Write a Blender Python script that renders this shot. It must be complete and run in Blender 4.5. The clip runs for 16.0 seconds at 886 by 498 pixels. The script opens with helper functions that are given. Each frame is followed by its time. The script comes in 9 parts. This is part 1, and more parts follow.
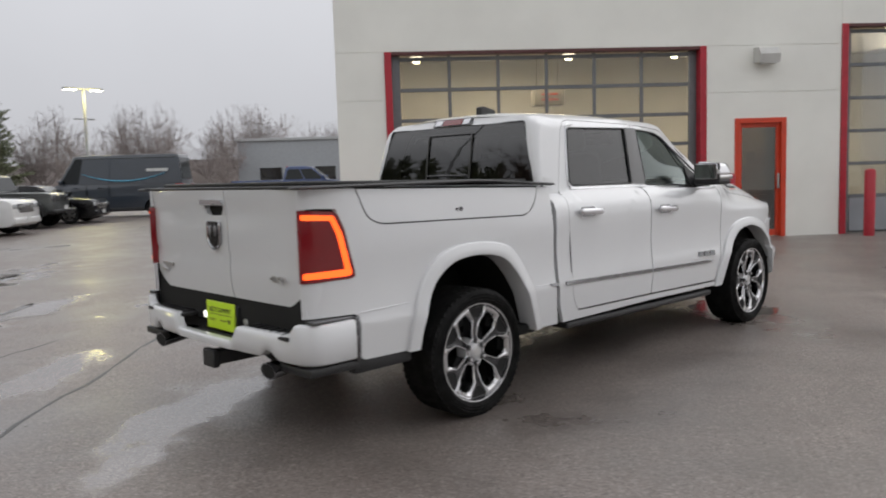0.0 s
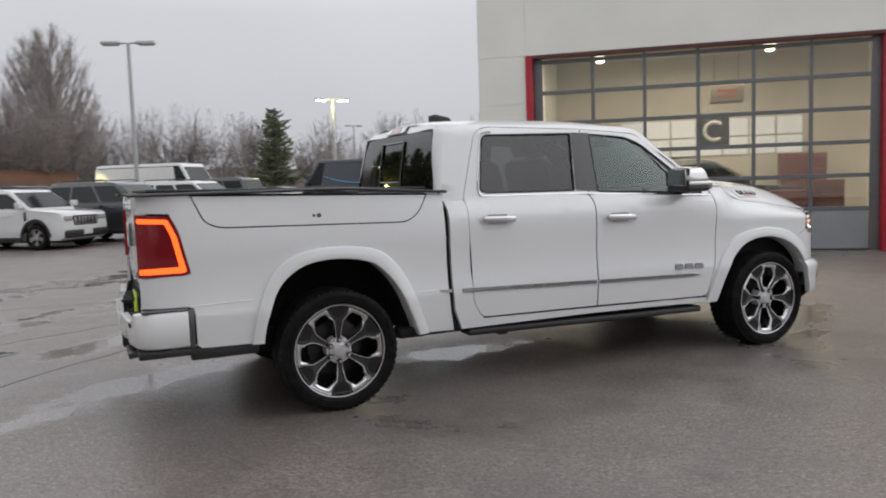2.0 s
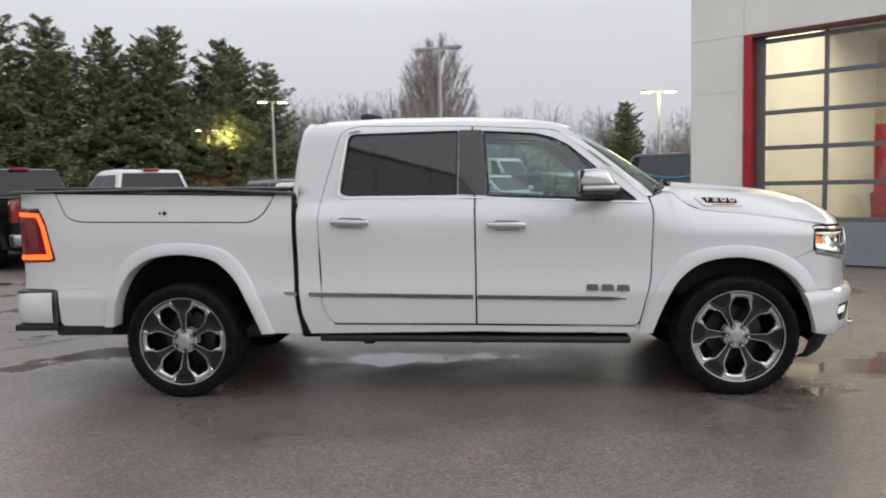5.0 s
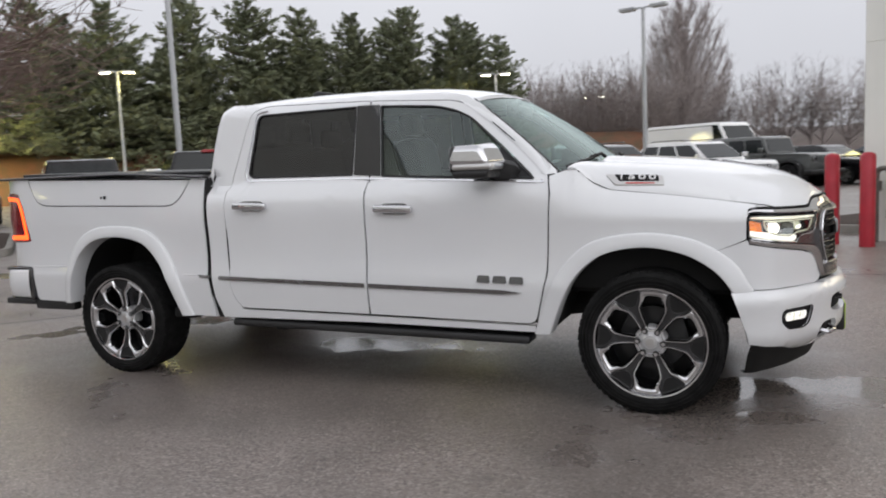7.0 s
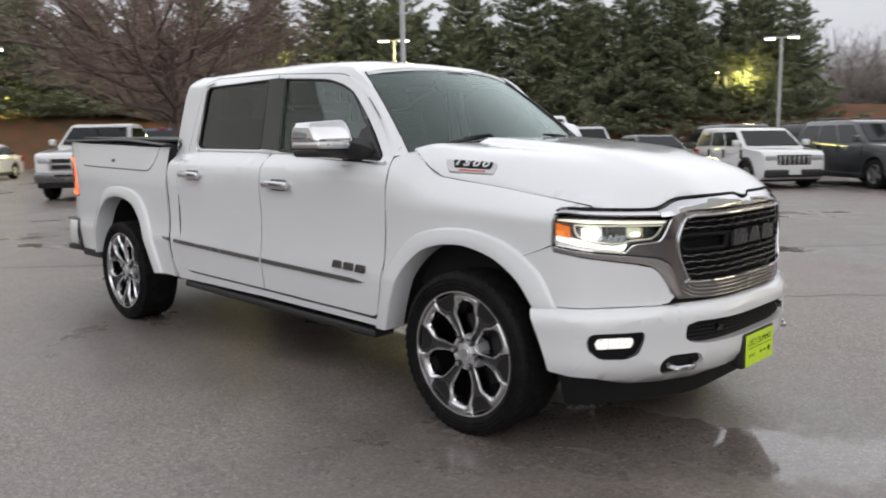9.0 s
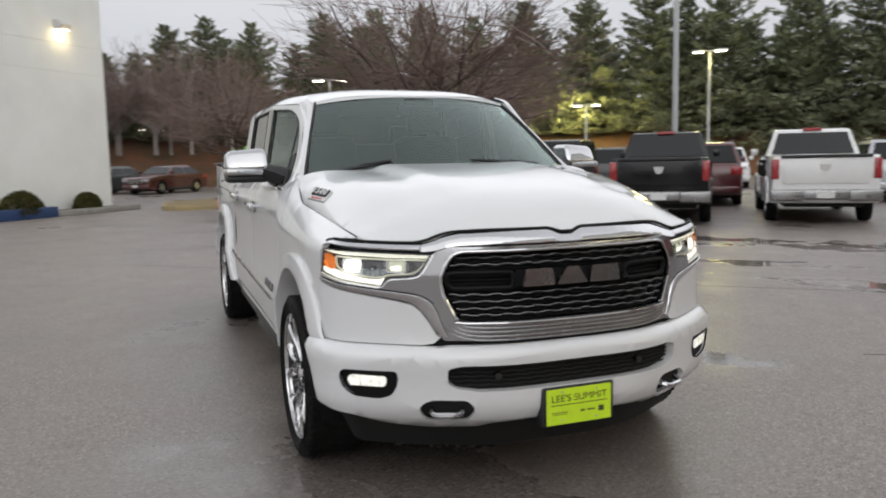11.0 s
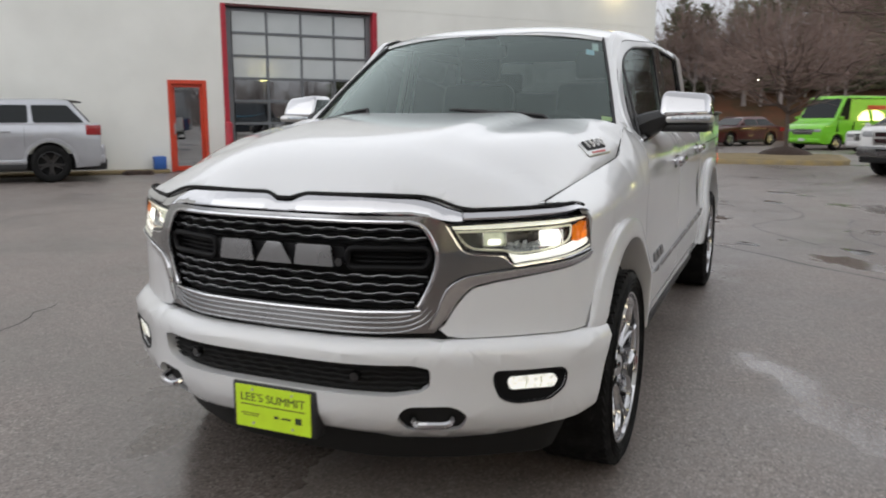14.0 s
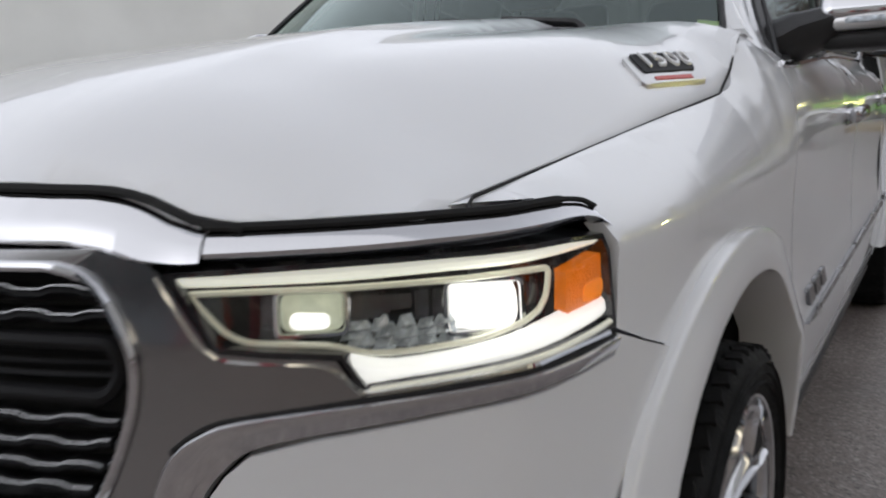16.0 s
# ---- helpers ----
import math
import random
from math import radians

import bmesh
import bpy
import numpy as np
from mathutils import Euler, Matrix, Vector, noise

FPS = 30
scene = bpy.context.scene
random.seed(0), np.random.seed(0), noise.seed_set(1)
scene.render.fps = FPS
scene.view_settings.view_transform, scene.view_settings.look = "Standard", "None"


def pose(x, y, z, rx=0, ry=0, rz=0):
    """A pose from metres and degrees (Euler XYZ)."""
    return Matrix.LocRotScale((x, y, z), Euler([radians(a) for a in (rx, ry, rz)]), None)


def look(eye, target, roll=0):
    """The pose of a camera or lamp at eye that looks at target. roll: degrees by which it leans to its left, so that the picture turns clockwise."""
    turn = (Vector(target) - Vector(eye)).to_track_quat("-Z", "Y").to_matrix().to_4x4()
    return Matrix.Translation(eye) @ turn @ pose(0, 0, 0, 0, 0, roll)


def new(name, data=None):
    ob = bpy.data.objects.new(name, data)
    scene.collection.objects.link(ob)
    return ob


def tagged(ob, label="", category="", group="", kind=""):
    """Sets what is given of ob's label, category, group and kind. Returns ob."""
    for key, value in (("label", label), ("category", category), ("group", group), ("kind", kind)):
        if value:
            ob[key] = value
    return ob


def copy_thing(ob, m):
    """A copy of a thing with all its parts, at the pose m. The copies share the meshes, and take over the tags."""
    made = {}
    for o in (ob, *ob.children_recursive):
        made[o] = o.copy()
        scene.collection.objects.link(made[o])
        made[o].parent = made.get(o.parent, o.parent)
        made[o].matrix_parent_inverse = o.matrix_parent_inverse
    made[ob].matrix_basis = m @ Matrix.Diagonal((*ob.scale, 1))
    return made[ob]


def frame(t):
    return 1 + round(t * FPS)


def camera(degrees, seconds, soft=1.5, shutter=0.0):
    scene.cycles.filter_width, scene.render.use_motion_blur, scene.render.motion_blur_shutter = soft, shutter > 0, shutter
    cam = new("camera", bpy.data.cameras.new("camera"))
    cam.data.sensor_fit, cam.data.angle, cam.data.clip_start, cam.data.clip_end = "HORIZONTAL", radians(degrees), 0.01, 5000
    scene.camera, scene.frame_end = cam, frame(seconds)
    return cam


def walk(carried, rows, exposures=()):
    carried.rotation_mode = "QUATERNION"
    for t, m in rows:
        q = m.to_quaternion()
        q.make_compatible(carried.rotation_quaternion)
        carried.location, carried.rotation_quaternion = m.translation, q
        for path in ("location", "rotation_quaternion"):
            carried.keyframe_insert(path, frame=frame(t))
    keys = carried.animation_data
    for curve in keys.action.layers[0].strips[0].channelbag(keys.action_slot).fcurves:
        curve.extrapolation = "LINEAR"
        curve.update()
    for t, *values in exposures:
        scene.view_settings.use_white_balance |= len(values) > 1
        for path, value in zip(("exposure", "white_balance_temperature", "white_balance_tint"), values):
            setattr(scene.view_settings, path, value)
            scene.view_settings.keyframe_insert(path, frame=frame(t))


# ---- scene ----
cam = camera(59.3, 16.0, 1.9, 0.5)
PATH = [
    (0, (-3.329, -4.149, 1.467), (-1.945, -2.718, 1.271), -1.8),
    (0.5, (-2.847, -4.622, 1.455), (-1.578, -3.087, 1.269), -2.0),
    (1, (-2.351, -4.989, 1.452), (-1.218, -3.35, 1.278), -2.1),
    (1.5, (-1.877, -5.383, 1.441), (-0.9, -3.646, 1.272), -2.2),
    (2, (-1.389, -5.704, 1.436), (-0.57, -3.887, 1.263), -1.9),
    (2.5, (-0.846, -5.966, 1.42), (-0.189, -4.086, 1.24), -1.2),
    (3, (-0.276, -6.187, 1.413), (0.196, -4.251, 1.235), -1.1),
    (5.5, (2.684, -5.931, 1.393), (2.401, -3.958, 1.232), -1.5),
    (6, (3.217, -5.72, 1.39), (2.776, -3.777, 1.214), -1.9),
    (6.5, (3.727, -5.424, 1.388), (3.139, -3.522, 1.201), -2.3),
    (7, (4.262, -5.137, 1.382), (3.487, -3.306, 1.165), -2.6),
    (7.5, (4.715, -4.759, 1.376), (3.783, -3.005, 1.145), -2.5),
    (8, (5.197, -4.377, 1.373), (4.089, -2.732, 1.12), -2.6),
    (8.5, (5.631, -3.949, 1.375), (4.397, -2.399, 1.1), -1.9),
    (9, (6.089, -3.565, 1.378), (4.701, -2.151, 1.1), -0.8),
    (11.5, (7.496, -0.997, 1.401), (5.562, -0.541, 1.178), -1.0),
    (12, (7.556, -0.385, 1.4), (5.578, -0.196, 1.169), -0.5),
    (12.5, (7.475, 0.209, 1.412), (5.489, 0.136, 1.189), -0.6),
    (13, (7.336, 0.79, 1.409), (5.384, 0.437, 1.153), -1.2),
    (13.5, (7.057, 1.2, 1.388), (5.183, 0.582, 1.062), -0.5),
    (14, (6.698, 1.495, 1.361), (4.889, 0.707, 1.03), 0.0),
    (14.5, (6.258, 1.616, 1.326), (4.518, 0.681, 1.012), 0.2),
    (15, (5.782, 1.542, 1.284), (4.097, 0.519, 0.946), 0.2),
    (15.5, (5.352, 1.403, 1.24), (3.697, 0.345, 0.866), -0.7),
    (16, (4.993, 1.242, 1.198), (3.354, 0.155, 0.836), -2.0),
]
walk(cam, [(t, look(eye, target, roll)) for t, eye, target, roll in PATH], [(0, 0.28, 6500, 11), (2.5, 0.26, 6430, 11), (5.5, 0.42, 6440, 11), (7.5, 0.46, 6420, 12), (9, 0.48, 6430, 11),
                                                                                (11.5, 0.34, 6470, 10), (13, 0.36, 6430, 10), (14.5, 0.34, 6400, 10), (16, 0.14, 6190, 12)])

# ---- world and light: overcast dusk, wet ground ----
world = bpy.data.worlds.new("overcast_sky")
scene.world = world
world.use_nodes = True
wn, wl = world.node_tree.nodes, world.node_tree.links
wn.clear()
w_out = wn.new("ShaderNodeOutputWorld")
w_bg = wn.new("ShaderNodeBackground")
w_sky = wn.new("ShaderNodeTexSky")
w_sky.sky_type, w_sky.sun_disc = "NISHITA", False
w_sky.sun_elevation, w_sky.sun_rotation = radians(37), radians(108)
w_sky.air_density, w_sky.dust_density, w_sky.ozone_density = 1.0, 6.0, 1.0
w_hsv = wn.new("ShaderNodeHueSaturation")
w_hsv.inputs["Saturation"].default_value = 0.12
w_hsv.inputs["Value"].default_value = 0.055
w_geo = wn.new("ShaderNodeTexCoord")
w_sep = wn.new("ShaderNodeSeparateXYZ")
w_ramp = wn.new("ShaderNodeValToRGB")
w_ramp.color_ramp.elements[0].position, w_ramp.color_ramp.elements[0].color = 0.0, (0.52, 0.53, 0.56, 1)
w_ramp.color_ramp.elements[1].position, w_ramp.color_ramp.elements[1].color = 1.0, (0.60, 0.605, 0.625, 1)
for pos, col in ((0.21, (0.62, 0.633, 0.665, 1)), (0.33, (1.02, 1.035, 1.07, 1)), (0.50, (1.14, 1.155, 1.19, 1)), (0.78, (0.76, 0.77, 0.80, 1))):
    w_ramp.color_ramp.elements.new(pos).color = col
w_cloud = wn.new("ShaderNodeTexNoise")
w_cloud.inputs["Scale"].default_value, w_cloud.inputs["Detail"].default_value = 2.2, 5
w_cmap = wn.new("ShaderNodeMapRange")
w_cmap.inputs["To Min"].default_value, w_cmap.inputs["To Max"].default_value = 0.88, 1.1
w_mul = wn.new("ShaderNodeMixRGB")
w_mul.blend_type, w_mul.inputs[0].default_value = "MULTIPLY", 1.0
w_mix = wn.new("ShaderNodeMixRGB")
w_mix.inputs[0].default_value = 0.85
wl.new(w_geo.outputs["Generated"], w_sep.inputs[0])
wl.new(w_sep.outputs["Z"], w_ramp.inputs[0])
wl.new(w_geo.outputs["Generated"], w_cloud.inputs["Vector"])
wl.new(w_cloud.outputs["Fac"], w_cmap.inputs["Value"])
wl.new(w_ramp.outputs[0], w_mul.inputs[1])
wl.new(w_cmap.outputs[0], w_mul.inputs[2])
wl.new(w_sky.outputs[0], w_hsv.inputs["Color"])
wl.new(w_hsv.outputs[0], w_mix.inputs[1])
wl.new(w_mul.outputs[0], w_mix.inputs[2])
wl.new(w_mix.outputs[0], w_bg.inputs["Color"])
w_bg.inputs["Strength"].default_value = 1.0
wl.new(w_bg.outputs[0], w_out.inputs[0])

sun = new("sun", bpy.data.lights.new("sun", "SUN"))
sun.data.energy, sun.data.angle, sun.data.color = 0.5, radians(90), (1.0, 0.97, 0.93)
sun.matrix_world = look((0, 0, 0), (-0.62, 0.20, -0.50))

# ---- materials ----
def material(name, color, rough=0.5, metal=0.0, coat=0.0, vary=0.0, scale=6.0, bump=0.0, bump_scale=80.0, rvary=0.0, emit=None,
             power=0.0, color2=None, ior=1.5, random_tint=0.0, transmission=0.0, spec=0.5):
    m = bpy.data.materials.new(name)
    m.use_nodes = True
    nt = m.node_tree
    b = nt.nodes["Principled BSDF"]
    b.inputs["Base Color"].default_value = (*color, 1)
    b.inputs["Roughness"].default_value, b.inputs["Metallic"].default_value = rough, metal
    b.inputs["Coat Weight"].default_value, b.inputs["Coat Roughness"].default_value = coat, 0.03
    b.inputs["IOR"].default_value = ior
    b.inputs["Specular IOR Level"].default_value = spec
    b.inputs["Transmission Weight"].default_value = transmission
    if emit:
        b.inputs["Emission Color"].default_value, b.inputs["Emission Strength"].default_value = (*emit, 1), power
    if vary or rvary or bump or random_tint:
        tc = nt.nodes.new("ShaderNodeTexCoord")
    if vary or rvary:
        big = nt.nodes.new("ShaderNodeTexNoise")
        big.inputs["Scale"].default_value, big.inputs["Detail"].default_value = scale, 6
        nt.links.new(tc.outputs["Object"], big.inputs["Vector"])
    if vary:
        mix = nt.nodes.new("ShaderNodeMixRGB")
        mix.inputs[1].default_value = (*color, 1)
        mix.inputs[2].default_value = (*(color2 or tuple(c * (1 - vary) for c in color)), 1)
        mr = nt.nodes.new("ShaderNodeMapRange")
        mr.inputs["From Min"].default_value, mr.inputs["From Max"].default_value = 0.35, 0.7
        nt.links.new(big.outputs["Fac"], mr.inputs["Value"])
        nt.links.new(mr.outputs[0], mix.inputs[0])
        last = mix
        if random_tint:
            oi = nt.nodes.new("ShaderNodeObjectInfo")
            hs = nt.nodes.new("ShaderNodeHueSaturation")
            m2 = nt.nodes.new("ShaderNodeMapRange")
            m2.inputs["To Min"].default_value, m2.inputs["To Max"].default_value = 1 - random_tint, 1 + random_tint
            nt.links.new(oi.outputs["Random"], m2.inputs["Value"])
            nt.links.new(m2.outputs[0], hs.inputs["Value"])
            nt.links.new(mix.outputs[0], hs.inputs["Color"])
            last = hs
        nt.links.new(last.outputs[0], b.inputs["Base Color"])
    if rvary:
        rr = nt.nodes.new("ShaderNodeMapRange")
        rr.inputs["From Min"].default_value, rr.inputs["From Max"].default_value = 0.3, 0.7
        rr.inputs["To Min"].default_value, rr.inputs["To Max"].default_value = max(0, rough - rvary), min(1, rough + rvary)
        nt.links.new(big.outputs["Fac"], rr.inputs["Value"])
        nt.links.new(rr.outputs[0], b.inputs["Roughness"])
    if bump:
        fine = nt.nodes.new("ShaderNodeTexNoise")
        fine.inputs["Scale"].default_value, fine.inputs["Detail"].default_value = bump_scale, 4
        nt.links.new(tc.outputs["Object"], fine.inputs["Vector"])
        bp = nt.nodes.new("ShaderNodeBump")
        bp.inputs["Strength"].default_value, bp.inputs["Distance"].default_value = bump, 0.01
        nt.links.new(fine.outputs["Fac"], bp.inputs["Height"])
        nt.links.new(bp.outputs[0], b.inputs["Normal"])
    return m


def thin_glass(name, tint, gloss_tint=(1, 1, 1), clear=0.9, rough=0.0, ior=1.62):
    """A thin pane: tinted see-through with a clear-coat reflection."""
    m = bpy.data.materials.new(name)
    m.use_nodes = True
    nt = m.node_tree
    nt.nodes.clear()
    out = nt.nodes.new("ShaderNodeOutputMaterial")
    tr = nt.nodes.new("ShaderNodeBsdfTransparent")
    tr.inputs[0].default_value = (*[c * clear for c in tint], 1)
    gl = nt.nodes.new("ShaderNodeBsdfGlossy")
    gl.inputs["Color"].default_value, gl.inputs["Roughness"].default_value = (*gloss_tint, 1), rough
    fr = nt.nodes.new("ShaderNodeFresnel")
    fr.inputs["IOR"].default_value = ior
    mx = nt.nodes.new("ShaderNodeMixShader")
    nt.links.new(fr.outputs[0], mx.inputs[0])
    nt.links.new(tr.outputs[0], mx.inputs[1])
    nt.links.new(gl.outputs[0], mx.inputs[2])
    nt.links.new(mx.outputs[0], out.inputs[0])
    return m


def asphalt_material():
    """Worn wet asphalt: fine stone grain, patches that stand wet and gloss, drier grey areas, stains."""
    m = bpy.data.materials.new("wet_asphalt")
    m.use_nodes = True
    nt = m.node_tree
    b = nt.nodes["Principled BSDF"]
    tc = nt.nodes.new("ShaderNodeTexCoord")

    def tex(scale, detail=5, rough=0.55, kind="ShaderNodeTexNoise"):
        n = nt.nodes.new(kind)
        n.inputs["Scale"].default_value = scale
        if kind == "ShaderNodeTexNoise":
            n.inputs["Detail"].default_value, n.inputs["Roughness"].default_value = detail, rough
        nt.links.new(tc.outputs["Object"], n.inputs["Vector"])
        return n

    def rng(src, a, z, lo, hi):
        r = nt.nodes.new("ShaderNodeMapRange")
        for k, v in (("From Min", a), ("From Max", z), ("To Min", lo), ("To Max", hi)):
            r.inputs[k].default_value = v
        nt.links.new(src, r.inputs["Value"])
        return r.outputs[0]

    def mixc(fac, one, two, blend="MIX"):
        n = nt.nodes.new("ShaderNodeMixRGB")
        n.blend_type = blend
        for i, v in enumerate((fac, one, two)):
            if isinstance(v, (int, float)):
                n.inputs[i].default_value = v if i == 0 else (v, v, v, 1)
            elif isinstance(v, tuple):
                n.inputs[i].default_value = (*v, 1)
            else:
                nt.links.new(v, n.inputs[i])
        return n.outputs[0]

    wet, mid, grain, fine = tex(0.36, 7, 0.62), tex(1.9, 6, 0.6), tex(70, 4, 0.75), tex(210, 2)
    stones, chips = tex(120, kind="ShaderNodeTexVoronoi"), tex(75, kind="ShaderNodeTexVoronoi")

    def cell(src):
        n = nt.nodes.new("ShaderNodeSeparateColor")
        nt.links.new(src.outputs["Color"], n.inputs[0])
        return n.outputs[0], n.outputs[1]

    fine_cell, chip_cell = cell(stones), cell(chips)
    stains = tex(0.9, 4, 0.7)
    col = mixc(rng(mid.outputs["Fac"], 0.3, 0.7, 0, 1), (0.153, 0.125, 0.112), (0.226, 0.188, 0.170))
    col = mixc(rng(fine_cell[0], 0.70, 0.95, 0, 0.66), col, (0.40, 0.355, 0.325))
    col = mixc(rng(fine_cell[1], 0.30, 0.05, 0, 0.62), col, (0.035, 0.031, 0.029))
    col = mixc(rng(chip_cell[0], 0.82, 0.97, 0, 0.45), col, (0.45, 0.405, 0.37))
    col = mixc(rng(chip_cell[1], 0.22, 0.04, 0, 0.5), col, (0.030, 0.027, 0.025))
    col = mixc(rng(grain.outputs["Fac"], 0.50, 0.75, 0, 0.35), col, (0.30, 0.275, 0.255))
    col = mixc(rng(stains.outputs["Fac"], 0.60, 0.72, 0, 0.45), col, (0.075, 0.068, 0.063))
    wetness = rng(wet.outputs["Fac"], 0.46, 0.66, 0, 0.8)
    broad = wetness
    # shallow hollows where the rain still stands
    for hx, hy, rx, ry, turn in ((-1.77, -0.10, 0.34, 0.15, 0.7), (-1.15, 0.45, 0.75, 0.32, 0.6), (-1.42, 2.27, 0.7, 0.2, 0.8), (-0.6, 5.67, 1.0, 0.25, 0.8), (1.41, 0.15, 0.7, 0.18, 0.1), (4.28, -0.90, 0.28, 0.10, 0.2),
                                 (4.35, -0.34, 0.5, 0.24, 0.4), (4.9, -0.15, 0.6, 0.26, 0.3), (2.95, 1.95, 0.5, 0.18, 0.6), (2.37, 1.61, 0.34, 0.12, 0.5), (-2.9, 3.6, 1.3, 0.4, 0.8), (-0.5, 9.0, 2.4, 0.6, 0.8),
                                 (1.6, 5.6, 1.2, 0.3, 0.5), (-3.6, 7.0, 1.8, 0.45, 0.7), (-6.0, 3.4, 1.6, 0.4, 0.6), (-5.0, 0.4, 0.9, 0.25, 0.4)):
        mp = nt.nodes.new("ShaderNodeMapping")
        mp.vector_type = "TEXTURE"
        mp.inputs["Location"].default_value, mp.inputs["Rotation"].default_value, mp.inputs["Scale"].default_value = (hx, hy, 0), (0, 0, turn), (rx * 1.5, ry * 1.5, 1)
        nt.links.new(tc.outputs["Object"], mp.inputs["Vector"])
        ln = nt.nodes.new("ShaderNodeVectorMath")
        ln.operation = "LENGTH"
        nt.links.new(mp.outputs[0], ln.inputs[0])
        ad = nt.nodes.new("ShaderNodeMath")
        ad.operation = "MULTIPLY_ADD"
        nt.links.new(mid.outputs["Fac"], ad.inputs[0])
        ad.inputs[1].default_value = 2.6
        nt.links.new(ln.outputs["Value"], ad.inputs[2])
        mx = nt.nodes.new("ShaderNodeMath")
        mx.operation = "MAXIMUM"
        nt.links.new(rng(ad.outputs[0], 2.35, 1.75, 0, 1), mx.inputs[0])
        nt.links.new(wetness, mx.inputs[1])
        wetness = mx.outputs[0]
    large = tex(0.16, 5, 0.6)
    col = mixc(broad, col, mixc(0.6, col, (0.070, 0.063, 0.058)))
    col = mixc(rng(large.outputs["Fac"], 0.42, 0.64, 0.0, 0.25), col, mixc(0.5, col, (0.10, 0.088, 0.080)))
    nt.links.new(rng(wetness, 0.0, 1, 0.80, 1.0), b.inputs["Specular IOR Level"])
    nt.links.new(col, b.inputs["Base Color"])
    dry_r = rng(mid.outputs["Fac"], 0.3, 0.7, 0.38, 0.56)
    wet_r = rng(wetness, 0.5, 1.0, 0.26, 0.07)
    rough = mixc(wetness, dry_r, wet_r)
    nt.links.new(rough, b.inputs["Roughness"])
    bp = nt.nodes.new("ShaderNodeBump")
    bp.inputs["Distance"].default_value = 0.006
    nt.links.new(rng(wetness, 0, 1, 0.25, 0.01), bp.inputs["Strength"])
    hh = mixc(0.5, chip_cell[0], fine_cell[0])
    hh = mixc(0.35, hh, fine.outputs["Fac"])
    nt.links.new(hh, bp.inputs["Height"])
    nt.links.new(bp.outputs[0], b.inputs["Normal"])
    return m


ASPHALT = asphalt_material()
WATER = material("standing_water", (0.05, 0.046, 0.043), 0.09, bump=0.05, bump_scale=3.0, spec=0.6)
TAR = material("tar_seam", (0.012, 0.012, 0.012), 0.35, bump=0.4, bump_scale=40)
WHITE_PAINT = material("white_car_paint", (0.70, 0.71, 0.725), 0.28, coat=1.0, vary=0.025, scale=1.5)
CHROME = material("chrome", (0.64, 0.64, 0.655), 0.06, 1.0, rvary=0.03, vary=0.03, scale=9)
ALLOY = material("polished_alloy", (0.62, 0.62, 0.63), 0.12, 1.0, rvary=0.04, vary=0.08, scale=9)
SATIN = material("satin_chrome", (0.62, 0.615, 0.61), 0.34, 1.0, rvary=0.05, vary=0.05, scale=7)
SURROUND_METAL = material("grey_satin_metal", (0.37, 0.37, 0.375), 0.17, 1.0, rvary=0.06, vary=0.08, scale=5)
BAR_BLACK = material("grille_black", (0.006, 0.006, 0.007), 0.55, spec=0.18, vary=0.2)
TRIM_METAL = material("brushed_trim", (0.26, 0.26, 0.265), 0.25, 1.0, rvary=0.05, vary=0.08, scale=9)
DARK_CHROME = material("dark_chrome", (0.16, 0.16, 0.165), 0.18, 1.0, rvary=0.05, vary=0.1, scale=9)
GUN_PAINT = material("gunmetal_paint", (0.055, 0.056, 0.058), 0.32, 0.4, coat=0.5, vary=0.1)
BLACK_PLASTIC = material("black_plastic", (0.016, 0.016, 0.017), 0.48, vary=0.2, bump=0.25, bump_scale=260)
GLOSS_BLACK = material("gloss_black", (0.008, 0.008, 0.009), 0.12, coat=0.8, vary=0.2)
# liners and dark parts, and the painted shade between cab and bed
DEEP_BLACK = material("dark_liner_and_shade", (0.006, 0.006, 0.006), 0.85, vary=0.3)
RUBBER = material("tyre_rubber", (0.007, 0.007, 0.007), 0.72, spec=0.2, vary=0.35, scale=14, bump=0.3, bump_scale=160, rvary=0.15)
RED_LENS = material("red_lens", (0.13, 0.005, 0.010), 0.12, coat=1.0, vary=0.2, emit=(0.62, 0.012, 0.014), power=0.05)
RED_GLOW = material("tail_light_tube", (0.8, 0.06, 0.01), 0.3, emit=(1.0, 0.098, 0.013), power=1.9)
REAR_TINT = thin_glass("rear_privacy_glass", (0.5, 0.5, 0.53), clear=0.16, ior=1.75)
LAMP_BACK = material("lamp_inner_black", (0.012, 0.012, 0.014), 0.16, coat=0.6, vary=0.3, scale=30)
BARREL_BLACK = material("wheel_barrel_black", (0.010, 0.010, 0.011), 0.45, vary=0.3, scale=12)
HUB_SILVER = material("hub_silver", (0.58, 0.58, 0.59), 0.42, 0.55, vary=0.08, scale=12)
ARM_PAINT = material("wheel_arm_paint", (0.032, 0.032, 0.034), 0.26, 0.3, coat=0.4, vary=0.2, scale=14)
BADGE_METAL = material("dark_badge_metal", (0.27, 0.27, 0.275), 0.26, 1.0, rvary=0.06, vary=0.1, scale=12)
LENS_GLASS = material("projector_glass", (0.50, 0.52, 0.42), 0.06, coat=1.0, emit=(0.95, 1.0, 0.70), power=0.30, vary=0.5, scale=35)
BADGE_WHITE = material("bright_badge_face", (0.75, 0.75, 0.76), 0.3, 0.3, vary=0.1, scale=40)
FOG_WHITE = material("fog_lamp_lens", (0.85, 0.85, 0.82), 0.15, coat=0.5, emit=(1.0, 0.98, 0.90), power=0.55, vary=0.8, scale=45)
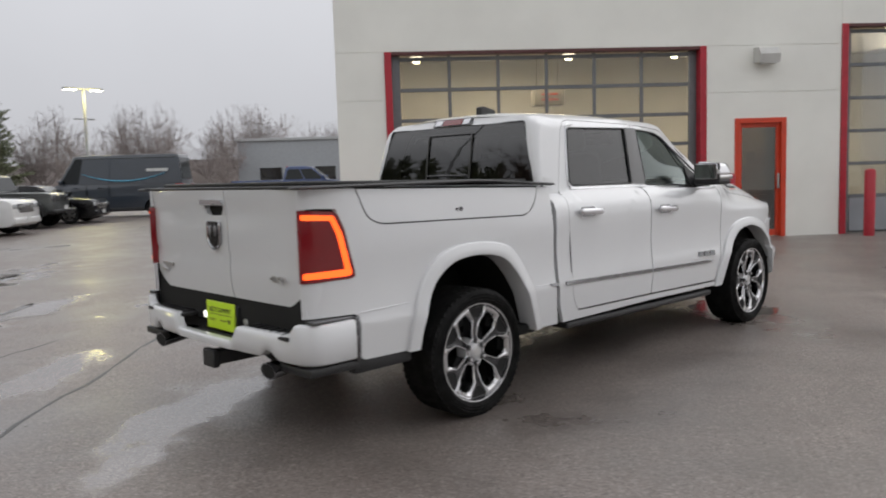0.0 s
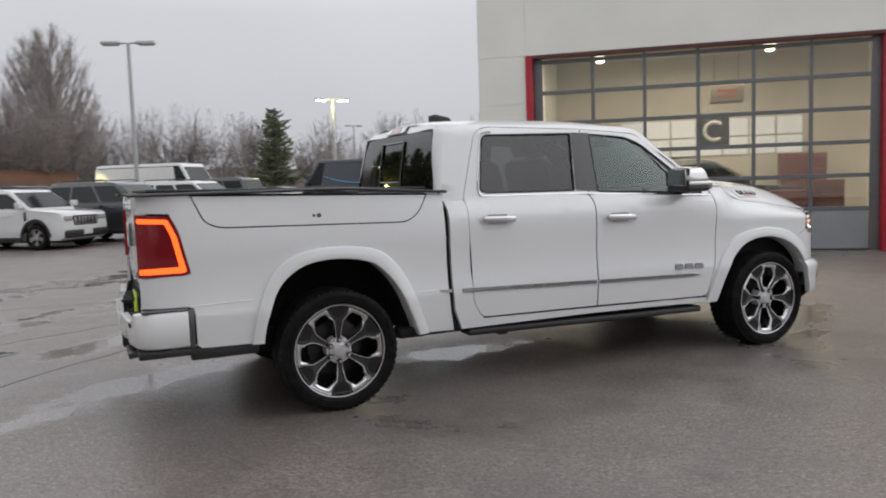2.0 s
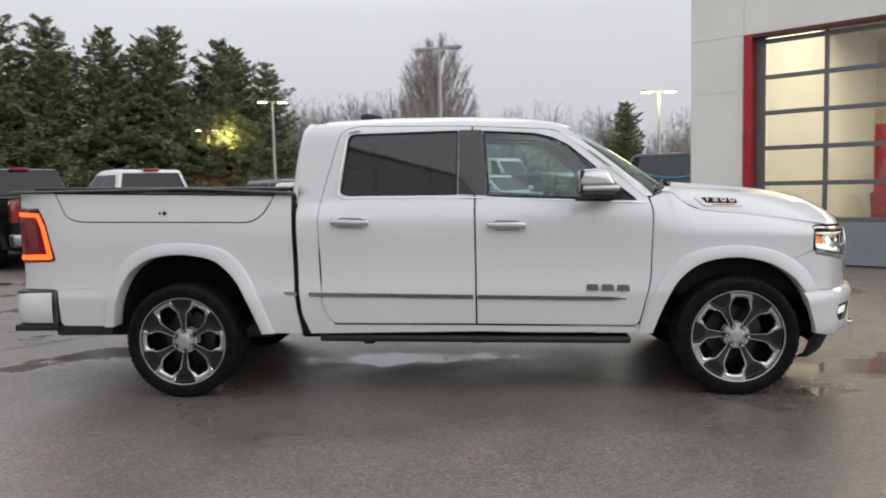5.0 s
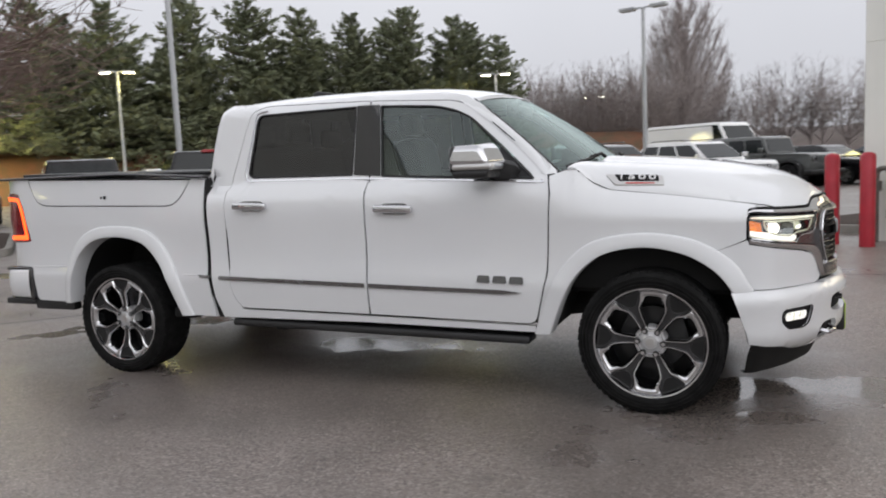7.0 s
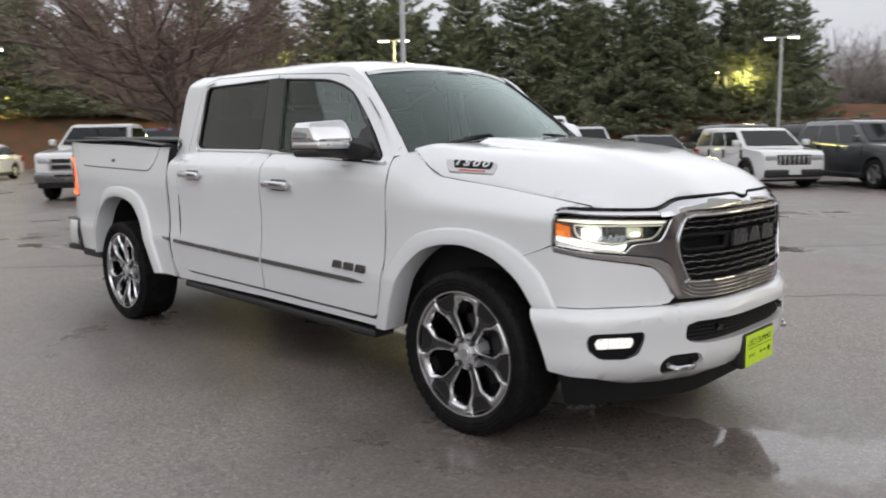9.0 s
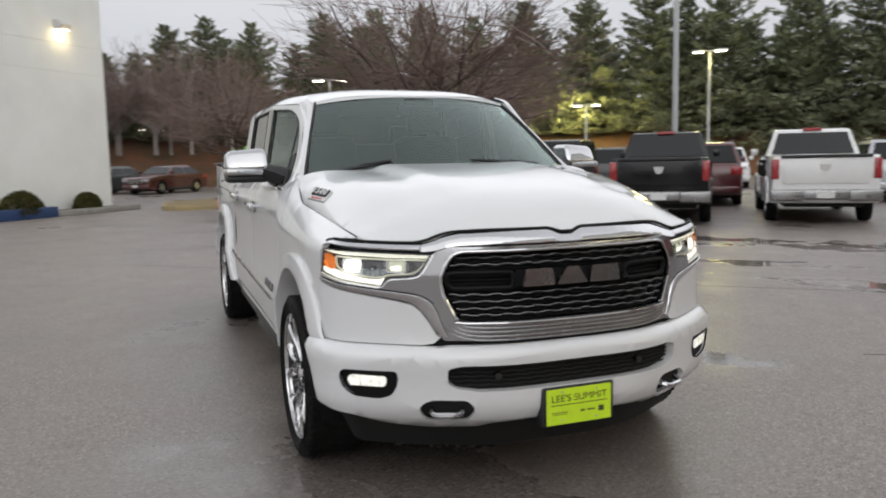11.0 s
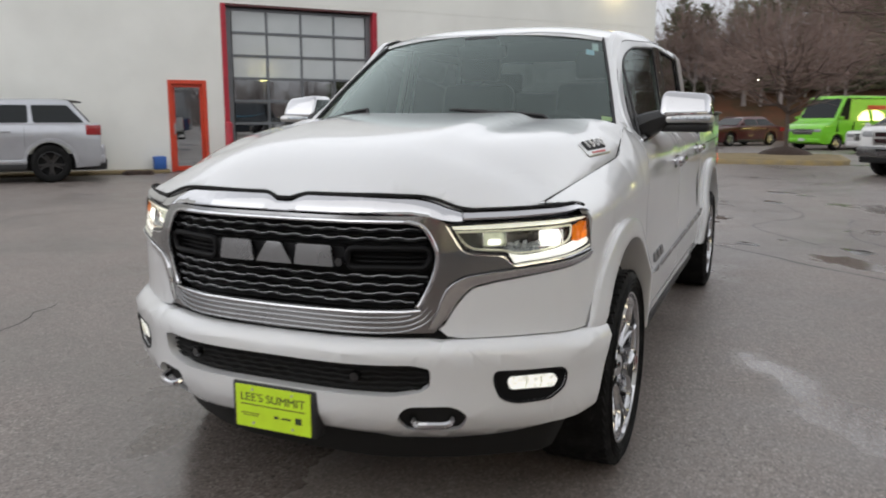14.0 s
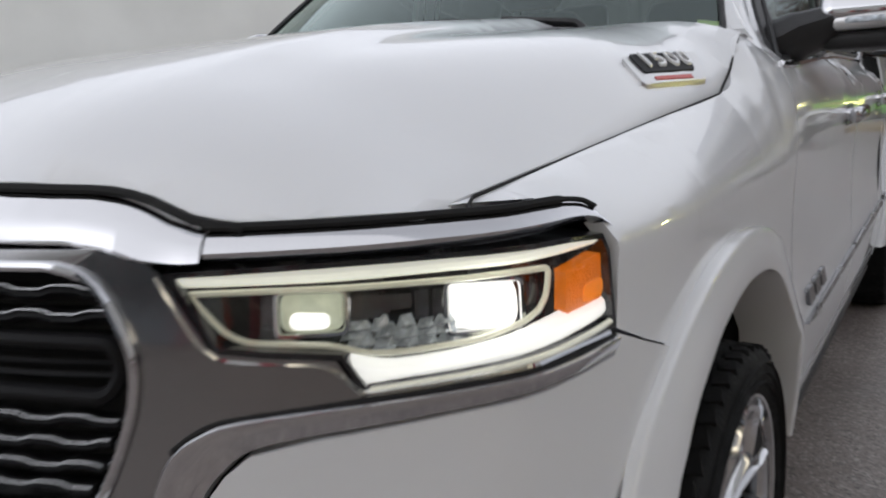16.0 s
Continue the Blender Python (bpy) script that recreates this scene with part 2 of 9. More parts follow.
LAMP_WHITE = material("headlamp_beam", (0.9, 0.9, 0.85), 0.2, emit=(1.0, 0.98, 0.88), power=3.6)
DRL = material("daytime_light_tube", (0.9, 0.9, 0.8), 0.25, emit=(1.0, 0.99, 0.82), power=0.50, vary=0.15, scale=25)
DRL_LOW = material("bright_light_tube", (0.9, 0.9, 0.86), 0.2, emit=(1.0, 0.99, 0.92), power=0.62)
CRYSTAL = material("moulded_clear_optic", (0.62, 0.68, 0.74), 0.08, coat=1.0, vary=0.6, scale=70, bump=0.9, bump_scale=60)
LOW_GLOW = material("inner_lamp", (0.8, 0.8, 0.78), 0.25, emit=(1.0, 0.98, 0.88), power=1.1)
AMBER_GLOW = material("amber_bulb", (0.7, 0.2, 0.01), 0.3, emit=(1.0, 0.28, 0.012), power=0.45, vary=0.3, scale=60)
AMBER = material("amber_reflector", (0.50, 0.11, 0.006), 0.18, coat=0.8, emit=(1.0, 0.24, 0.008), power=0.38, vary=0.4, scale=60, bump=0.5, bump_scale=300)
LENS_EDGE = material("lens_rim_glass", (0.75, 0.75, 0.62), 0.15, coat=0.8, emit=(1.0, 0.96, 0.74), power=0.12, vary=0.2, scale=30)
LAMP_HOUSING = material("lamp_reflector", (0.16, 0.16, 0.165), 0.2, 0.9, vary=0.5, scale=18, rvary=0.1)
CLEAR = thin_glass("clear_lens", (1, 1, 1), clear=0.97)
GLASS = thin_glass("windscreen_glass", (0.78, 0.95, 0.89), (0.86, 1.0, 0.96), clear=0.93, ior=2.0)
SIDE_GLASS = thin_glass("side_window_glass", (0.74, 0.90, 0.86), (0.9, 1.0, 0.97), clear=0.82, ior=1.8)
TINTED = thin_glass("privacy_glass", (0.55, 0.57, 0.60), clear=0.24, ior=1.7)
LIME = material("lime_card", (0.62, 0.88, 0.03), 0.45, vary=0.06, scale=20)
INK = material("dark_ink", (0.03, 0.05, 0.02), 0.5)
LEATHER = material("black_leather", (0.022, 0.022, 0.022), 0.45, vary=0.3, bump=0.3, bump_scale=220)
RED_INK = material("red_print", (0.5, 0.05, 0.04), 0.4)
WALL = material("painted_concrete_panel", (0.82, 0.82, 0.77), 0.75, vary=0.10, scale=0.7, bump=0.25, bump_scale=60, rvary=0.1)
RED_TRIM = material("red_painted_steel", (0.42, 0.018, 0.035), 0.4, vary=0.2, scale=5, rvary=0.1)
ORANGE_TRIM = material("orange_red_door_paint", (0.60, 0.055, 0.02), 0.4, vary=0.15, scale=5)
ALU = material("weathered_aluminium", (0.17, 0.18, 0.19), 0.45, 0.5, vary=0.15, scale=8)
DOOR_PANEL = material("grey_door_panel", (0.28, 0.30, 0.32), 0.45, 0.2, vary=0.12, scale=2.5)
PANE = thin_glass("workshop_pane", (0.96, 0.97, 0.95), clear=0.90, rough=0.02, ior=1.75)
TINTED_PANE = thin_glass("tinted_door_glass", (0.42, 0.36, 0.28), clear=0.7, rough=0.02, ior=2.2)
REFLECTIVE = thin_glass("coated_pane", (0.75, 0.80, 0.80), clear=0.6, rough=0.015, ior=4.2)
FROSTED = material("frosted_pane", (0.50, 0.53, 0.53), 0.12, vary=0.08, scale=1.5, spec=0.8)
INSIDE_WALL = material("workshop_inner_wall", (0.56, 0.53, 0.47), 0.8, vary=0.12, scale=1.2)
FIXTURE = material("lamp_housing", (0.55, 0.55, 0.53), 0.5, vary=0.1)
GALV = material("galvanised_pole", (0.45, 0.46, 0.47), 0.5, 0.3, vary=0.12, scale=3)
GLOW_WARM = material("lit_lamp", (1, 0.95, 0.8), 0.5, emit=(1.0, 0.90, 0.66), power=14.0)
GLOW_INSIDE = material("workshop_lamp", (1, 0.95, 0.8), 0.5, emit=(1.0, 0.86, 0.58), power=9.0)
CONCRETE = material("kerb_concrete", (0.30, 0.285, 0.26), 0.8, vary=0.25, scale=4, bump=0.4, bump_scale=70)
YELLOW_KERB = material("faded_yellow_kerb", (0.36, 0.27, 0.12), 0.8, vary=0.3, scale=3, color2=(0.26, 0.22, 0.15), bump=0.4, bump_scale=70)
MULCH = material("bark_mulch", (0.055, 0.033, 0.024), 0.9, vary=0.5, scale=14, bump=1.0, bump_scale=45)
STRAW = material("straw_tan_grass", (0.27, 0.205, 0.105), 0.9, vary=0.35, scale=2, color2=(0.20, 0.16, 0.09), bump=0.8, bump_scale=60)
BARK = material("tree_bark", (0.075, 0.058, 0.048), 0.9, vary=0.4, scale=8, bump=0.8, bump_scale=30)
# twig colour lightened to carry the haze over the far trees
TWIG = material("bare_twigs_hazed", (0.29, 0.255, 0.245), 0.9, vary=0.3, scale=2, random_tint=0.3, spec=0.1)
NEEDLES = material("pine_needles", (0.155, 0.176, 0.112), 0.9, vary=0.5, scale=0.9, color2=(0.180, 0.192, 0.126), random_tint=0.12, spec=0.03)
LEAVES = material("evergreen_leaves", (0.060, 0.066, 0.022), 0.8, spec=0.08, vary=0.5, scale=3, color2=(0.115, 0.10, 0.04), random_tint=0.2)

# ---- mesh helpers ----
def bm_new():
    return bmesh.new()


def finish(name, bm, mat, sharp=38):
    bmesh.ops.recalc_face_normals(bm, faces=bm.faces) if sharp < 0 else None
    bm.normal_update()
    lim = radians(abs(sharp))
    for f in bm.faces:
        f.smooth = True
    for e in bm.edges:
        if len(e.link_faces) == 2 and e.calc_face_angle(0) > lim:
            e.smooth = False
    me = bpy.data.meshes.new(name)
    bm.to_mesh(me)
    bm.free()
    for mm in mat if isinstance(mat, (list, tuple)) else (mat,):
        me.materials.append(mm)
    return me


def part(name, bm, mat, parent, label="", sharp=38):
    ob = new(name, finish(name, bm, mat, sharp))
    ob.parent = parent
    if label:
        ob["label"] = label
    return ob


def thing(name, label, category, group="", kind=""):
    ob = new(name)
    ob.empty_display_size = 0.2
    return tagged(ob, label, category, group, kind)


def solo(name, bm, mat, label="", category="", group="", kind="", sharp=38):
    return tagged(new(name, finish(name, bm, mat, sharp)), label, category, group, kind)


def box(bm, x0, x1, y0, y1, z0, z1, bevel=0.0, seg=2, m=None):
    mat = Matrix.Translation(((x0 + x1) / 2, (y0 + y1) / 2, (z0 + z1) / 2)) @ Matrix.Diagonal((abs(x1 - x0), abs(y1 - y0), abs(z1 - z0), 1))
    r = bmesh.ops.create_cube(bm, size=1, matrix=mat)
    vs = r["verts"]
    if bevel:
        es = list({e for v in vs for e in v.link_edges})
        b = bmesh.ops.bevel(bm, geom=es, offset=bevel, segments=seg, profile=0.5, affect="EDGES", clamp_overlap=True)
        vs = list({v for f in b["faces"] for v in f.verts} | {v for v in vs if v.is_valid})
    if m is not None:
        bmesh.ops.transform(bm, matrix=m, verts=vs)
    return vs


def cyl(bm, p, q, r0, r1=None, n=16, caps=True):
    p, q = Vector(p), Vector(q)
    d = q - p
    m = Matrix.Translation((p + q) / 2) @ d.to_track_quat("Z", "Y").to_matrix().to_4x4()
    return bmesh.ops.create_cone(bm, cap_ends=caps, segments=n, radius1=r0, radius2=r0 if r1 is None else r1, depth=d.length, matrix=m)["verts"]


def tube(bm, pts, r, n=8, closed=False, squash=(1, 1)):
    """A rod along points; r: one radius or one a point."""
    pts = [Vector(p) for p in pts]
    k = len(pts)
    rs = r if isinstance(r, (list, tuple)) else [r] * k
    rings, up = [], None
    loop_n = Vector((0, 0, 0))
    for i, p in enumerate(pts):
        loop_n += (pts[i - 1] - pts[0]).cross(p - pts[0])
    loop_n = loop_n.normalized() if closed and loop_n.length > 1e-9 else Vector((0, 0, 1))
    for i, p in enumerate(pts):
        t = (pts[(i + 1) % k] - pts[i - 1]) if closed else (pts[min(i + 1, k - 1)] - pts[max(i - 1, 0)])
        t.normalize()
        if up is None:
            up = Vector((0, 0, 1)) if abs(t.z) < 0.9 else Vector((1, 0, 0))
        if closed:
            ref = loop_n if abs(t.dot(loop_n)) < 0.95 else loop_n.orthogonal()
            side = t.cross(ref).normalized()
            up = side.cross(t).normalized()
        else:
            side = t.cross(up).normalized()
            up = side.cross(t).normalized()
        rings.append([bm.verts.new(p + rs[i] * (squash[0] * math.cos(2 * math.pi * j / n) * side + squash[1] * math.sin(2 * math.pi * j / n) * up)) for j in range(n)])
    for i in range(k if closed else k - 1):
        a, b = rings[i], rings[(i + 1) % k]
        for j in range(n):
            bm.faces.new((a[j], a[(j + 1) % n], b[(j + 1) % n], b[j]))
    if not closed:
        bm.faces.new(rings[0][::-1])
        bm.faces.new(rings[-1])


def lathe(bm, profile, axis_m, n=48, closed=False):
    """profile of (radius, along); the axis is local y of axis_m."""
    rings = []
    for r, h in profile:
        rings.append([bm.verts.new(axis_m @ Vector((r * math.cos(2 * math.pi * j / n), h, r * math.sin(2 * math.pi * j / n)))) for j in range(n)])
    pairs = list(zip(rings, rings[1:])) + ([(rings[-1], rings[0])] if closed else [])
    for a, b in pairs:
        for j in range(n):
            bm.faces.new((a[j], b[j], b[(j + 1) % n], a[(j + 1) % n]))


def prism(bm, poly, depth, m, bevel=0.0, seg=2):
    """A polygon in local xy, pushed along local z by depth, placed by m."""
    lo = [bm.verts.new((x, y, 0)) for x, y in poly]
    hi = [bm.verts.new((x, y, depth)) for x, y in poly]
    k = len(poly)
    fs = [bm.faces.new(lo[::-1]), bm.faces.new(hi)]
    fs += [bm.faces.new((lo[i], lo[(i + 1) % k], hi[(i + 1) % k], hi[i])) for i in range(k)]
    vs = lo + hi
    if bevel:
        r = bmesh.ops.bevel(bm, geom=[e for e in fs[1].edges], offset=bevel, segments=seg, profile=0.6, affect="EDGES", clamp_overlap=True)
        vs = list({v for v in vs if v.is_valid} | {v for f in r["faces"] for v in f.verts})
        vs = list({v for v in vs} | {v for f in fs if f.is_valid for v in f.verts})
    bmesh.ops.transform(bm, matrix=m, verts=vs)
    return vs


def curve(pts, per=6, closed=False):
    """Catmull-Rom through the points."""
    k, out = len(pts), []
    get = (lambda i: pts[i % k]) if closed else (lambda i: pts[max(0, min(k - 1, i))])
    for i in range(k if closed else k - 1):
        a, b, c, d = get(i - 1), get(i), get(i + 1), get(i + 2)
        for j in range(per):
            t = j / per
            out.append(tuple(0.5 * (2 * q + (r - p) * t + (2 * p - 5 * q + 4 * r - s) * t * t + (3 * q - p - 3 * r + s) * t ** 3) for p, q, r, s in zip(a, b, c, d)))
    if not closed:
        out.append(tuple(pts[-1]))
    return out


def rounded(pts, r, n=4):
    """A closed polygon with its corners rounded; r: one radius or one a corner."""
    out, k = [], len(pts)
    for i, p in enumerate(pts):
        ri = r[i] if isinstance(r, (list, tuple)) else r
        p, a, b = Vector(p), Vector(pts[i - 1]), Vector(pts[(i + 1) % k])
        if ri <= 0:
            out.append(tuple(p))
            continue
        la, lb = (a - p).length, (b - p).length
        d = min(ri, la * 0.48, lb * 0.48)
        s, e = p + (a - p) * d / la, p + (b - p) * d / lb
        for j in range(n + 1):
            t = j / n
            out.append(tuple(s * (1 - t) ** 2 + 2 * p * t * (1 - t) + e * t * t))
    return out


def area2(pts):
    return sum(a[0] * b[1] - b[0] * a[1] for a, b in zip(pts, list(pts[1:]) + [pts[0]]))


def inset(pts, d):
    """A polygon shrunk by d."""
    s = 1 if area2(pts) > 0 else -1
    out, k = [], len(pts)
    for i, p in enumerate(pts):
        p, a, b = Vector(p), Vector(pts[i - 1]), Vector(pts[(i + 1) % k])
        u, v = (p - a), (b - p)
        if u.length < 1e-7 or v.length < 1e-7:
            out.append(tuple(p))
            continue
        u.normalize(), v.normalize()
        n1, n2 = Vector((-u.y, u.x)) * s, Vector((-v.y, v.x)) * s
        m = n1 + n2
        if m.length < 1e-6:
            m = n1
        m.normalize()
        out.append(tuple(p + m * d / max(0.45, m.dot(n1))))
    return out


def sheet(bm, outline, place, holes=(), cell=0.07, depth=0.02, lift=0.0, lip=0.004):
    """A curved panel: a flat outline with holes, cut into a grid, given an edge of that depth, and laid on a surface by
    place(a, b, off), off being the distance out of the surface."""
    work = bmesh.new()
    edges = []
    for loop in (outline, *holes):
        clean = [p for i, p in enumerate(loop) if (Vector(p) - Vector(loop[i - 1])).length > 1e-5]
        vs = [work.verts.new((p[0], p[1], 0)) for p in clean]
        edges += [work.edges.new((vs[i - 1], vs[i])) for i in range(len(vs))]
    bmesh.ops.triangle_fill(work, use_beauty=True, use_dissolve=False, edges=edges)
    for axis in (0, 1):
        lo, hi = min(p[axis] for p in outline), max(p[axis] for p in outline)
        k = int((hi - lo) / cell)
        for i in range(1, k + 1):
            at = lo + (hi - lo) * i / (k + 1)
            co, no = [0, 0, 0], [0, 0, 0]
            co[axis], no[axis] = at, 1
            bmesh.ops.bisect_plane(work, geom=list(work.verts) + list(work.edges) + list(work.faces), dist=1e-6, plane_co=co, plane_no=no)
    work.normal_update()
    for f in list(work.faces):
        if f.normal.z < 0:
            f.normal_flip()
    if depth:
        rim = [e for e in work.edges if len(e.link_faces) == 1]
        ext = bmesh.ops.extrude_edge_only(work, edges=rim)
        for v in ext["geom"]:
            if isinstance(v, bmesh.types.BMVert):
                v.co.z -= depth
    mid = outline[0]
    a, b, e = mid[0], mid[1], 1e-3
    q = Vector(place(a, b, 0))
    out_dir = Vector(place(a, b, 0.01)) - q
    turn = (Vector(place(a + e, b, 0)) - q).cross(Vector(place(a, b + e, 0)) - q).dot(out_dir) < 0
    made = {v: bm.verts.new(place(v.co.x, v.co.y, v.co.z + lift)) for v in work.verts}
    for f in work.faces:
        vs = [made[v] for v in f.verts]
        try:
            bm.faces.new(vs[::-1] if turn else vs)
        except ValueError:
            pass
    work.free()


def band(bm, place, pairs, prof, n=40):
    """A moulded strip between an upper and a lower line, given as pairs of points; prof: (share of the width, height)."""
    fine = curve([(*a, *b) for a, b in pairs], max(2, n // len(pairs)))
    rows = [[bm.verts.new(place(a + (c - a) * t, b + (d - b) * t, o)) for t, o in prof] for a, b, c, d in fine]
    for p, q in zip(rows, rows[1:]):
        for j in range(len(prof) - 1):
            bm.faces.new((p[j], p[j + 1], q[j + 1], q[j]))
    bm.faces.new(rows[0][::-1])
    bm.faces.new(rows[-1])


def interp(x, pts):
    """Smooth monotone interpolation of (x, y) pairs, ascending."""
    if x <= pts[0][0]:
        return pts[0][1]
    for (a, p), (b, q) in zip(pts, pts[1:]):
        if x <= b:
            t = (x - a) / (b - a)
            return p + (q - p) * t
    return pts[-1][1]


def smooth_table(pts, n=60):
    """The pairs resampled along a Catmull-Rom curve, for interp()."""
    c = curve(pts, max(2, n // len(pts)))
    return sorted(c)

# ---- ground ----
ALONG, ACROSS = Vector((0.771, -0.637, 0)), Vector((0.637, 0.771, 0))


def lot(along, across, z=0.0):
    """A place in the axes of the buildings and parking rows."""
    return Vector((0, 0, z)) + ALONG * along + ACROSS * across


bm = bm_new()
rings = [0, 3, 6, 10, 15, 22, 32, 46, 66, 95, 140, 220, 400, 900, 2600]
spokes = 72
prev = None
for r in rings:
    if r == 0:
        ring = [bm.verts.new((2, 0, 0))]
    else:
        ring = [bm.verts.new((2 + r * math.cos(2 * math.pi * j / spokes), r * math.sin(2 * math.pi * j / spokes), 0)) for j in range(spokes)]
    if prev:
        for j in range(spokes):
            if len(prev) == 1:
                bm.faces.new((prev[0], ring[j], ring[(j + 1) % spokes]))
            else:
                bm.faces.new((prev[j], ring[j], ring[(j + 1) % spokes], prev[(j + 1) % spokes]))
    prev = ring
solo("ground", bm, ASPHALT, "worn wet dark asphalt car park with damp patches", "ground", kind="structure")


def puddle(cx, cy, rx, ry, turn, seed):
    rnd = random.Random(seed)
    ph = [rnd.uniform(0, 6.28) for _ in range(6)]
    bm = bm_new()
    n, ring = 44, []
    for j in range(n):
        a = 2 * math.pi * j / n
        k = 1 + 0.22 * math.sin(2 * a + ph[0]) + 0.14 * math.sin(3 * a + ph[1]) + 0.09 * math.sin(5 * a + ph[2]) + 0.06 * math.sin(9 * a + ph[3])
        x, y = rx * k * math.cos(a), ry * k * math.sin(a)
        c, s = math.cos(turn), math.sin(turn)
        ring.append((cx + c * x - s * y, cy + s * x + c * y))
    top = [bm.verts.new((x, y, 0.004)) for x, y in ring]
    low = [bm.verts.new((cx + (x - cx) * 1.05, cy + (y - cy) * 1.05, 0.0005)) for x, y in ring]
    bm.faces.new(top)
    for j in range(n):
        bm.faces.new((top[j], low[j], low[(j + 1) % n], top[(j + 1) % n]))
    solo("puddle", bm, WATER, "thin shallow rain puddle standing on the asphalt", "puddle", "puddles", kind="stuff")


for i, (a, c, rx, ry) in enumerate(((-7.9, 0.7, 0.16, 0.24), (-6.2, 0.9, 0.10, 0.16), (-8.0, 1.7, 0.28, 0.42), (-8.1, 2.6, 0.30, 0.38), (-6.4, 1.9, 0.14, 0.17), (-6.3, 2.5, 0.10, 0.14),
                                     (-4.5, 2.1, 0.07, 0.12), (-6.2, 3.3, 0.12, 0.17), (-7.9, -4.6, 0.16, 0.26), (-6.4, -3.5, 0.12, 0.22), (-7.8, -4.0, 0.10, 0.16), (-2.6, -0.6, 0.06, 0.17), (-3.2, 0.3, 0.12, 0.18))):
    spot = lot(a, c)
    puddle(spot.x, spot.y, rx, ry, -0.690, 40 + i)
for i, row in enumerate(((-3.2, 4.6, 0.3, 0.05, 0.9), (-0.6, 6.0, 0.35, 0.06, 0.8), (0.2, 9.5, 0.6, 0.10, 0.9), (-4.2, 7.2, 0.3, 0.06, 0.9))):
    puddle(*row, i)


def tar_line(points, width, seed):
    rnd = random.Random(seed)
    pts = curve(points, 9)
    bm = bm_new()
    last = None
    for i, (x, y) in enumerate(pts):
        q = pts[min(i + 1, len(pts) - 1)] if i + 1 < len(pts) else pts[i - 1]
        d = Vector((q[0] - x, q[1] - y))
        d = d.normalized() if i + 1 < len(pts) else -d.normalized()
        nrm = Vector((-d.y, d.x))
        w, o = width * rnd.uniform(0.45, 1.3), rnd.uniform(-0.03, 0.03)
        now = [bm.verts.new((x + nrm.x * (o + s * w), y + nrm.y * (o + s * w), 0.0025 if abs(s) < 1 else 0.0006)) for s in (-1, -0.5, 0.5, 1)]
        if last:
            for j in range(3):
                bm.faces.new((last[j], now[j], now[j + 1], last[j + 1]))
        last = now
    solo("tar_seam", bm, TAR, "thin dark crack line sealed with tar in the asphalt", "crack", "asphalt cracks", kind="stuff")


for i, (pts, w) in enumerate((
        (((-4.6, -1.9), (-2.2, 0.8), (-0.3, 2.9), (2.6, 6.4), (4.4, 8.6)), 0.020),
        (((-5.2, 2.4), (-3.4, 2.3), (-2.2, 2.9), (-0.9, 3.6)), 0.013),
        (((-8.2, 1.0), (-5.5, 1.8), (-4.0, 1.2), (-2.6, 1.9)), 0.013),
        (((-6.5, 4.6), (-4.4, 4.2), (-2.6, 5.4), (-0.4, 5.2)), 0.011),
        (((-9.0, 4.4), (-6.8, 3.6), (-4.8, 3.3), (-3.2, 4.0)), 0.012),
        (((3.4, 3.0), (4.6, 4.1), (6.0, 4.3), (7.4, 5.0)), 0.009),
        (((2.7, -3.4), (4.0, -2.9), (4.9, -3.3)), 0.004))):
    tar_line(pts, w, 100 + i)

# ---- the white pickup ----
TRUCK = thing("pickup_truck", "white crew cab pickup truck with chrome grille and lights on", "pickup truck")
TRUCK.matrix_basis = Matrix.Translation((0, -0.010, 0)) @ Matrix.Diagonal((1, 0.983, 1, 1))
NOSE = smooth_table([(0.0, 4.61), (0.3, 4.597), (0.565, 4.50), (0.72, 4.41), (0.82, 4.34), (0.905, 4.27), (0.948, 4.18), (0.962, 4.11), (0.972, 4.02), (0.978, 3.92)])
NOSE_U = [(0.0, 4.61, 0.0)]
for (y0, x0), (y1, x1) in zip(NOSE, NOSE[1:]):
    NOSE_U.append((NOSE_U[-1][0] + math.hypot(x1 - x0, y1 - y0), x1, y1))
SIDE_BY_X = sorted((x, y) for y, x in NOSE)


def nose_at(u):
    s, a = (1 if u >= 0 else -1), abs(u)
    for (u0, x0, y0), (u1, x1, y1) in zip(NOSE_U, NOSE_U[1:]):
        if a <= u1 or u1 == NOSE_U[-1][0]:
            t = (a - u0) / (u1 - u0)
            x, y = x0 + (x1 - x0) * t, y0 + (y1 - y0) * t
            n = Vector((y1 - y0, -(x1 - x0), 0)).normalized()
            return x, s * y, Vector((n.x, s * n.y, 0))


FACE = [(0.20, -0.10), (0.32, -0.055), (0.37, 0.0), (0.42, 0.028), (0.52, 0.032), (0.60, 0.043), (0.635, 0.045), (0.658, 0.030), (0.671, 0.006), (0.68, 0.0), (0.80, 0.0), (0.95, 0.0), (1.05, -0.012), (1.12, -0.035)]


def nose(u, z, off=0.0):
    x, y, n = nose_at(u)
    k = interp(z, FACE)
    return Vector((x, y, z)) + n * (off + k)


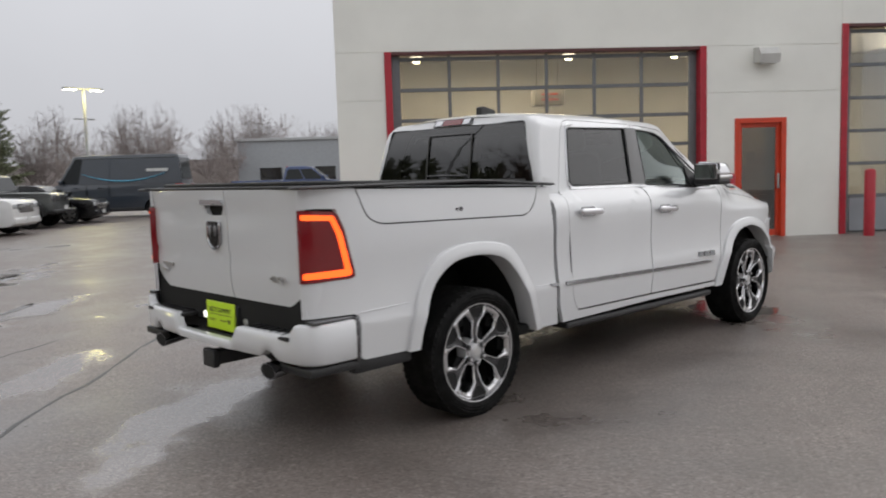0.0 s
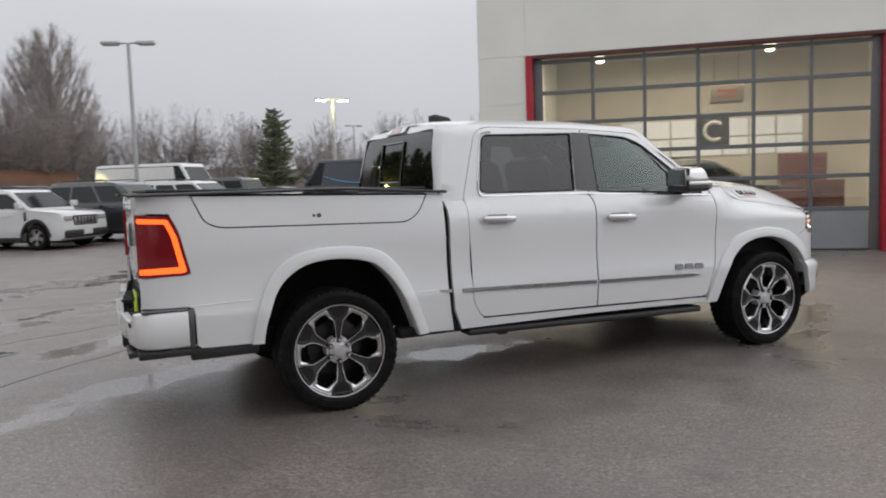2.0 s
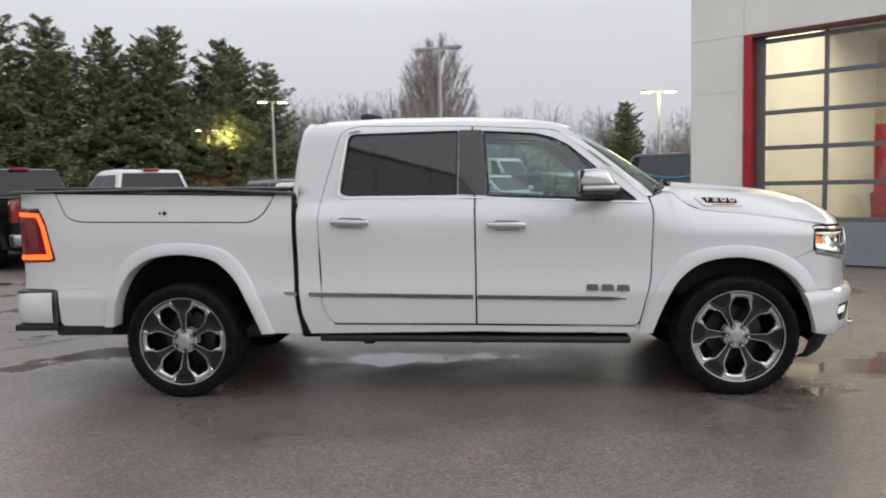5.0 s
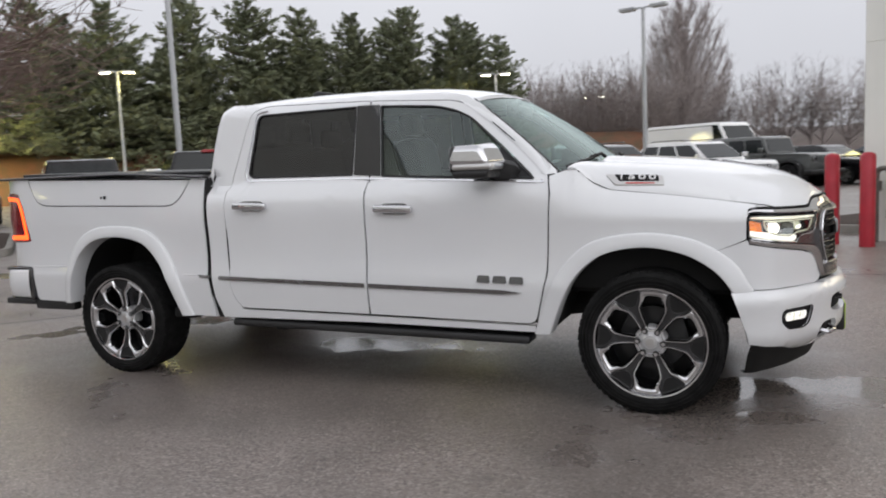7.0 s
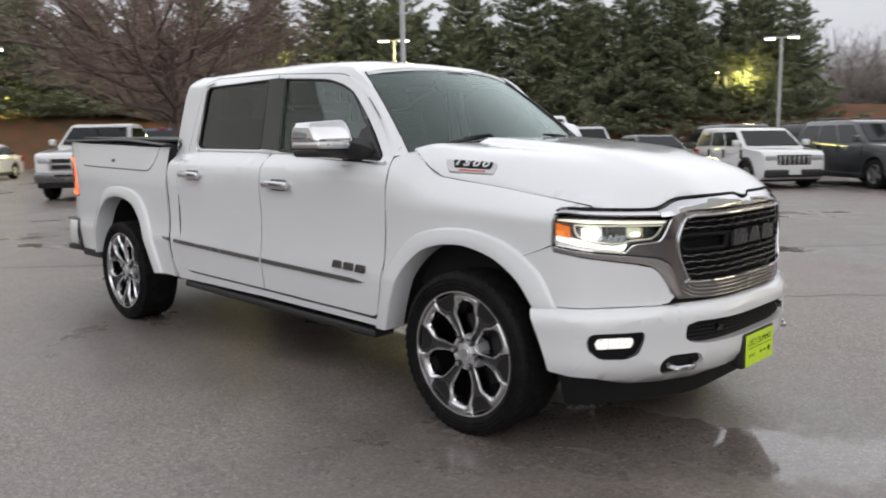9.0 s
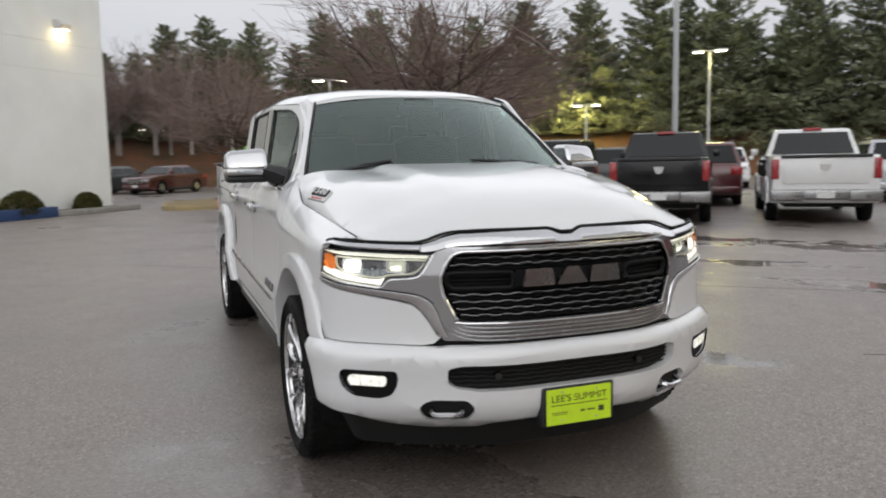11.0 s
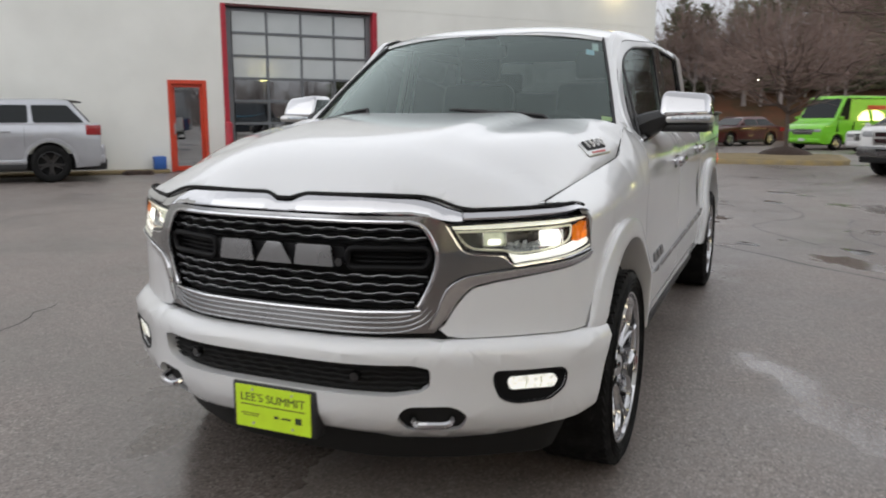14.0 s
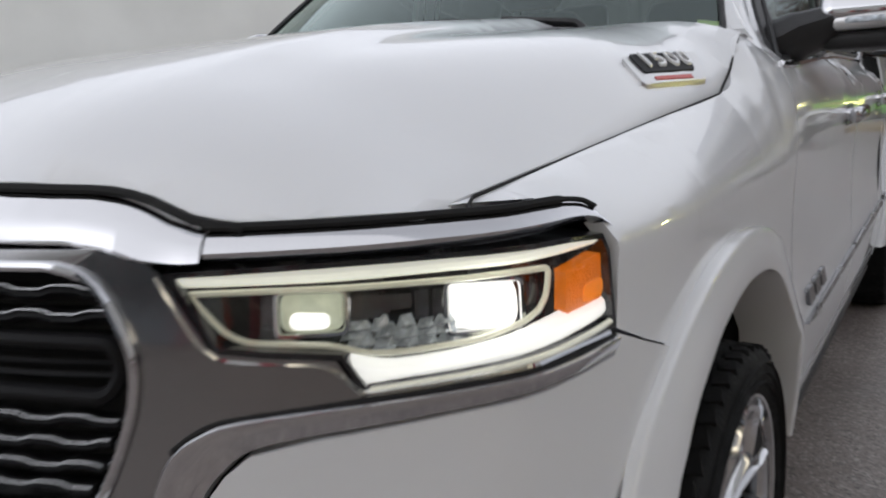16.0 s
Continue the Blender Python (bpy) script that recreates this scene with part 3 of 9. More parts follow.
LOWER = smooth_table([(0.30, 0.945), (0.40, 0.958), (0.50, 0.972), (0.62, 0.984), (0.685, 0.990), (0.72, 0.984), (0.80, 0.975), (0.90, 0.971), (1.0, 0.973), (1.06, 0.977)])
EDGE_Z = [(-1.2, 1.40), (0.6, 1.38), (0.79, 1.36), (0.80, 1.30), (3.10, 1.30), (3.27, 1.325), (3.36, 1.25), (3.46, 1.205), (3.8, 1.165), (4.12, 1.118), (4.30, 1.088), (4.5, 1.06)]
EDGE_Y = [(-1.2, 0.955), (0.2, 0.95), (0.79, 0.928), (0.80, 0.882), (3.10, 0.882), (3.27, 0.872), (3.46, 0.885), (3.8, 0.866), (4.12, 0.832), (4.30, 0.80), (4.5, 0.70)]


def half(x, z):
    """Half the body's width at a place of the side."""
    b = interp(z, LOWER)
    if x > 3.92:
        b += interp(x, SIDE_BY_X) - 0.978 if x < 4.6 else -0.5
    if x < -0.75:
        b -= 0.10 * ((-0.75 - x) / 0.42) ** 2.6
    if x < -0.4:
        b -= 0.010 * min(1.0, (-0.4 - x) / 0.45)
    e, t = interp(x, EDGE_Z), min(interp(x, EDGE_Y), b)
    if z > 1.03:
        if x < 0.80 or z <= e:
            p = 2.0 if x < 0.80 else 2.0 + 4.0 * max(0.0, min(1.0, (3.25 - x) / 0.25))
            b -= (b - t) * ((z - 1.03) / (e - 1.03)) ** p
        else:
            b = 0.882 - 0.082 * (z - e) / (1.76 - e) if z < 1.76 else 0.80 - 0.085 * ((z - 1.76) / 0.075) ** 1.6
            b -= 0.105 * max(0.0, (x - 1.9) / 0.7) ** 1.6 * min(1.0, (z - e) / 0.46)
    return b


def side(s):
    return lambda x, z, off=0.0: Vector((x, s * (half(x, z) + off), z))


HOOD_C = smooth_table([(3.0, 1.405), (3.25, 1.395), (3.43, 1.383), (3.86, 1.345), (4.21, 1.288), (4.40, 1.225), (4.50, 1.165), (4.58, 1.112), (4.66, 1.05)])


def hood_z(x, y):
    c, e, ye = interp(x, HOOD_C), interp(x, EDGE_Z), interp(x, EDGE_Y)
    a = abs(y) / ye
    dome = 0.034 * max(0.0, min(1.0, (4.35 - x) / 0.6)) * (1 / (1 + math.exp((abs(y) - 0.46 + 0.06 * (x - 3.4)) / 0.016)) - 1)
    p = 8.0 if x < 3.7 else max(3.2, 8.0 - 4.8 * (x - 3.7) / 0.5)
    return e + (c - e) * (1 - min(a, 1.05) ** p) + dome * (1 - a ** 4)


def hood_front(y):
    a = abs(y)
    x = interp(a, NOSE) - interp(a, [(0.0, 0.072), (0.46, 0.072), (0.52, 0.062), (0.56, 0.049), (0.60, 0.039), (0.64, 0.036), (0.72, 0.040)])
    if a < 0.07:
        return x + 0.020 * (1 - max(0, (a - 0.025) / 0.045))
    return x


def hood_place(x, y, off=0.0):
    xf = hood_front(y)
    zf = interp(abs(y), [(0.0, 1.112), (0.028, 1.112), (0.072, 1.127), (0.35, 1.129), (0.47, 1.125), (0.515, 1.118), (0.55, 1.106), (0.585, 1.093), (0.63, 1.0845), (0.80, 1.089)])
    d = max(0.0, xf - x)
    z = hood_z(x, y)
    if d < 0.7 and abs(y) < 0.79:
        z -= (hood_z(xf, y) - zf) * math.exp(-d / 0.11)
    return Vector((x, y, z + off))


def roof_z(x, y):
    c = interp(x, ROOF_C)
    return c - (0.068 + 0.036 * max(0.0, (x - 2.2) / 0.45)) * (abs(y) / 0.715) ** 3.2


ROOF_C = smooth_table([(0.80, 1.845), (0.88, 1.872), (1.0, 1.889), (1.4, 1.900), (1.9, 1.895), (2.3, 1.875), (2.45, 1.860), (2.58, 1.840), (2.66, 1.820), (2.72, 1.797)])


def arc_between(pts, per=6):
    return curve(pts, per)


REAR_ARCH = arc_between([(0.545, 0.43), (0.50, 0.55), (0.41, 0.75), (0.31, 0.875), (0.21, 0.94), (0.02, 0.972), (-0.17, 0.955), (-0.30, 0.89), (-0.385, 0.79), (-0.45, 0.62), (-0.475, 0.49)])
REAR_FLARE = arc_between([(0.625, 0.43), (0.575, 0.566), (0.49, 0.781), (0.385, 0.937), (0.255, 1.02), (0.03, 1.05), (-0.2, 1.034), (-0.36, 0.952), (-0.455, 0.82), (-0.52, 0.625), (-0.545, 0.488)])
FRONT_ARCH = arc_between([(4.14, 0.56), (4.09, 0.66), (4.01, 0.765), (3.89, 0.845), (3.76, 0.885), (3.64, 0.897), (3.50, 0.880), (3.39, 0.835), (3.28, 0.735), (3.20, 0.59), (3.13, 0.41)])
FRONT_FLARE = arc_between([(4.2, 0.653), (4.165, 0.711), (4.09, 0.823), (3.94, 0.921), (3.79, 0.962), (3.65, 0.974), (3.47, 0.956), (3.32, 0.901), (3.19, 0.77), (3.115, 0.624), (3.035, 0.405)])


def body_panel(name, outline, s, holes=(), gap=0.0022, cell=0.06, lift=0.0, depth=0.025, mat=None, label="", parent=None):
    bm = bm_new()
    sheet(bm, inset(outline, gap), side(s), [inset(h, -gap) for h in holes], cell, depth, lift)
    return part(name, bm, mat or WHITE_PAINT, parent or TRUCK, label)


REAR_GLASS_2D = rounded([(1.085, 1.365), (1.145, 1.755), (1.885, 1.762), (1.870, 1.335), (1.125, 1.343)], [0.05, 0.05, 0.012, 0.012, 0.05])
FRONT_GLASS_2D = rounded([(2.050, 1.757), (2.41, 1.735), (2.53, 1.700), (2.62, 1.655), (3.05, 1.275), (2.070, 1.322)], [0.012, 0.05, 0.03, 0.03, 0.02, 0.012])
REAR_DOOR_2D = rounded([(1.985, 0.482), (1.985, 1.30), (1.975, 1.792), (1.19, 1.812), (1.09, 1.775), (0.955, 1.33), (0.945, 1.17), (0.962, 0.60), (1.03, 0.495)], [0, 0, 0.01, 0.06, 0.06, 0.06, 0, 0.05, 0.04], 5)
FRONT_DOOR_2D = rounded([(1.992, 0.482), (3.045, 0.460), (3.12, 0.76), (3.140, 1.20), (3.12, 1.30), (3.06, 1.365), (2.62, 1.722), (2.51, 1.762), (1.982, 1.790), (1.992, 1.30)], [0, 0.05, 0.04, 0.05, 0.04, 0.05, 0.05, 0.05, 0.01, 0], 5)
LID_2D = rounded([(0.655, 1.357), (0.585, 1.235), (0.50, 1.178), (-0.70, 1.203), (-0.785, 1.24), (-0.855, 1.402)], [0, 0.08, 0.06, 0.05, 0.06, 0], 4)
BED_2D = [(0.815, 0.425), (0.792, 0.56), (0.777, 0.71), (0.767, 1.355)] + LID_2D + [(-1.06, 1.405), (-1.125, 1.40), (-1.135, 1.305), (-0.98, 1.297), (-0.932, 1.20), (-0.876, 0.945), (-1.14, 0.928), (-1.145, 0.748), (-0.900, 0.748), (-0.872, 0.738), (-0.866, 0.70), (-0.862, 0.515), (-0.835, 0.495)] + REAR_ARCH[::-1]
FENDER_2D = [(3.050, 0.405), (3.050, 0.462), (3.1235, 0.758), (3.1435, 1.20), (3.128, 1.285)] + curve([(3.13, 1.292), (3.27, 1.325), (3.36, 1.25), (3.46, 1.205), (3.8, 1.165), (4.12, 1.118), (4.285, 1.090)], 5) + \
    [(4.25, 1.092), (4.195, 1.088), (4.163, 1.066), (4.153, 1.03), (4.153, 0.934), (4.074, 0.900), (3.974, 0.863)] + [p for p in FRONT_ARCH if p[0] < 3.95]

for s in (-1, 1):
    body_panel("bed_side", BED_2D, s, label="white bed side panel")
    lid = body_panel("storage_lid", LID_2D, s, gap=0.006, label="white side storage lid")
    rear = body_panel("rear_door", REAR_DOOR_2D, s, [REAR_GLASS_2D], gap=0.0024, label="white rear door")
    front = body_panel("front_door", FRONT_DOOR_2D, s, [FRONT_GLASS_2D], gap=0.0024, label="white front door")
    for owner, loop in ((lid, LID_2D), (rear, REAR_DOOR_2D), (front, FRONT_DOOR_2D)):
        bm = bm_new()
        tube(bm, [side(s)(x, z, -0.0090) for x, z in loop], 0.0050, 6, closed=True)
        part("rubber_seal", bm, DEEP_BLACK, owner, "black rubber seal in the panel gap")
    for run in ([(-0.862, 0.752), (-0.70, 0.756), (-0.53, 0.760)], [(0.575, 0.712), (0.66, 0.711), (0.764, 0.709)]):
        bm = bm_new()
        tube(bm, [side(s)(x, z, -0.001) for x, z in curve(run, 4)], 0.005, 8, squash=(1, 0.8))
        part("body_crease", bm, WHITE_PAINT, TRUCK, "raised fold in the white bed side")
    body_panel("fender", FENDER_2D, s, cell=0.022)
    # cab side: pillars, sill and roof rail round the doors
    bm = bm_new()
    rail = curve([(0.815, 1.55), (0.845, 1.70), (0.895, 1.80), (0.99, 1.835)], 4)
    back = [(0.875, 0.425), (0.822, 0.56), (0.807, 0.71), (0.797, 1.352), (0.80, 1.42)] + rail + [(1.20, 1.836), (1.97, 1.834), (2.45, 1.818), (2.57, 1.790), (2.66, 1.738), (2.88, 1.548), (3.08, 1.392), (3.122, 1.345), (3.118, 1.318)]
    upper_f = [p for p in FRONT_DOOR_2D if p[1] > 1.31 and p[0] > 1.999 or (p[1] > 1.7)]
    upper_f.sort(key=lambda p: -p[0])
    upper_r = [p for p in REAR_DOOR_2D if not (p[0] > 1.98 and p[1] < 1.7)]
    sill = [(1.04, 0.487), (1.985, 0.472), (3.04, 0.450), (3.046, 0.41), (2.0, 0.428)]
    i0 = max(range(len(upper_r)), key=lambda i: upper_r[i][0])
    order = upper_r[i0:] + upper_r[:i0]
    order = [p for p in order if p[1] > 0.5]
    sheet(bm, inset(back + upper_f + order + sill, 0.002), side(s), (), 0.06, 0.03)
    part("cab_side", bm, WHITE_PAINT, TRUCK, "white cab pillars and sill")
    # glass and trims
    for nm, loop, mt, lb in (("rear_window", REAR_GLASS_2D, TINTED, "dark privacy glass"), ("front_window", FRONT_GLASS_2D, SIDE_GLASS, "lightly tinted glass")):
        g = body_panel(nm, inset(loop, -0.006), s, gap=0, lift=-0.010, depth=0.0, mat=mt, label=lb)
        g.visible_shadow = False
        bm = bm_new()
        edge = [side(s)(x, z, -0.001) for x, z in inset(loop, 0.004)]
        tube(bm, edge, 0.0065, 6, closed=True)
        part("window_seal", bm, BLACK_PLASTIC, TRUCK, "black rubber window seal")
    bm = bm_new()
    sheet(bm, [(1.878, 1.338), (2.066, 1.326), (2.046, 1.762), (1.890, 1.766)], side(s), (), 0.08, 0.012, 0.003)
    part("pillar_cover", bm, GLOSS_BLACK, TRUCK, "gloss black pillar cover")
    bm = bm_new()
    low = curve([(1.075, 1.345), (1.10, 1.330), (1.16, 1.324), (1.88, 1.316), (2.07, 1.308), (2.6, 1.284), (3.06, 1.262), (3.085, 1.268)], 5)
    tube(bm, [side(s)(x, z, 0.003) for x, z in low], 0.008, 6)
    ring = [(1.075, 1.345), (1.070, 1.40), (1.10, 1.56), (1.135, 1.74), (1.165, 1.768), (1.22, 1.776)]
    tube(bm, [side(s)(x, z, 0.002) for x, z in curve(ring, 4)], 0.006, 6)
    part("belt_moulding", bm, CHROME, TRUCK, "thin chrome window moulding")
    bm = bm_new()
    sheet(bm, [(0.875, 0.708), (1.97, 0.678), (1.97, 0.652), (0.875, 0.684)], side(s), (), 0.1, 0.012, 0.010)
    sheet(bm, [(1.999, 0.677), (2.86, 0.654), (2.97, 0.640), (2.86, 0.630), (1.999, 0.651)], side(s), (), 0.1, 0.012, 0.010)
    sheet(bm, [(0.70, 0.714), (0.795, 0.711), (0.795, 0.690), (0.72, 0.696)], side(s), (), 0.1, 0.012, 0.008)
    part("door_trim_strip", bm, TRIM_METAL, TRUCK, "chrome strip along the doors")
    # black sheet standing in for the shade between cab and bed
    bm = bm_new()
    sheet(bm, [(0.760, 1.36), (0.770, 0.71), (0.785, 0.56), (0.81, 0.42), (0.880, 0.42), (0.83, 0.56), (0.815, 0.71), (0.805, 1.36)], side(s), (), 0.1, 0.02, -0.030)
    part("gap_shade", bm, DEEP_BLACK, TRUCK)
    # front return of the bed wall, facing the cab; black in place of the gap's shade
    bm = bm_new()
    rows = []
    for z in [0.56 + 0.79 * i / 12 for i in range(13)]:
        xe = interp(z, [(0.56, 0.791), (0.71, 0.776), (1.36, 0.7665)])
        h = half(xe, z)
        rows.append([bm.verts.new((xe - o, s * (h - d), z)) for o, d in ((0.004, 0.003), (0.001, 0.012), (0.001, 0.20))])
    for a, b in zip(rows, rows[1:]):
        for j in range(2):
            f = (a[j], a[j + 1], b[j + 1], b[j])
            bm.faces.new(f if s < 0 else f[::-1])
    part("bed_return_shade", bm, DEEP_BLACK, TRUCK, "front face of the bed, coloured black for the shade in the gap")
    # flares
    for nm, inn, out in (("rear_flare", REAR_ARCH, REAR_FLARE), ("front_flare", FRONT_ARCH, FRONT_FLARE)):
        bm = bm_new()
        prof = ((0.0, -0.002), (0.006, 0.013), (0.05, 0.0185), (0.14, 0.021), (0.5, 0.027), (0.90, 0.033), (0.97, 0.031), (1.0, 0.024), (1.0, -0.10))
        rows = []
        for i, ((xi, zi), (xo, zo)) in enumerate(zip(inn, out)):
            k = min(1.0, 0.25 + i / 14) if nm[0] == "f" else 1.2
            rows.append([bm.verts.new((xo + (xi - xo) * t, s * (half(xo + (xi - xo) * t, max(zo + (zi - zo) * t, 0.4)) + (o * k if o > 0 else o)), zo + (zi - zo) * t)) for t, o in prof])
        for a, b in zip(rows, rows[1:]):
            for j in range(len(prof) - 1):
                f = (a[j], b[j], b[j + 1], a[j + 1])
                bm.faces.new(f if s > 0 else f[::-1])
        part(nm, bm, WHITE_PAINT, TRUCK, "white wheel arch flare", sharp=50)
        bm = bm_new()
        cx = 0.02 if nm[0] == "r" else 3.645
        deep = []
        for w in (0.90, 0.42):
            deep.append([bm.verts.new((x, s * w, z)) for x, z in [(cx + (p[0] - cx) * 1.03, 0.3 + (p[1] - 0.3) * 1.02) for p in inn]])
        for j in range(len(inn) - 1):
            bm.faces.new((deep[0][j], deep[0][j + 1], deep[1][j + 1], deep[1][j]))
        bm.faces.new(deep[1])
        part("wheel_liner", bm, DEEP_BLACK, TRUCK, "black wheel arch liner")
    # running board
    bm = bm_new()
    box(bm, 0.93, 3.0, s * 0.80, s * 0.955, 0.004, 0.052, 0.018, 3, Matrix.Translation((0, 0, 0.378)) @ Matrix.Rotation(radians(0.9), 4, "Y"))
    part("running_board", bm, BLACK_PLASTIC, TRUCK, "black power running board")
    for x in (1.25, 2.0, 2.75):
        bm = bm_new()
        box(bm, x - 0.04, x + 0.04, s * 0.60, s * 0.86, 0.33, 0.37, 0.008, 1)
        part("board_bracket", bm, BLACK_PLASTIC, TRUCK)
    # door handles
    for x, z in ((1.165, 1.166), (2.195, 1.130)):
        bm = bm_new()
        y = half(x, z)
        vs = box(bm, -0.128, 0.128, -0.018, 0.018, -0.023, 0.023, 0.014, 3, Matrix.Translation((x, s * (y + 0.030), z)) @ Matrix.Rotation(radians(1.6), 4, "Y"))
        h = part("door_handle", bm, CHROME, TRUCK, "chrome pull handle")
        for dx in (-0.10, 0.10):
            bm = bm_new()
            cyl(bm, (x + dx, s * (y - 0.01), z), (x + dx, s * (y + 0.03), z), 0.016, n=10)
            part("handle_mount", bm, CHROME, h)
        # grey patch on the flat door, its colour gives the recess's shade
        bm = bm_new()
        sheet(bm, rounded([(x - 0.09, z - 0.034), (x + 0.09, z - 0.036), (x + 0.09, z + 0.030), (x - 0.09, z + 0.033)], 0.03), side(s), (), 0.1, 0.0, 0.0015)
        part("handle_recess_shade", bm, TRIM_METAL, h, "flat grey patch coloured for the shade of a finger recess")
    # three bevelled chrome blocks where the maker's name stands
    for nm, x0, x1, z0 in (("badge_block", 2.705, 2.785, 0.702), ("badge_block", 2.80, 2.885, 0.699), ("badge_block", 2.90, 2.985, 0.696)):
        bm = bm_new()
        sheet(bm, rounded([(x0, z0 - 0.004), (x1, z0 - 0.006), (x1 - 0.006, z0 + 0.034), (x0 + 0.006, z0 + 0.036)], 0.008), side(s), (), 0.05, 0.012, 0.010)
        part(nm, bm, DARK_CHROME, TRUCK, "plain chrome badge block")
    # side locks of the storage lid
    for dx in (-0.125, -0.092):
        bm = bm_new()
        y = half(dx, 1.252)
        cyl(bm, (dx, s * (y - 0.005), 1.252), (dx, s * (y + 0.005), 1.252), 0.009 if dx < -0.1 else 0.014, n=14)
        part("lid_lock", bm, DARK_CHROME, TRUCK)

# ---- roof, glass, cab rear ----
bm = bm_new()
xs = [0.84 + (2.61 - 0.84) * i / 36 for i in range(37)]
rows = []
for i, x in enumerate(xs):
    w = 0.722 - 0.075 * max(0.0, (x - 1.9) / 0.73) ** 1.6 - 0.03 * max(0.0, (1.0 - x) / 0.16)
    bow = 0.105 * max(0, (x - 2.2) / 0.41)
    rows.append([bm.verts.new((x + bow * (1 - (j / 14) ** 2), w * j / 14, roof_z(x + bow * (1 - (j / 14) ** 2), w * j / 14))) for j in range(-14, 15)])
for a, b in zip(rows, rows[1:]):
    for j in range(28):
        bm.faces.new((a[j], b[j], b[j + 1], a[j + 1]))
part("roof", bm, WHITE_PAINT, TRUCK, "white roof panel")


def screen(u, v):
    """Windscreen: u across from -1 to 1, v from the bottom to the top."""
    lo = Vector((3.385 - 0.245 * abs(u) ** 2.2, 0.845 * u, 1.350 - 0.045 * abs(u) ** 2.4))
    hi = Vector((2.690 - 0.095 * abs(u) ** 2.2, 0.648 * u, 1.806 - 0.050 * abs(u) ** 2.4))
    p = lo.lerp(hi, v)
    p.z += 0.035 * v * (1 - v) * 2
    return p


bm = bm_new()
grid = [[bm.verts.new(screen(-1 + i / 12, j / 10)) for i in range(25)] for j in range(11)]
for a, b in zip(grid, grid[1:]):
    for i in range(24):
        bm.faces.new((a[i], a[i + 1], b[i + 1], b[i]))
g = part("windscreen", bm, GLASS, TRUCK, "curved windscreen glass")
g.visible_shadow = False
# lip of the roof turned down to the glass
bm = bm_new()
rows = [[], []]
for j in range(-14, 15):
    y = 0.645 * j / 14
    x = 2.61 + 0.105 * (1 - (j / 14) ** 2)
    lo, hi = 0.80, 1.2
    for _ in range(24):
        v = (lo + hi) / 2
        if screen(y / (0.845 + (0.648 - 0.845) * v), v).x > x + 0.006:
            lo = v
        else:
            hi = v
    rows[0].append(bm.verts.new((x - 0.004, y, roof_z(x, y) + 0.0006)))
    rows[1].append(bm.verts.new((x + 0.006, y, min(roof_z(x, y) - 0.002, screen(y / (0.845 + (0.648 - 0.845) * v), v).z + 0.002))))
for j in range(28):
    bm.faces.new((rows[0][j], rows[1][j], rows[1][j + 1], rows[0][j + 1]))
part("roof_lip", bm, WHITE_PAINT, TRUCK, "white front edge of the roof")
for s in (-1, 1):
    bm = bm_new()
    rows = []
    for j in range(13):
        v = j / 12 * 1.04 - 0.02
        a, b = screen(s * 0.965, v), screen(s * 1.0, v)
        d = Vector((b.x - 0.050, s * (half(min(b.x - 0.050, 3.1), b.z) + 0.003), b.z + 0.001))
        c = b.lerp(d, 0.5) + Vector((0.002, s * 0.004, 0.003))
        rows.append([bm.verts.new(p) for p in (a + Vector((0.006, 0, 0.004)), b + Vector((0.010, s * 0.004, 0.006)), c + Vector((0.006, s * 0.004, 0.004)), d)])
    for a, b in zip(rows, rows[1:]):
        for j in range(3):
            f = (a[j], a[j + 1], b[j + 1], b[j])
            bm.faces.new(f if s > 0 else f[::-1])
    part("windscreen_pillar", bm, WHITE_PAINT, TRUCK, "white windscreen pillar", sharp=60)
    bm = bm_new()
    tube(bm, [screen(s * 0.968, j / 12) + Vector((0.004, 0, 0.004)) for j in range(13)], 0.008, 6)
    part("screen_seal", bm, BLACK_PLASTIC, TRUCK)
bm = bm_new()
tube(bm, [screen(-1 + i / 12, -0.012) + Vector((0.02, 0, 0.0)) for i in range(25)], [0.028] * 25, 8, squash=(1.6, 0.5))
part("cowl", bm, BLACK_PLASTIC, TRUCK, "black cowl below the windscreen")
for u0, v0, u1, v1 in ((-0.90, 0.012, -0.45, 0.066), (0.10, 0.070, 0.62, 0.020)):
    bm = bm_new()
    pts = [screen(u0 + (u1 - u0) * t, v0 + (v1 - v0) * t) + Vector((0.010, 0, 0.016)) for t in (0, 0.2, 0.4, 0.6, 0.8, 1.0)]
    tube(bm, pts, [0.006, 0.010, 0.012, 0.012, 0.009, 0.005], 6)
    arm = part("wiper", bm, BLACK_PLASTIC, TRUCK, "black windscreen wiper")
    bm = bm_new()
    tube(bm, [pts[3] + Vector((0, 0, 0.012)), pts[5] + Vector((0.010, 0, 0.010)), screen(u1 + 0.05, -0.02) + Vector((0.01, 0, 0.012))], [0.006, 0.010, 0.013], 6)
    part("wiper_arm", bm, BLACK_PLASTIC, arm)


def cab_back(y, z, off=0.0):
    x = interp(z, [(1.0, 0.735), (1.36, 0.742), (1.55, 0.766), (1.70, 0.792), (1.80, 0.818), (1.86, 0.862)])
    return Vector((x - off - 0.010 + 0.020 * (abs(y) / 0.8) ** 3, y, z))


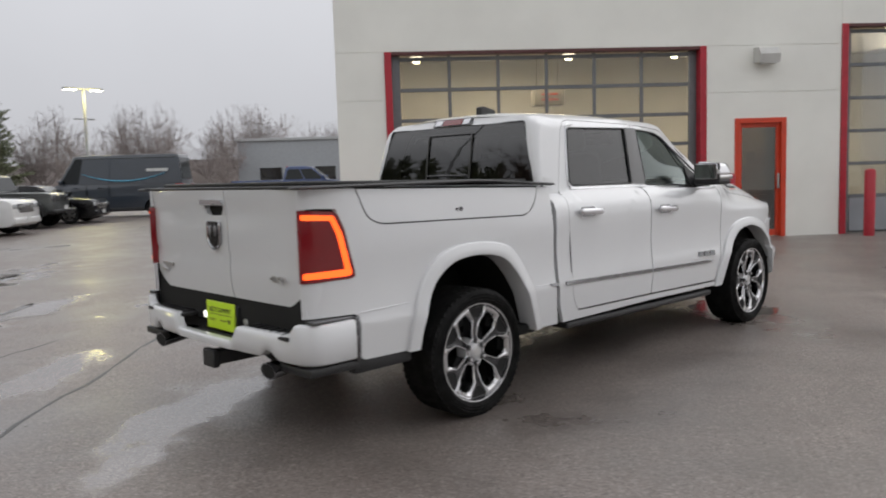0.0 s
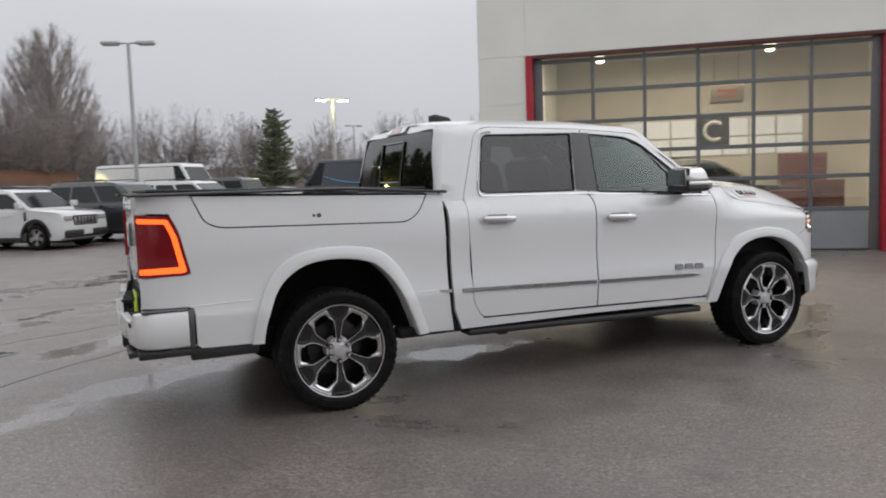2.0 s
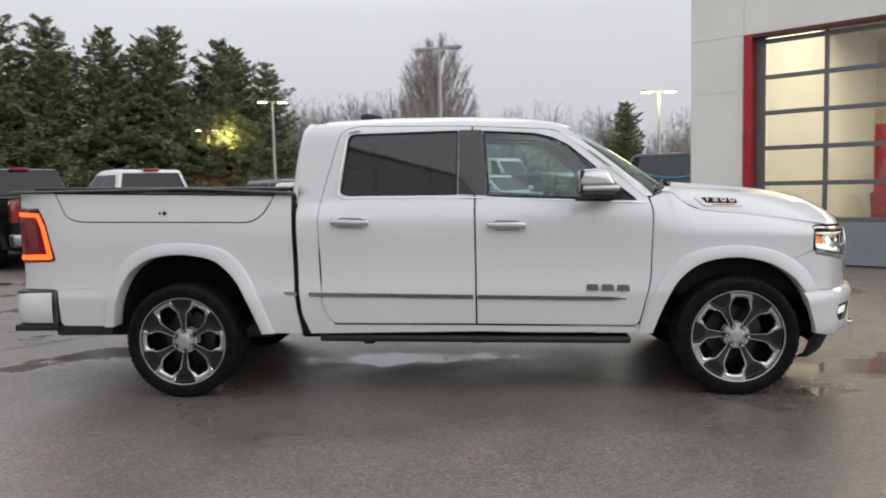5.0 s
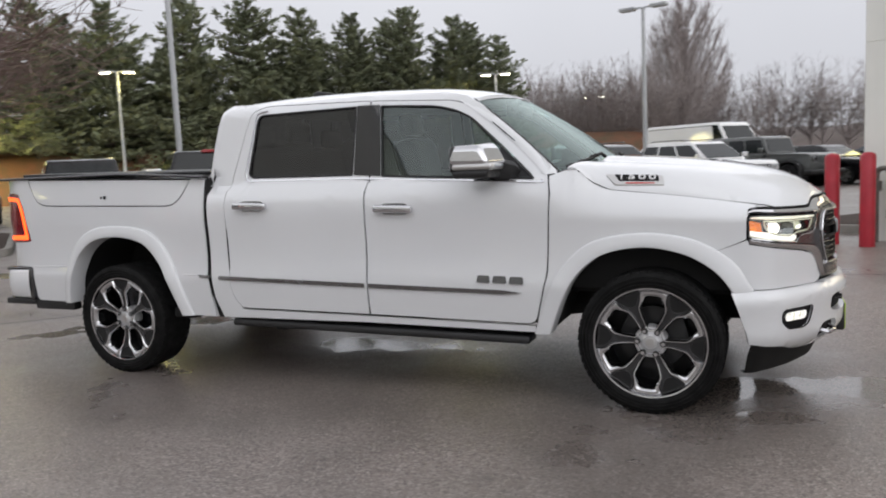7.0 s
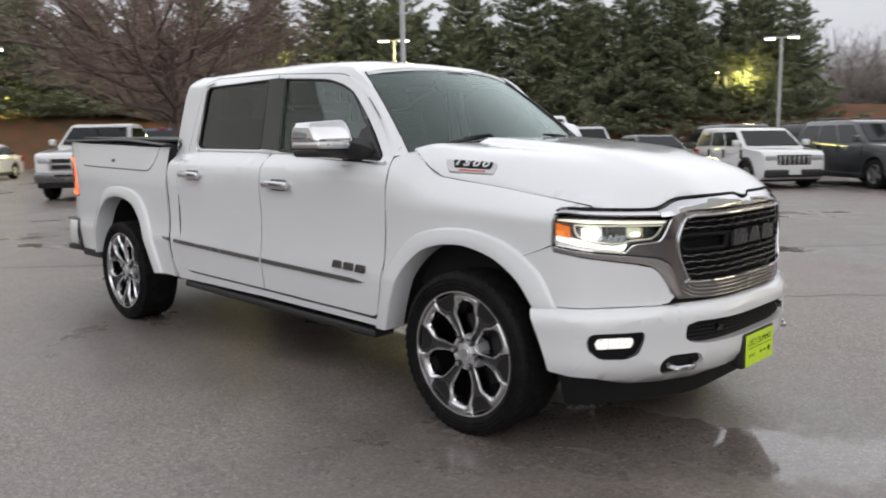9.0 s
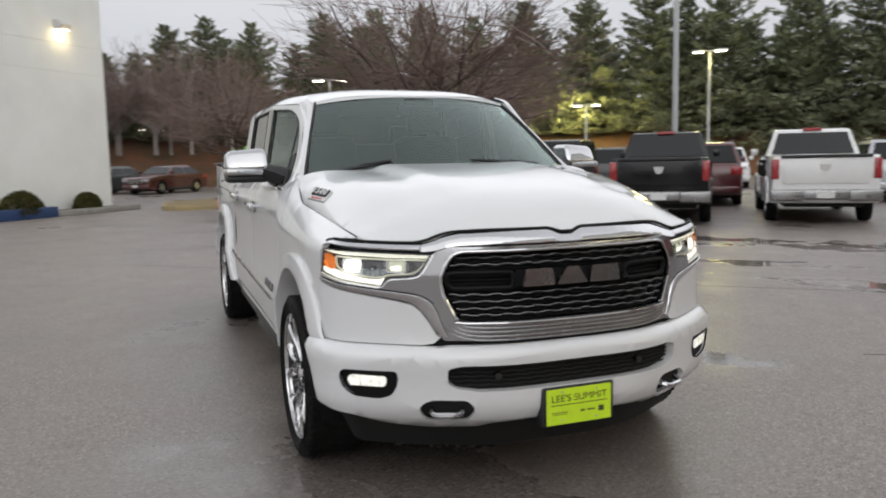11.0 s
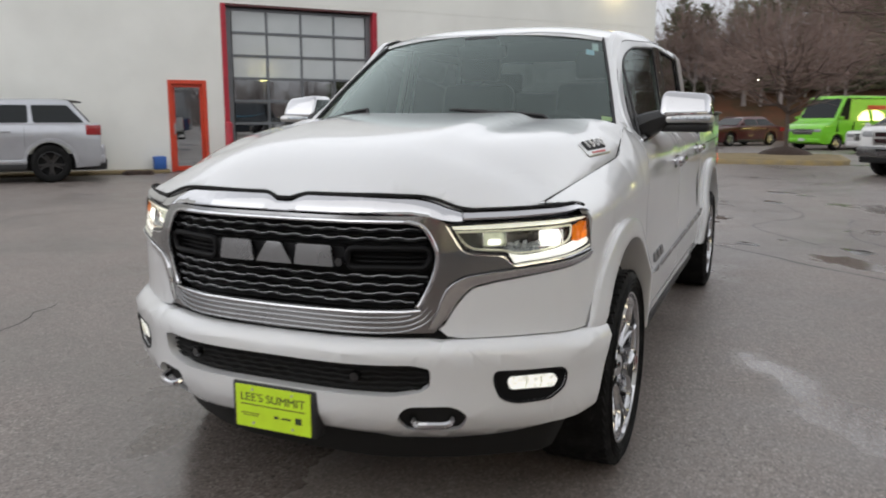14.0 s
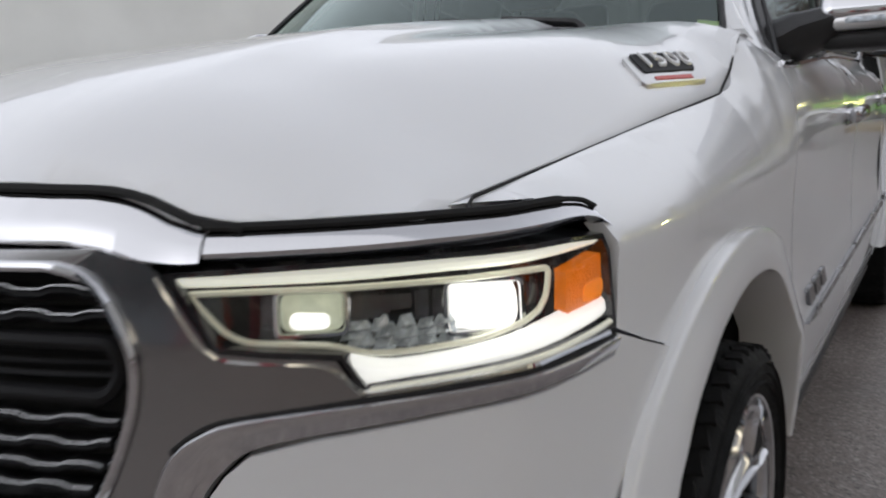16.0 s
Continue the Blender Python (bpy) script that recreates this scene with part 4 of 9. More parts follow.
bm = bm_new()
hole = rounded([(-0.822, 1.372), (0.822, 1.372), (0.700, 1.800), (-0.700, 1.800)], 0.022)
wall_2d = [(-0.850, 1.30), (0.850, 1.30), (0.850, 1.36), (0.770, 1.66), (0.725, 1.80), (0.66, 1.842), (0, 1.864), (-0.66, 1.842), (-0.725, 1.80), (-0.770, 1.66), (-0.850, 1.36)]
sheet(bm, wall_2d, cab_back, [hole], 0.08, 0.03)
part("cab_rear_panel", bm, WHITE_PAINT, TRUCK, "white panel round the rear window")
for s in (-1, 1):
    bm = bm_new()
    rows = []
    for i in range(25):
        z = 1.30 + 0.536 * i / 24
        inner = cab_back(s * interp(z, [(1.30, 0.850), (1.36, 0.850), (1.66, 0.770), (1.80, 0.725), (1.842, 0.66)]), z)
        xs = interp(z, [(1.30, 0.799), (1.42, 0.802), (1.55, 0.817), (1.70, 0.847), (1.80, 0.897), (1.836, 0.985)])
        outer = Vector((xs, s * half(xs, z), z))
        ctrl = Vector((inner.x + 0.006, outer.y - s * 0.002, z))
        rows.append([bm.verts.new(inner * (1 - t) ** 2 + ctrl * 2 * t * (1 - t) + outer * t * t) for t in [j / 8 for j in range(9)]])
    for a, b in zip(rows, rows[1:]):
        for j in range(8):
            f = (a[j], a[j + 1], b[j + 1], b[j])
            bm.faces.new(f if s < 0 else f[::-1])
    part("cab_corner", bm, WHITE_PAINT, TRUCK, "white rounded rear cab corner", sharp=60)
bm = bm_new()
sheet(bm, inset(hole, -0.004), cab_back, (), 0.1, 0.0, -0.004)
g = part("rear_screen", bm, REAR_TINT, TRUCK, "dark tinted rear window")
bm = bm_new()
tube(bm, [cab_back(y, z, 0.001) for y, z in hole], 0.006, 6, closed=True)
part("rear_screen_seal", bm, GLOSS_BLACK, TRUCK, "black seal round the rear window")
bm = bm_new()
for y in (-0.23, 0.23):
    tube(bm, [cab_back(y, z, 0.004) for z in (1.40, 1.5, 1.6, 1.7, 1.74)], 0.009, 6)
for z in (1.44, 1.74):
    tube(bm, [cab_back(y, z, 0.004) for y in (-0.23, 0, 0.23)], 0.006, 6)
part("sliding_pane_frame", bm, GLOSS_BLACK, TRUCK, "black frame of the sliding rear pane")
bm = bm_new()
sheet(bm, rounded([(-0.21, 1.806), (0.21, 1.806), (0.19, 1.860), (-0.19, 1.860)], 0.012), cab_back, (), 0.06, 0.03, 0.012)
lamp = part("third_brake_light", bm, GLOSS_BLACK, TRUCK, "high brake light housing")
for y0, y1, mt in ((-0.10, 0.10, RED_LENS), (-0.18, -0.11, CHROME), (0.11, 0.18, CHROME)):
    bm = bm_new()
    sheet(bm, rounded([(y0, 1.814), (y1, 1.814), (y1, 1.853), (y0, 1.853)], 0.006), cab_back, (), 0.06, 0.01, 0.018)
    part("lens", bm, mt, lamp, "red lens" if mt == RED_LENS else "clear cargo lamp lens")
bm = bm_new()
pts = [(0.0, 0.0), (0.20, 0.0), (0.16, 0.05), (0.04, 0.075), (0.0, 0.06)]
prism(bm, pts, 0.05, Matrix.Translation((1.10, 0.025, roof_z(1.2, 0) - 0.005)) @ Matrix.Rotation(radians(90), 4, "X"), 0.015, 3)
part("roof_antenna", bm, BLACK_PLASTIC, TRUCK, "dark shark fin antenna")

# ---- hood ----
ys = [-0.795 + 1.59 * i / 60 for i in range(61)]
front_edge = [(hood_front(y), y) for y in ys]
right_edge = [(x, interp(x, EDGE_Y) - 0.0015) for x in (4.31, 4.28, 4.25, 4.12, 4.0, 3.8, 3.6, 3.46, 3.36, 3.28)]
rear_edge = [(3.41 - 0.19 * abs(u) ** 2.2, 0.84 * u) for u in [1 - i / 12 for i in range(25)]]
outline = front_edge + right_edge + rear_edge + [(x, -y) for x, y in reversed(right_edge)]
bm = bm_new()
sheet(bm, outline, hood_place, (), 0.05, 0.03)
hood = part("hood", bm, WHITE_PAINT, TRUCK, "white sculpted hood", sharp=50)
bm = bm_new()
tube(bm, [hood_place(x, y) + Vector((0.004, 0, -0.0065)) for x, y in front_edge if abs(y) < 0.64], 0.0058, 6)
part("hood_seal", bm, DEEP_BLACK, hood, "black seal along the hood edge")
for s in (-1, 1):
    bm = bm_new()
    bend = [(4.283, s * 0.832, 1.086), (4.272, s * 0.823, 1.090), (4.25, s * 0.8155, 1.0965)]
    tube(bm, bend + [hood_place(x, s * (y + 0.003)) + Vector((0, 0, -0.001)) for x, y in right_edge if x < 4.2], 0.0024, 6)
    part("hood_side_seal", bm, DEEP_BLACK, hood)
for s in (-1, 1):
    b0 = bm_new()
    sheet(b0, rounded([(3.425, s * 0.826), (3.728, s * 0.790), (3.742, s * 0.838), (3.485, s * 0.868)], 0.012), hood_place, (), 0.05, 0.010, 0.007)
    plate = part("hood_badge", b0, SATIN, TRUCK, "chrome model badge")
    b0 = bm_new()
    sheet(b0, rounded([(3.475, s * 0.8215), (3.705, s * 0.795), (3.712, s * 0.8275), (3.505, s * 0.8515)], 0.008), hood_place, (), 0.05, 0.004, 0.010)
    part("badge_field", b0, BAR_BLACK, plate)
    for i, digit in enumerate("1500"):
        cu = bpy.data.curves.new("badge_numeral", "FONT")
        cu.body, cu.size, cu.extrude, cu.align_x, cu.align_y = digit, 0.060, 0.0025, "CENTER", "CENTER"
        tx = bpy.data.objects.new("badge_numeral", cu)
        b0 = bm_new()
        b0.from_mesh(tx.to_mesh())
        tx.to_mesh_clear()
        bpy.data.objects.remove(tx)
        bmesh.ops.subdivide_edges(b0, edges=b0.edges, cuts=1)
        for v in b0.verts:
            tx0, ty0 = v.co.x * 1.45 + (i - 1.5) * 0.054, v.co.y * 1.16
            x = 3.595 - tx0 * (1 if s > 0 else -1)
            v.co = hood_place(x, s * (0.8240 - 0.112 * (x - 3.60) - ty0 * 0.52), 0.0135 + v.co.z)
        part("badge_numeral", b0, BADGE_WHITE, plate, "raised numeral " + digit)
    b0 = bm_new()
    sheet(b0, [(3.54, s * 0.8540), (3.69, s * 0.8365), (3.69, s * 0.8405), (3.54, s * 0.8590)], hood_place, (), 0.05, 0.002, 0.009)
    part("badge_line", b0, RED_INK, plate, "thin red line of small print")

# ---- front face ----
GRILLE = [(0.0, 1.036), (0.40, 1.036), (0.475, 1.034), (0.515, 1.016), (0.545, 0.965), (0.552, 0.93), (0.54, 0.875), (0.505, 0.800), (0.485, 0.775), (0.45, 0.765), (0.0, 0.760)]
SURROUND = [(0.0, 1.060), (0.52, 1.060), (0.575, 1.045), (0.592, 1.034), (0.646, 0.950), (0.70, 0.944), (0.778, 0.938), (0.804, 0.897), (0.75, 0.890), (0.664, 0.868), (0.635, 0.835), (0.605, 0.780), (0.578, 0.722), (0.548, 0.690), (0.0, 0.680)]


def both(right):
    """A half outline, from the middle top to the middle bottom, closed over both sides."""
    pts = list(right) + [(-u, z) for u, z in reversed(right) if u > 1e-6]
    return [p for i, p in enumerate(pts) if math.hypot(p[0] - pts[i - 1][0], p[1] - pts[i - 1][1]) > 0.002]


g_in, g_out = both(curve(GRILLE, 3)), both(SURROUND)
bm = bm_new()
sheet(bm, g_out, nose, [g_in], 0.05, 0.05, 0.004)
surround = part("grille_surround", bm, SURROUND_METAL, TRUCK, "satin chrome grille surround", sharp=45)
bm = bm_new()
tube(bm, [nose(u, z, 0.008) for u, z in inset(g_in, -0.007)], 0.0065, 8, closed=True)
part("grille_bezel", bm, CHROME, surround, "bright chrome bezel")
for gap in (0.024, 0.040, 0.057, 0.073):
    bm = bm_new()
    right = curve([(0.0, 0.760 - gap), (0.25, 0.761 - gap), (0.43, 0.765 - gap), (0.478 + gap * 0.5, 0.776 - gap * 0.80), (0.500 + gap * 0.75, 0.800 - gap * 0.55)], 6)
    line = [(-u, z) for u, z in reversed(right)] + right[1:]
    k = len(line)
    tube(bm, [nose(u, z, 0.004) for u, z in line], [0.0036 * min(1.0, 0.05 + min(i, k - 1 - i) / 9) for i in range(k)], 6)
    part("surround_rib", bm, TRIM_METAL, surround)
bm = bm_new()
sheet(bm, inset(g_in, -0.004), nose, (), 0.08, 0.0, -0.075)
part("grille_backing", bm, DEEP_BLACK, TRUCK, "black grille backing")


def grille_half(z):
    pts = sorted((zz, u) for u, zz in GRILLE if u > 0.42)
    return interp(z, pts) - 0.010


for r, z in enumerate((1.012, 0.985, 0.866, 0.838, 0.810, 0.784)):
    w = grille_half(z)
    n = 110
    wave = lambda u: 0.0023 * max(-1, min(1, 2.2 * math.sin(u * 70 + (r % 2) * math.pi)))
    bm = bm_new()
    tube(bm, [nose(-w + 2 * w * i / n, z + wave(-w + 2 * w * i / n), -0.016) for i in range(n + 1)], 0.0085, 6, squash=(1.5, 0.9))
    bar = part("grille_bar", bm, BAR_BLACK, TRUCK, "black wavy grille bar")
    bm = bm_new()
    tube(bm, [nose(-w + 2 * w * i / n, z + 0.006 + wave(-w + 2 * w * i / n), -0.004) for i in range(n + 1)], 0.0015, 5)
    part("bar_edge", bm, BADGE_METAL, bar, "thin chrome edge line")
    bm = bm_new()
    tube(bm, [nose(-w + 2 * w * i / 40, z - 0.015, -0.035) for i in range(41)], 0.006, 5)
    part("rear_slat", bm, GUN_PAINT, bar)
for s in (-1, 1):
    loop = rounded([(s * 0.265, 0.958), (s * 0.528, 0.958), (s * 0.540, 0.930), (s * 0.520, 0.896), (s * 0.265, 0.896)], 0.022, 4)
    bm = bm_new()
    tube(bm, [nose(u, z, -0.008) for u, z in loop], 0.010, 8, closed=True)
    part("grille_frame", bm, BAR_BLACK, TRUCK, "black frame inside the grille")
    for z in (0.912, 0.927, 0.942):
        bm = bm_new()
        tube(bm, [nose(s * (0.27 + 0.255 * i / 10), z, -0.030) for i in range(11)], 0.005, 5)
        part("grille_slat", bm, BAR_BLACK, TRUCK)
bm = bm_new()
sheet(bm, rounded([(-0.262, 0.898), (0.262, 0.898), (0.255, 0.962), (-0.255, 0.962)], 0.012), nose, (), 0.06, 0.03, -0.008)
part("badge_carrier", bm, BAR_BLACK, TRUCK, "black bar behind the badge")
for u0, u1, cut in ((-0.228, -0.085, 0.012), (-0.077, 0.068, 0.045), (0.076, 0.223, 0.010)):
    bm = bm_new()
    sheet(bm, rounded([(u0, 0.897), (u1, 0.897), (u1 - cut, 0.966), (u0 + cut, 0.966)], 0.008), nose, (), 0.05, 0.016, 0.012)
    part("badge_block", bm, BADGE_METAL, TRUCK, "plain bevelled dark metal badge block")
bm = bm_new()
cyl(bm, nose(0.245, 0.915, -0.01), nose(0.245, 0.915, 0.02), 0.013, n=14)
part("camera_lens", bm, GLOSS_BLACK, TRUCK, "small front camera")

# chrome header below the hood, in three lengths
HEAD_TOP = [(0.0, 1.104), (0.026, 1.104), (0.046, 1.111), (0.070, 1.119), (0.10, 1.1205), (0.35, 1.1215), (0.47, 1.118), (0.52, 1.112), (0.555, 1.102), (0.59, 1.088), (0.632, 1.0765), (0.65, 1.0755)]
HEAD_LOW = [(0.0, 1.060), (0.32, 1.060), (0.48, 1.057), (0.535, 1.049), (0.57, 1.040), (0.61, 1.037), (0.65, 1.040)]
MOULDED = ((0.0, -0.006), (0.03, 0.003), (0.10, 0.007), (0.45, 0.0095), (0.82, 0.0085), (0.90, 0.004), (0.96, -0.004), (1.0, -0.016))
BROW = ((0.0, -0.006), (0.04, 0.003), (0.12, 0.007), (0.40, 0.0095), (0.60, 0.0090), (0.70, 0.005), (0.90, -0.005), (1.0, -0.014))


def brow(u, z, off=0.0):
    return nose(u, z, off - 0.55 * max(0.0, z - 1.050))


bm = bm_new()
us = [-0.638 + 1.276 * i / 116 for i in range(117)]
band(bm, brow, [((u, interp(abs(u), HEAD_TOP)), (u, interp(abs(u), HEAD_LOW))) for u in us], MOULDED, 234)
part("chrome_header", bm, CHROME, TRUCK, "chrome band along the hood edge", sharp=45)
for s in (-1, 1):
    bm = bm_new()
    tops = [(0.641, 1.0765), (0.785, 1.079), (0.908, 1.083), (0.973, 1.0855), (1.03, 1.0885), (1.066, 1.0885), (1.094, 1.085), (1.110, 1.076), (1.120, 1.061)]
    lows = [(0.641, 1.040), (0.785, 1.043), (0.908, 1.049), (0.973, 1.054), (1.03, 1.058), (1.066, 1.061), (1.094, 1.061), (1.108, 1.059), (1.118, 1.055)]
    band(bm, brow, [((s * a, b), (s * c, d)) for (a, b), (c, d) in zip(tops, lows)], BROW, 72)
    part("headlamp_brow", bm, CHROME, TRUCK, "chrome strip above the headlight", sharp=45)
    bm = bm_new()
    tube(bm, [brow(s * u, z + 0.002, 0.0095) for u, z in curve([(0.635, 1.0785), (0.66, 1.0775)] + tops[1:8], 4)], [0.0050] * 24 + [0.0034] * 9, 6)
    part("brow_seal", bm, DEEP_BLACK, TRUCK, "black seal above the chrome strip")
    bm = bm_new()
    strip = (((0.530, 0.706), (0.562, 0.702)), ((0.552, 0.752), (0.590, 0.732)), ((0.568, 0.800), (0.624, 0.784)), ((0.590, 0.838), (0.648, 0.812)), ((0.622, 0.861), (0.682, 0.837)), ((0.666, 0.876), (0.752, 0.852)),
             ((0.792, 0.891), (0.840, 0.865)), ((0.914, 0.904), (0.922, 0.877)), ((1.044, 0.922), (1.047, 0.898)), ((1.108, 0.934), (1.114, 0.912)))
    band(bm, nose, [((s * a, b), (s * c, d)) for (a, b), (c, d) in strip], ((0.0, -0.008), (0.03, 0.006), (0.09, 0.011), (0.16, 0.0115), (0.5, 0.007), (0.93, 0.001), (1.0, -0.010)), 60)
    part("headlamp_underline", bm, CHROME, TRUCK, "dark chrome strip below the headlight", sharp=45)
    bm = bm_new()
    tube(bm, [nose(s * u, z, 0.002) for u, z in curve([a for a, b in strip[3:]], 4)], 0.0040, 6)
    part("underline_gap", bm, DEEP_BLACK, TRUCK)
    # headlamp unit
    HL = [(0.594, 1.034), (0.90, 1.046), (1.05, 1.052), (1.104, 1.050), (1.114, 1.03), (1.114, 0.940), (1.02, 0.925), (0.92, 0.909), (0.808, 0.896), (0.782, 0.938), (0.70, 0.944), (0.648, 0.950)]
    HL = [(s * u, z) for u, z in HL]
    bm = bm_new()
    sheet(bm, HL, nose, (), 0.06, 0.0, -0.085)
    sheet(bm, HL, nose, [inset(HL, 0.006)], 0.06, 0.085, 0.0)
    lamp = part("headlamp", bm, LAMP_BACK, TRUCK, "lit projector headlight in a black housing")
    bm = bm_new()
    tops = [(0.597, 1.0300), (0.664, 1.0305), (0.785, 1.033), (0.905, 1.039), (0.968, 1.043), (1.043, 1.049), (1.100, 1.050)]
    lows = [(0.604, 1.0145), (0.664, 1.0150), (0.784, 1.017), (0.905, 1.023), (0.968, 1.026), (1.043, 1.031), (1.100, 1.036)]
    round_tube = ((0.0, -0.022), (0.08, -0.012), (0.30, -0.006), (0.60, -0.006), (0.90, -0.012), (1.0, -0.022))
    band(bm, nose, [((s * a, b), (s * c, d)) for (a, b), (c, d) in zip(tops, lows)], round_tube, 42)
    part("light_tube", bm, DRL, lamp, "glowing upper light tube")
    bm = bm_new()
    strip = (((0.790, 0.938), (0.806, 0.903)), ((0.815, 0.933), (0.826, 0.9055)), ((0.845, 0.931), (0.850, 0.909)), ((0.902, 0.937), (0.905, 0.915)), ((0.963, 0.949), (0.967, 0.924)), ((1.017, 0.963), (1.031, 0.935)), ((1.066, 0.973), (1.083, 0.946)), ((1.103, 0.980), (1.105, 0.952)))
    band(bm, nose, [((s * a, b), (s * c, d)) for (a, b), (c, d) in strip], round_tube, 48)
    part("light_tube", bm, DRL_LOW, lamp, "glowing lower light tube")
    bm = bm_new()
    tube(bm, [nose(s * u, z, -0.002) for u, z in curve([(0.812, 0.902), (0.905, 0.9125), (0.967, 0.9215), (1.031, 0.9325), (1.083, 0.943), (1.106, 0.949)], 4)], 0.0035, 6)
    part("light_guide", bm, LENS_EDGE, lamp, "thin clear light guide")
    bm = bm_new()
    loop = [(s * u, z) for u, z in rounded([(0.613, 1.008), (0.664, 0.955), (0.775, 0.949), (0.808, 0.939), (0.853, 0.939), (0.932, 0.948), (0.996, 0.967), (1.020, 0.984), (1.027, 1.020), (0.90, 1.014), (0.78, 1.010)], [0.004, 0.03, 0.02, 0.02, 0.03, 0.03, 0.03, 0.02, 0.008, 0.03, 0.03], 4)]
    tube(bm, [nose(u, z, -0.016) for u, z in loop], 0.0036, 6, closed=True)
    part("lamp_bezel", bm, LENS_EDGE, lamp, "bright inner bezel")
    bm = bm_new()
    tube(bm, [nose(s * u, z, 0.001) for u, z in rounded([(0.586, 1.030), (0.641, 0.941), (0.773, 0.932), (0.806, 0.898), (0.95, 0.914), (1.10, 0.937)], [0, 0.035, 0.02, 0.012, 0.05, 0], 5)], 0.0042, 6)
    part("lamp_rim", bm, CHROME, lamp, "thin chrome rim")
    # moulded facets between and beside the lenses
    rnd = random.Random(5)
    for k in range(15):
        u = 0.800 + 0.100 * (k % 5) / 4 + rnd.uniform(-0.006, 0.006)
        z = 0.947 + 0.009 * (k // 5) + 0.05 * max(0, u - 0.86) + rnd.uniform(-0.002, 0.002)
        w, h = rnd.uniform(0.012, 0.020), rnd.uniform(0.007, 0.011)
        bm = bm_new()
        base = [bm.verts.new(nose(s * (u + a * w), z + b * h, -0.034)) for a, b in ((-1, -0.7), (0.2, -1), (1, -0.3), (0.6, 1), (-0.5, 0.8))]
        tip = bm.verts.new(nose(s * (u + rnd.uniform(-0.3, 0.3) * w), z, -0.020))
        for i in range(5):
            bm.faces.new((base[i], base[(i + 1) % 5], tip))
        part("lamp_optic", bm, CRYSTAL, lamp, "clear moulded optic", sharp=10)
    for u, z, w, h in ((0.806, 0.985, 0.020, 0.014), (0.823, 0.987, 0.014, 0.011), (0.846, 0.990, 0.015, 0.009), (0.872, 0.986, 0.008, 0.017), (0.890, 0.984, 0.006, 0.020), (1.002, 0.990, 0.010, 0.012), (1.013, 0.992, 0.007, 0.008), (0.700, 0.978, 0.006, 0.016)):
        bm = bm_new()
        sheet(bm, rounded([(s * (u - w), z - h), (s * (u + w), z - h * 0.8), (s * (u + w), z + h), (s * (u - w), z + h * 0.9)], 0.003), nose, (), 0.02, 0.012, -0.030)
        part("lamp_step", bm, LAMP_HOUSING, lamp, "stepped chrome reflector")
    for u, z, w, h, glass, core in ((0.748, 0.981, 0.034, 0.021, LENS_GLASS, LOW_GLOW), (0.944, 0.981, 0.041, 0.025, LOW_GLOW, LAMP_WHITE)):
        def dome(a, b, off=0.0, u=u, z=z, w=w, h=h):
            return nose(a, b, off - 0.036 + 0.018 * max(0.0, 1 - ((abs(a) - u) / w) ** 2 * 0.6 - ((b - z) / h) ** 2 * 0.6))

        bm = bm_new()
        sheet(bm, rounded([(s * (u - w), z - h), (s * (u + w), z - h * 0.9), (s * (u + w), z + h), (s * (u - w), z + h)], 0.010), dome, (), 0.007, 0.01)
        part("projector_lens", bm, glass, lamp, "domed projector lens")
        bm = bm_new()
        sheet(bm, rounded([(s * (u - w * 0.70), z - h * 0.80), (s * (u + w * 0.62), z - h * 0.75), (s * (u + w * 0.62), z + h * (0.1 if core == LOW_GLOW else 0.7)), (s * (u - w * 0.62), z + h * (0.2 if core == LOW_GLOW else 0.7))], 0.010), dome, (), 0.008, 0.002, 0.0015)
        part("lens_core", bm, core, lamp, "glowing core of the lens")
        bm = bm_new()
        tube(bm, [nose(a, b, -0.028) for a, b in rounded([(s * (u - w - 0.005), z - h - 0.004), (s * (u + w + 0.006), z - h - 0.001), (s * (u + w + 0.006), z + h + 0.004), (s * (u - w - 0.005), z + h + 0.004)], 0.010)], 0.0040, 6, closed=True)
        part("projector_ring", bm, CHROME, lamp)
    bm = bm_new()
    sheet(bm, rounded([(s * 1.042, 0.966), (s * 1.103, 0.976), (s * 1.108, 1.027), (s * 1.048, 1.013)], 0.004), nose, (), 0.03, 0.02, -0.010)
    marker = part("side_marker", bm, AMBER, lamp, "amber side reflector")
    bm = bm_new()
    sheet(bm, rounded([(s * 1.070, 0.974), (s * 1.104, 0.980), (s * 1.106, 1.000), (s * 1.074, 0.994)], 0.008), nose, (), 0.03, 0.004, -0.008)
    part("marker_bulb", bm, AMBER_GLOW, marker, "lit amber bulb")
    bm = bm_new()
    sheet(bm, inset(HL, 0.003), nose, (), 0.04, 0.0, 0.0)
    g = part("lamp_cover", bm, CLEAR, lamp, "clear lamp cover")
    g.visible_shadow = False
    # white corner panel
    bm = bm_new()
    fas = [(0.560, 0.702), (0.580, 0.715), (0.608, 0.763), (0.645, 0.810), (0.676, 0.834), (0.75, 0.850), (0.864, 0.867), (0.98, 0.885), (1.112, 0.909), (1.118, 0.934), (1.19, 0.906), (1.240, 0.888), (1.298, 0.868), (1.276, 0.82), (1.248, 0.76), (1.222, 0.705), (1.205, 0.676), (0.64, 0.670), (0.59, 0.676)]
    sheet(bm, inset([(s * u, z) for u, z in fas], 0.002), nose, (), 0.05, 0.02)
    part("corner_panel", bm, WHITE_PAINT, TRUCK, "white panel below the headlight", sharp=50)

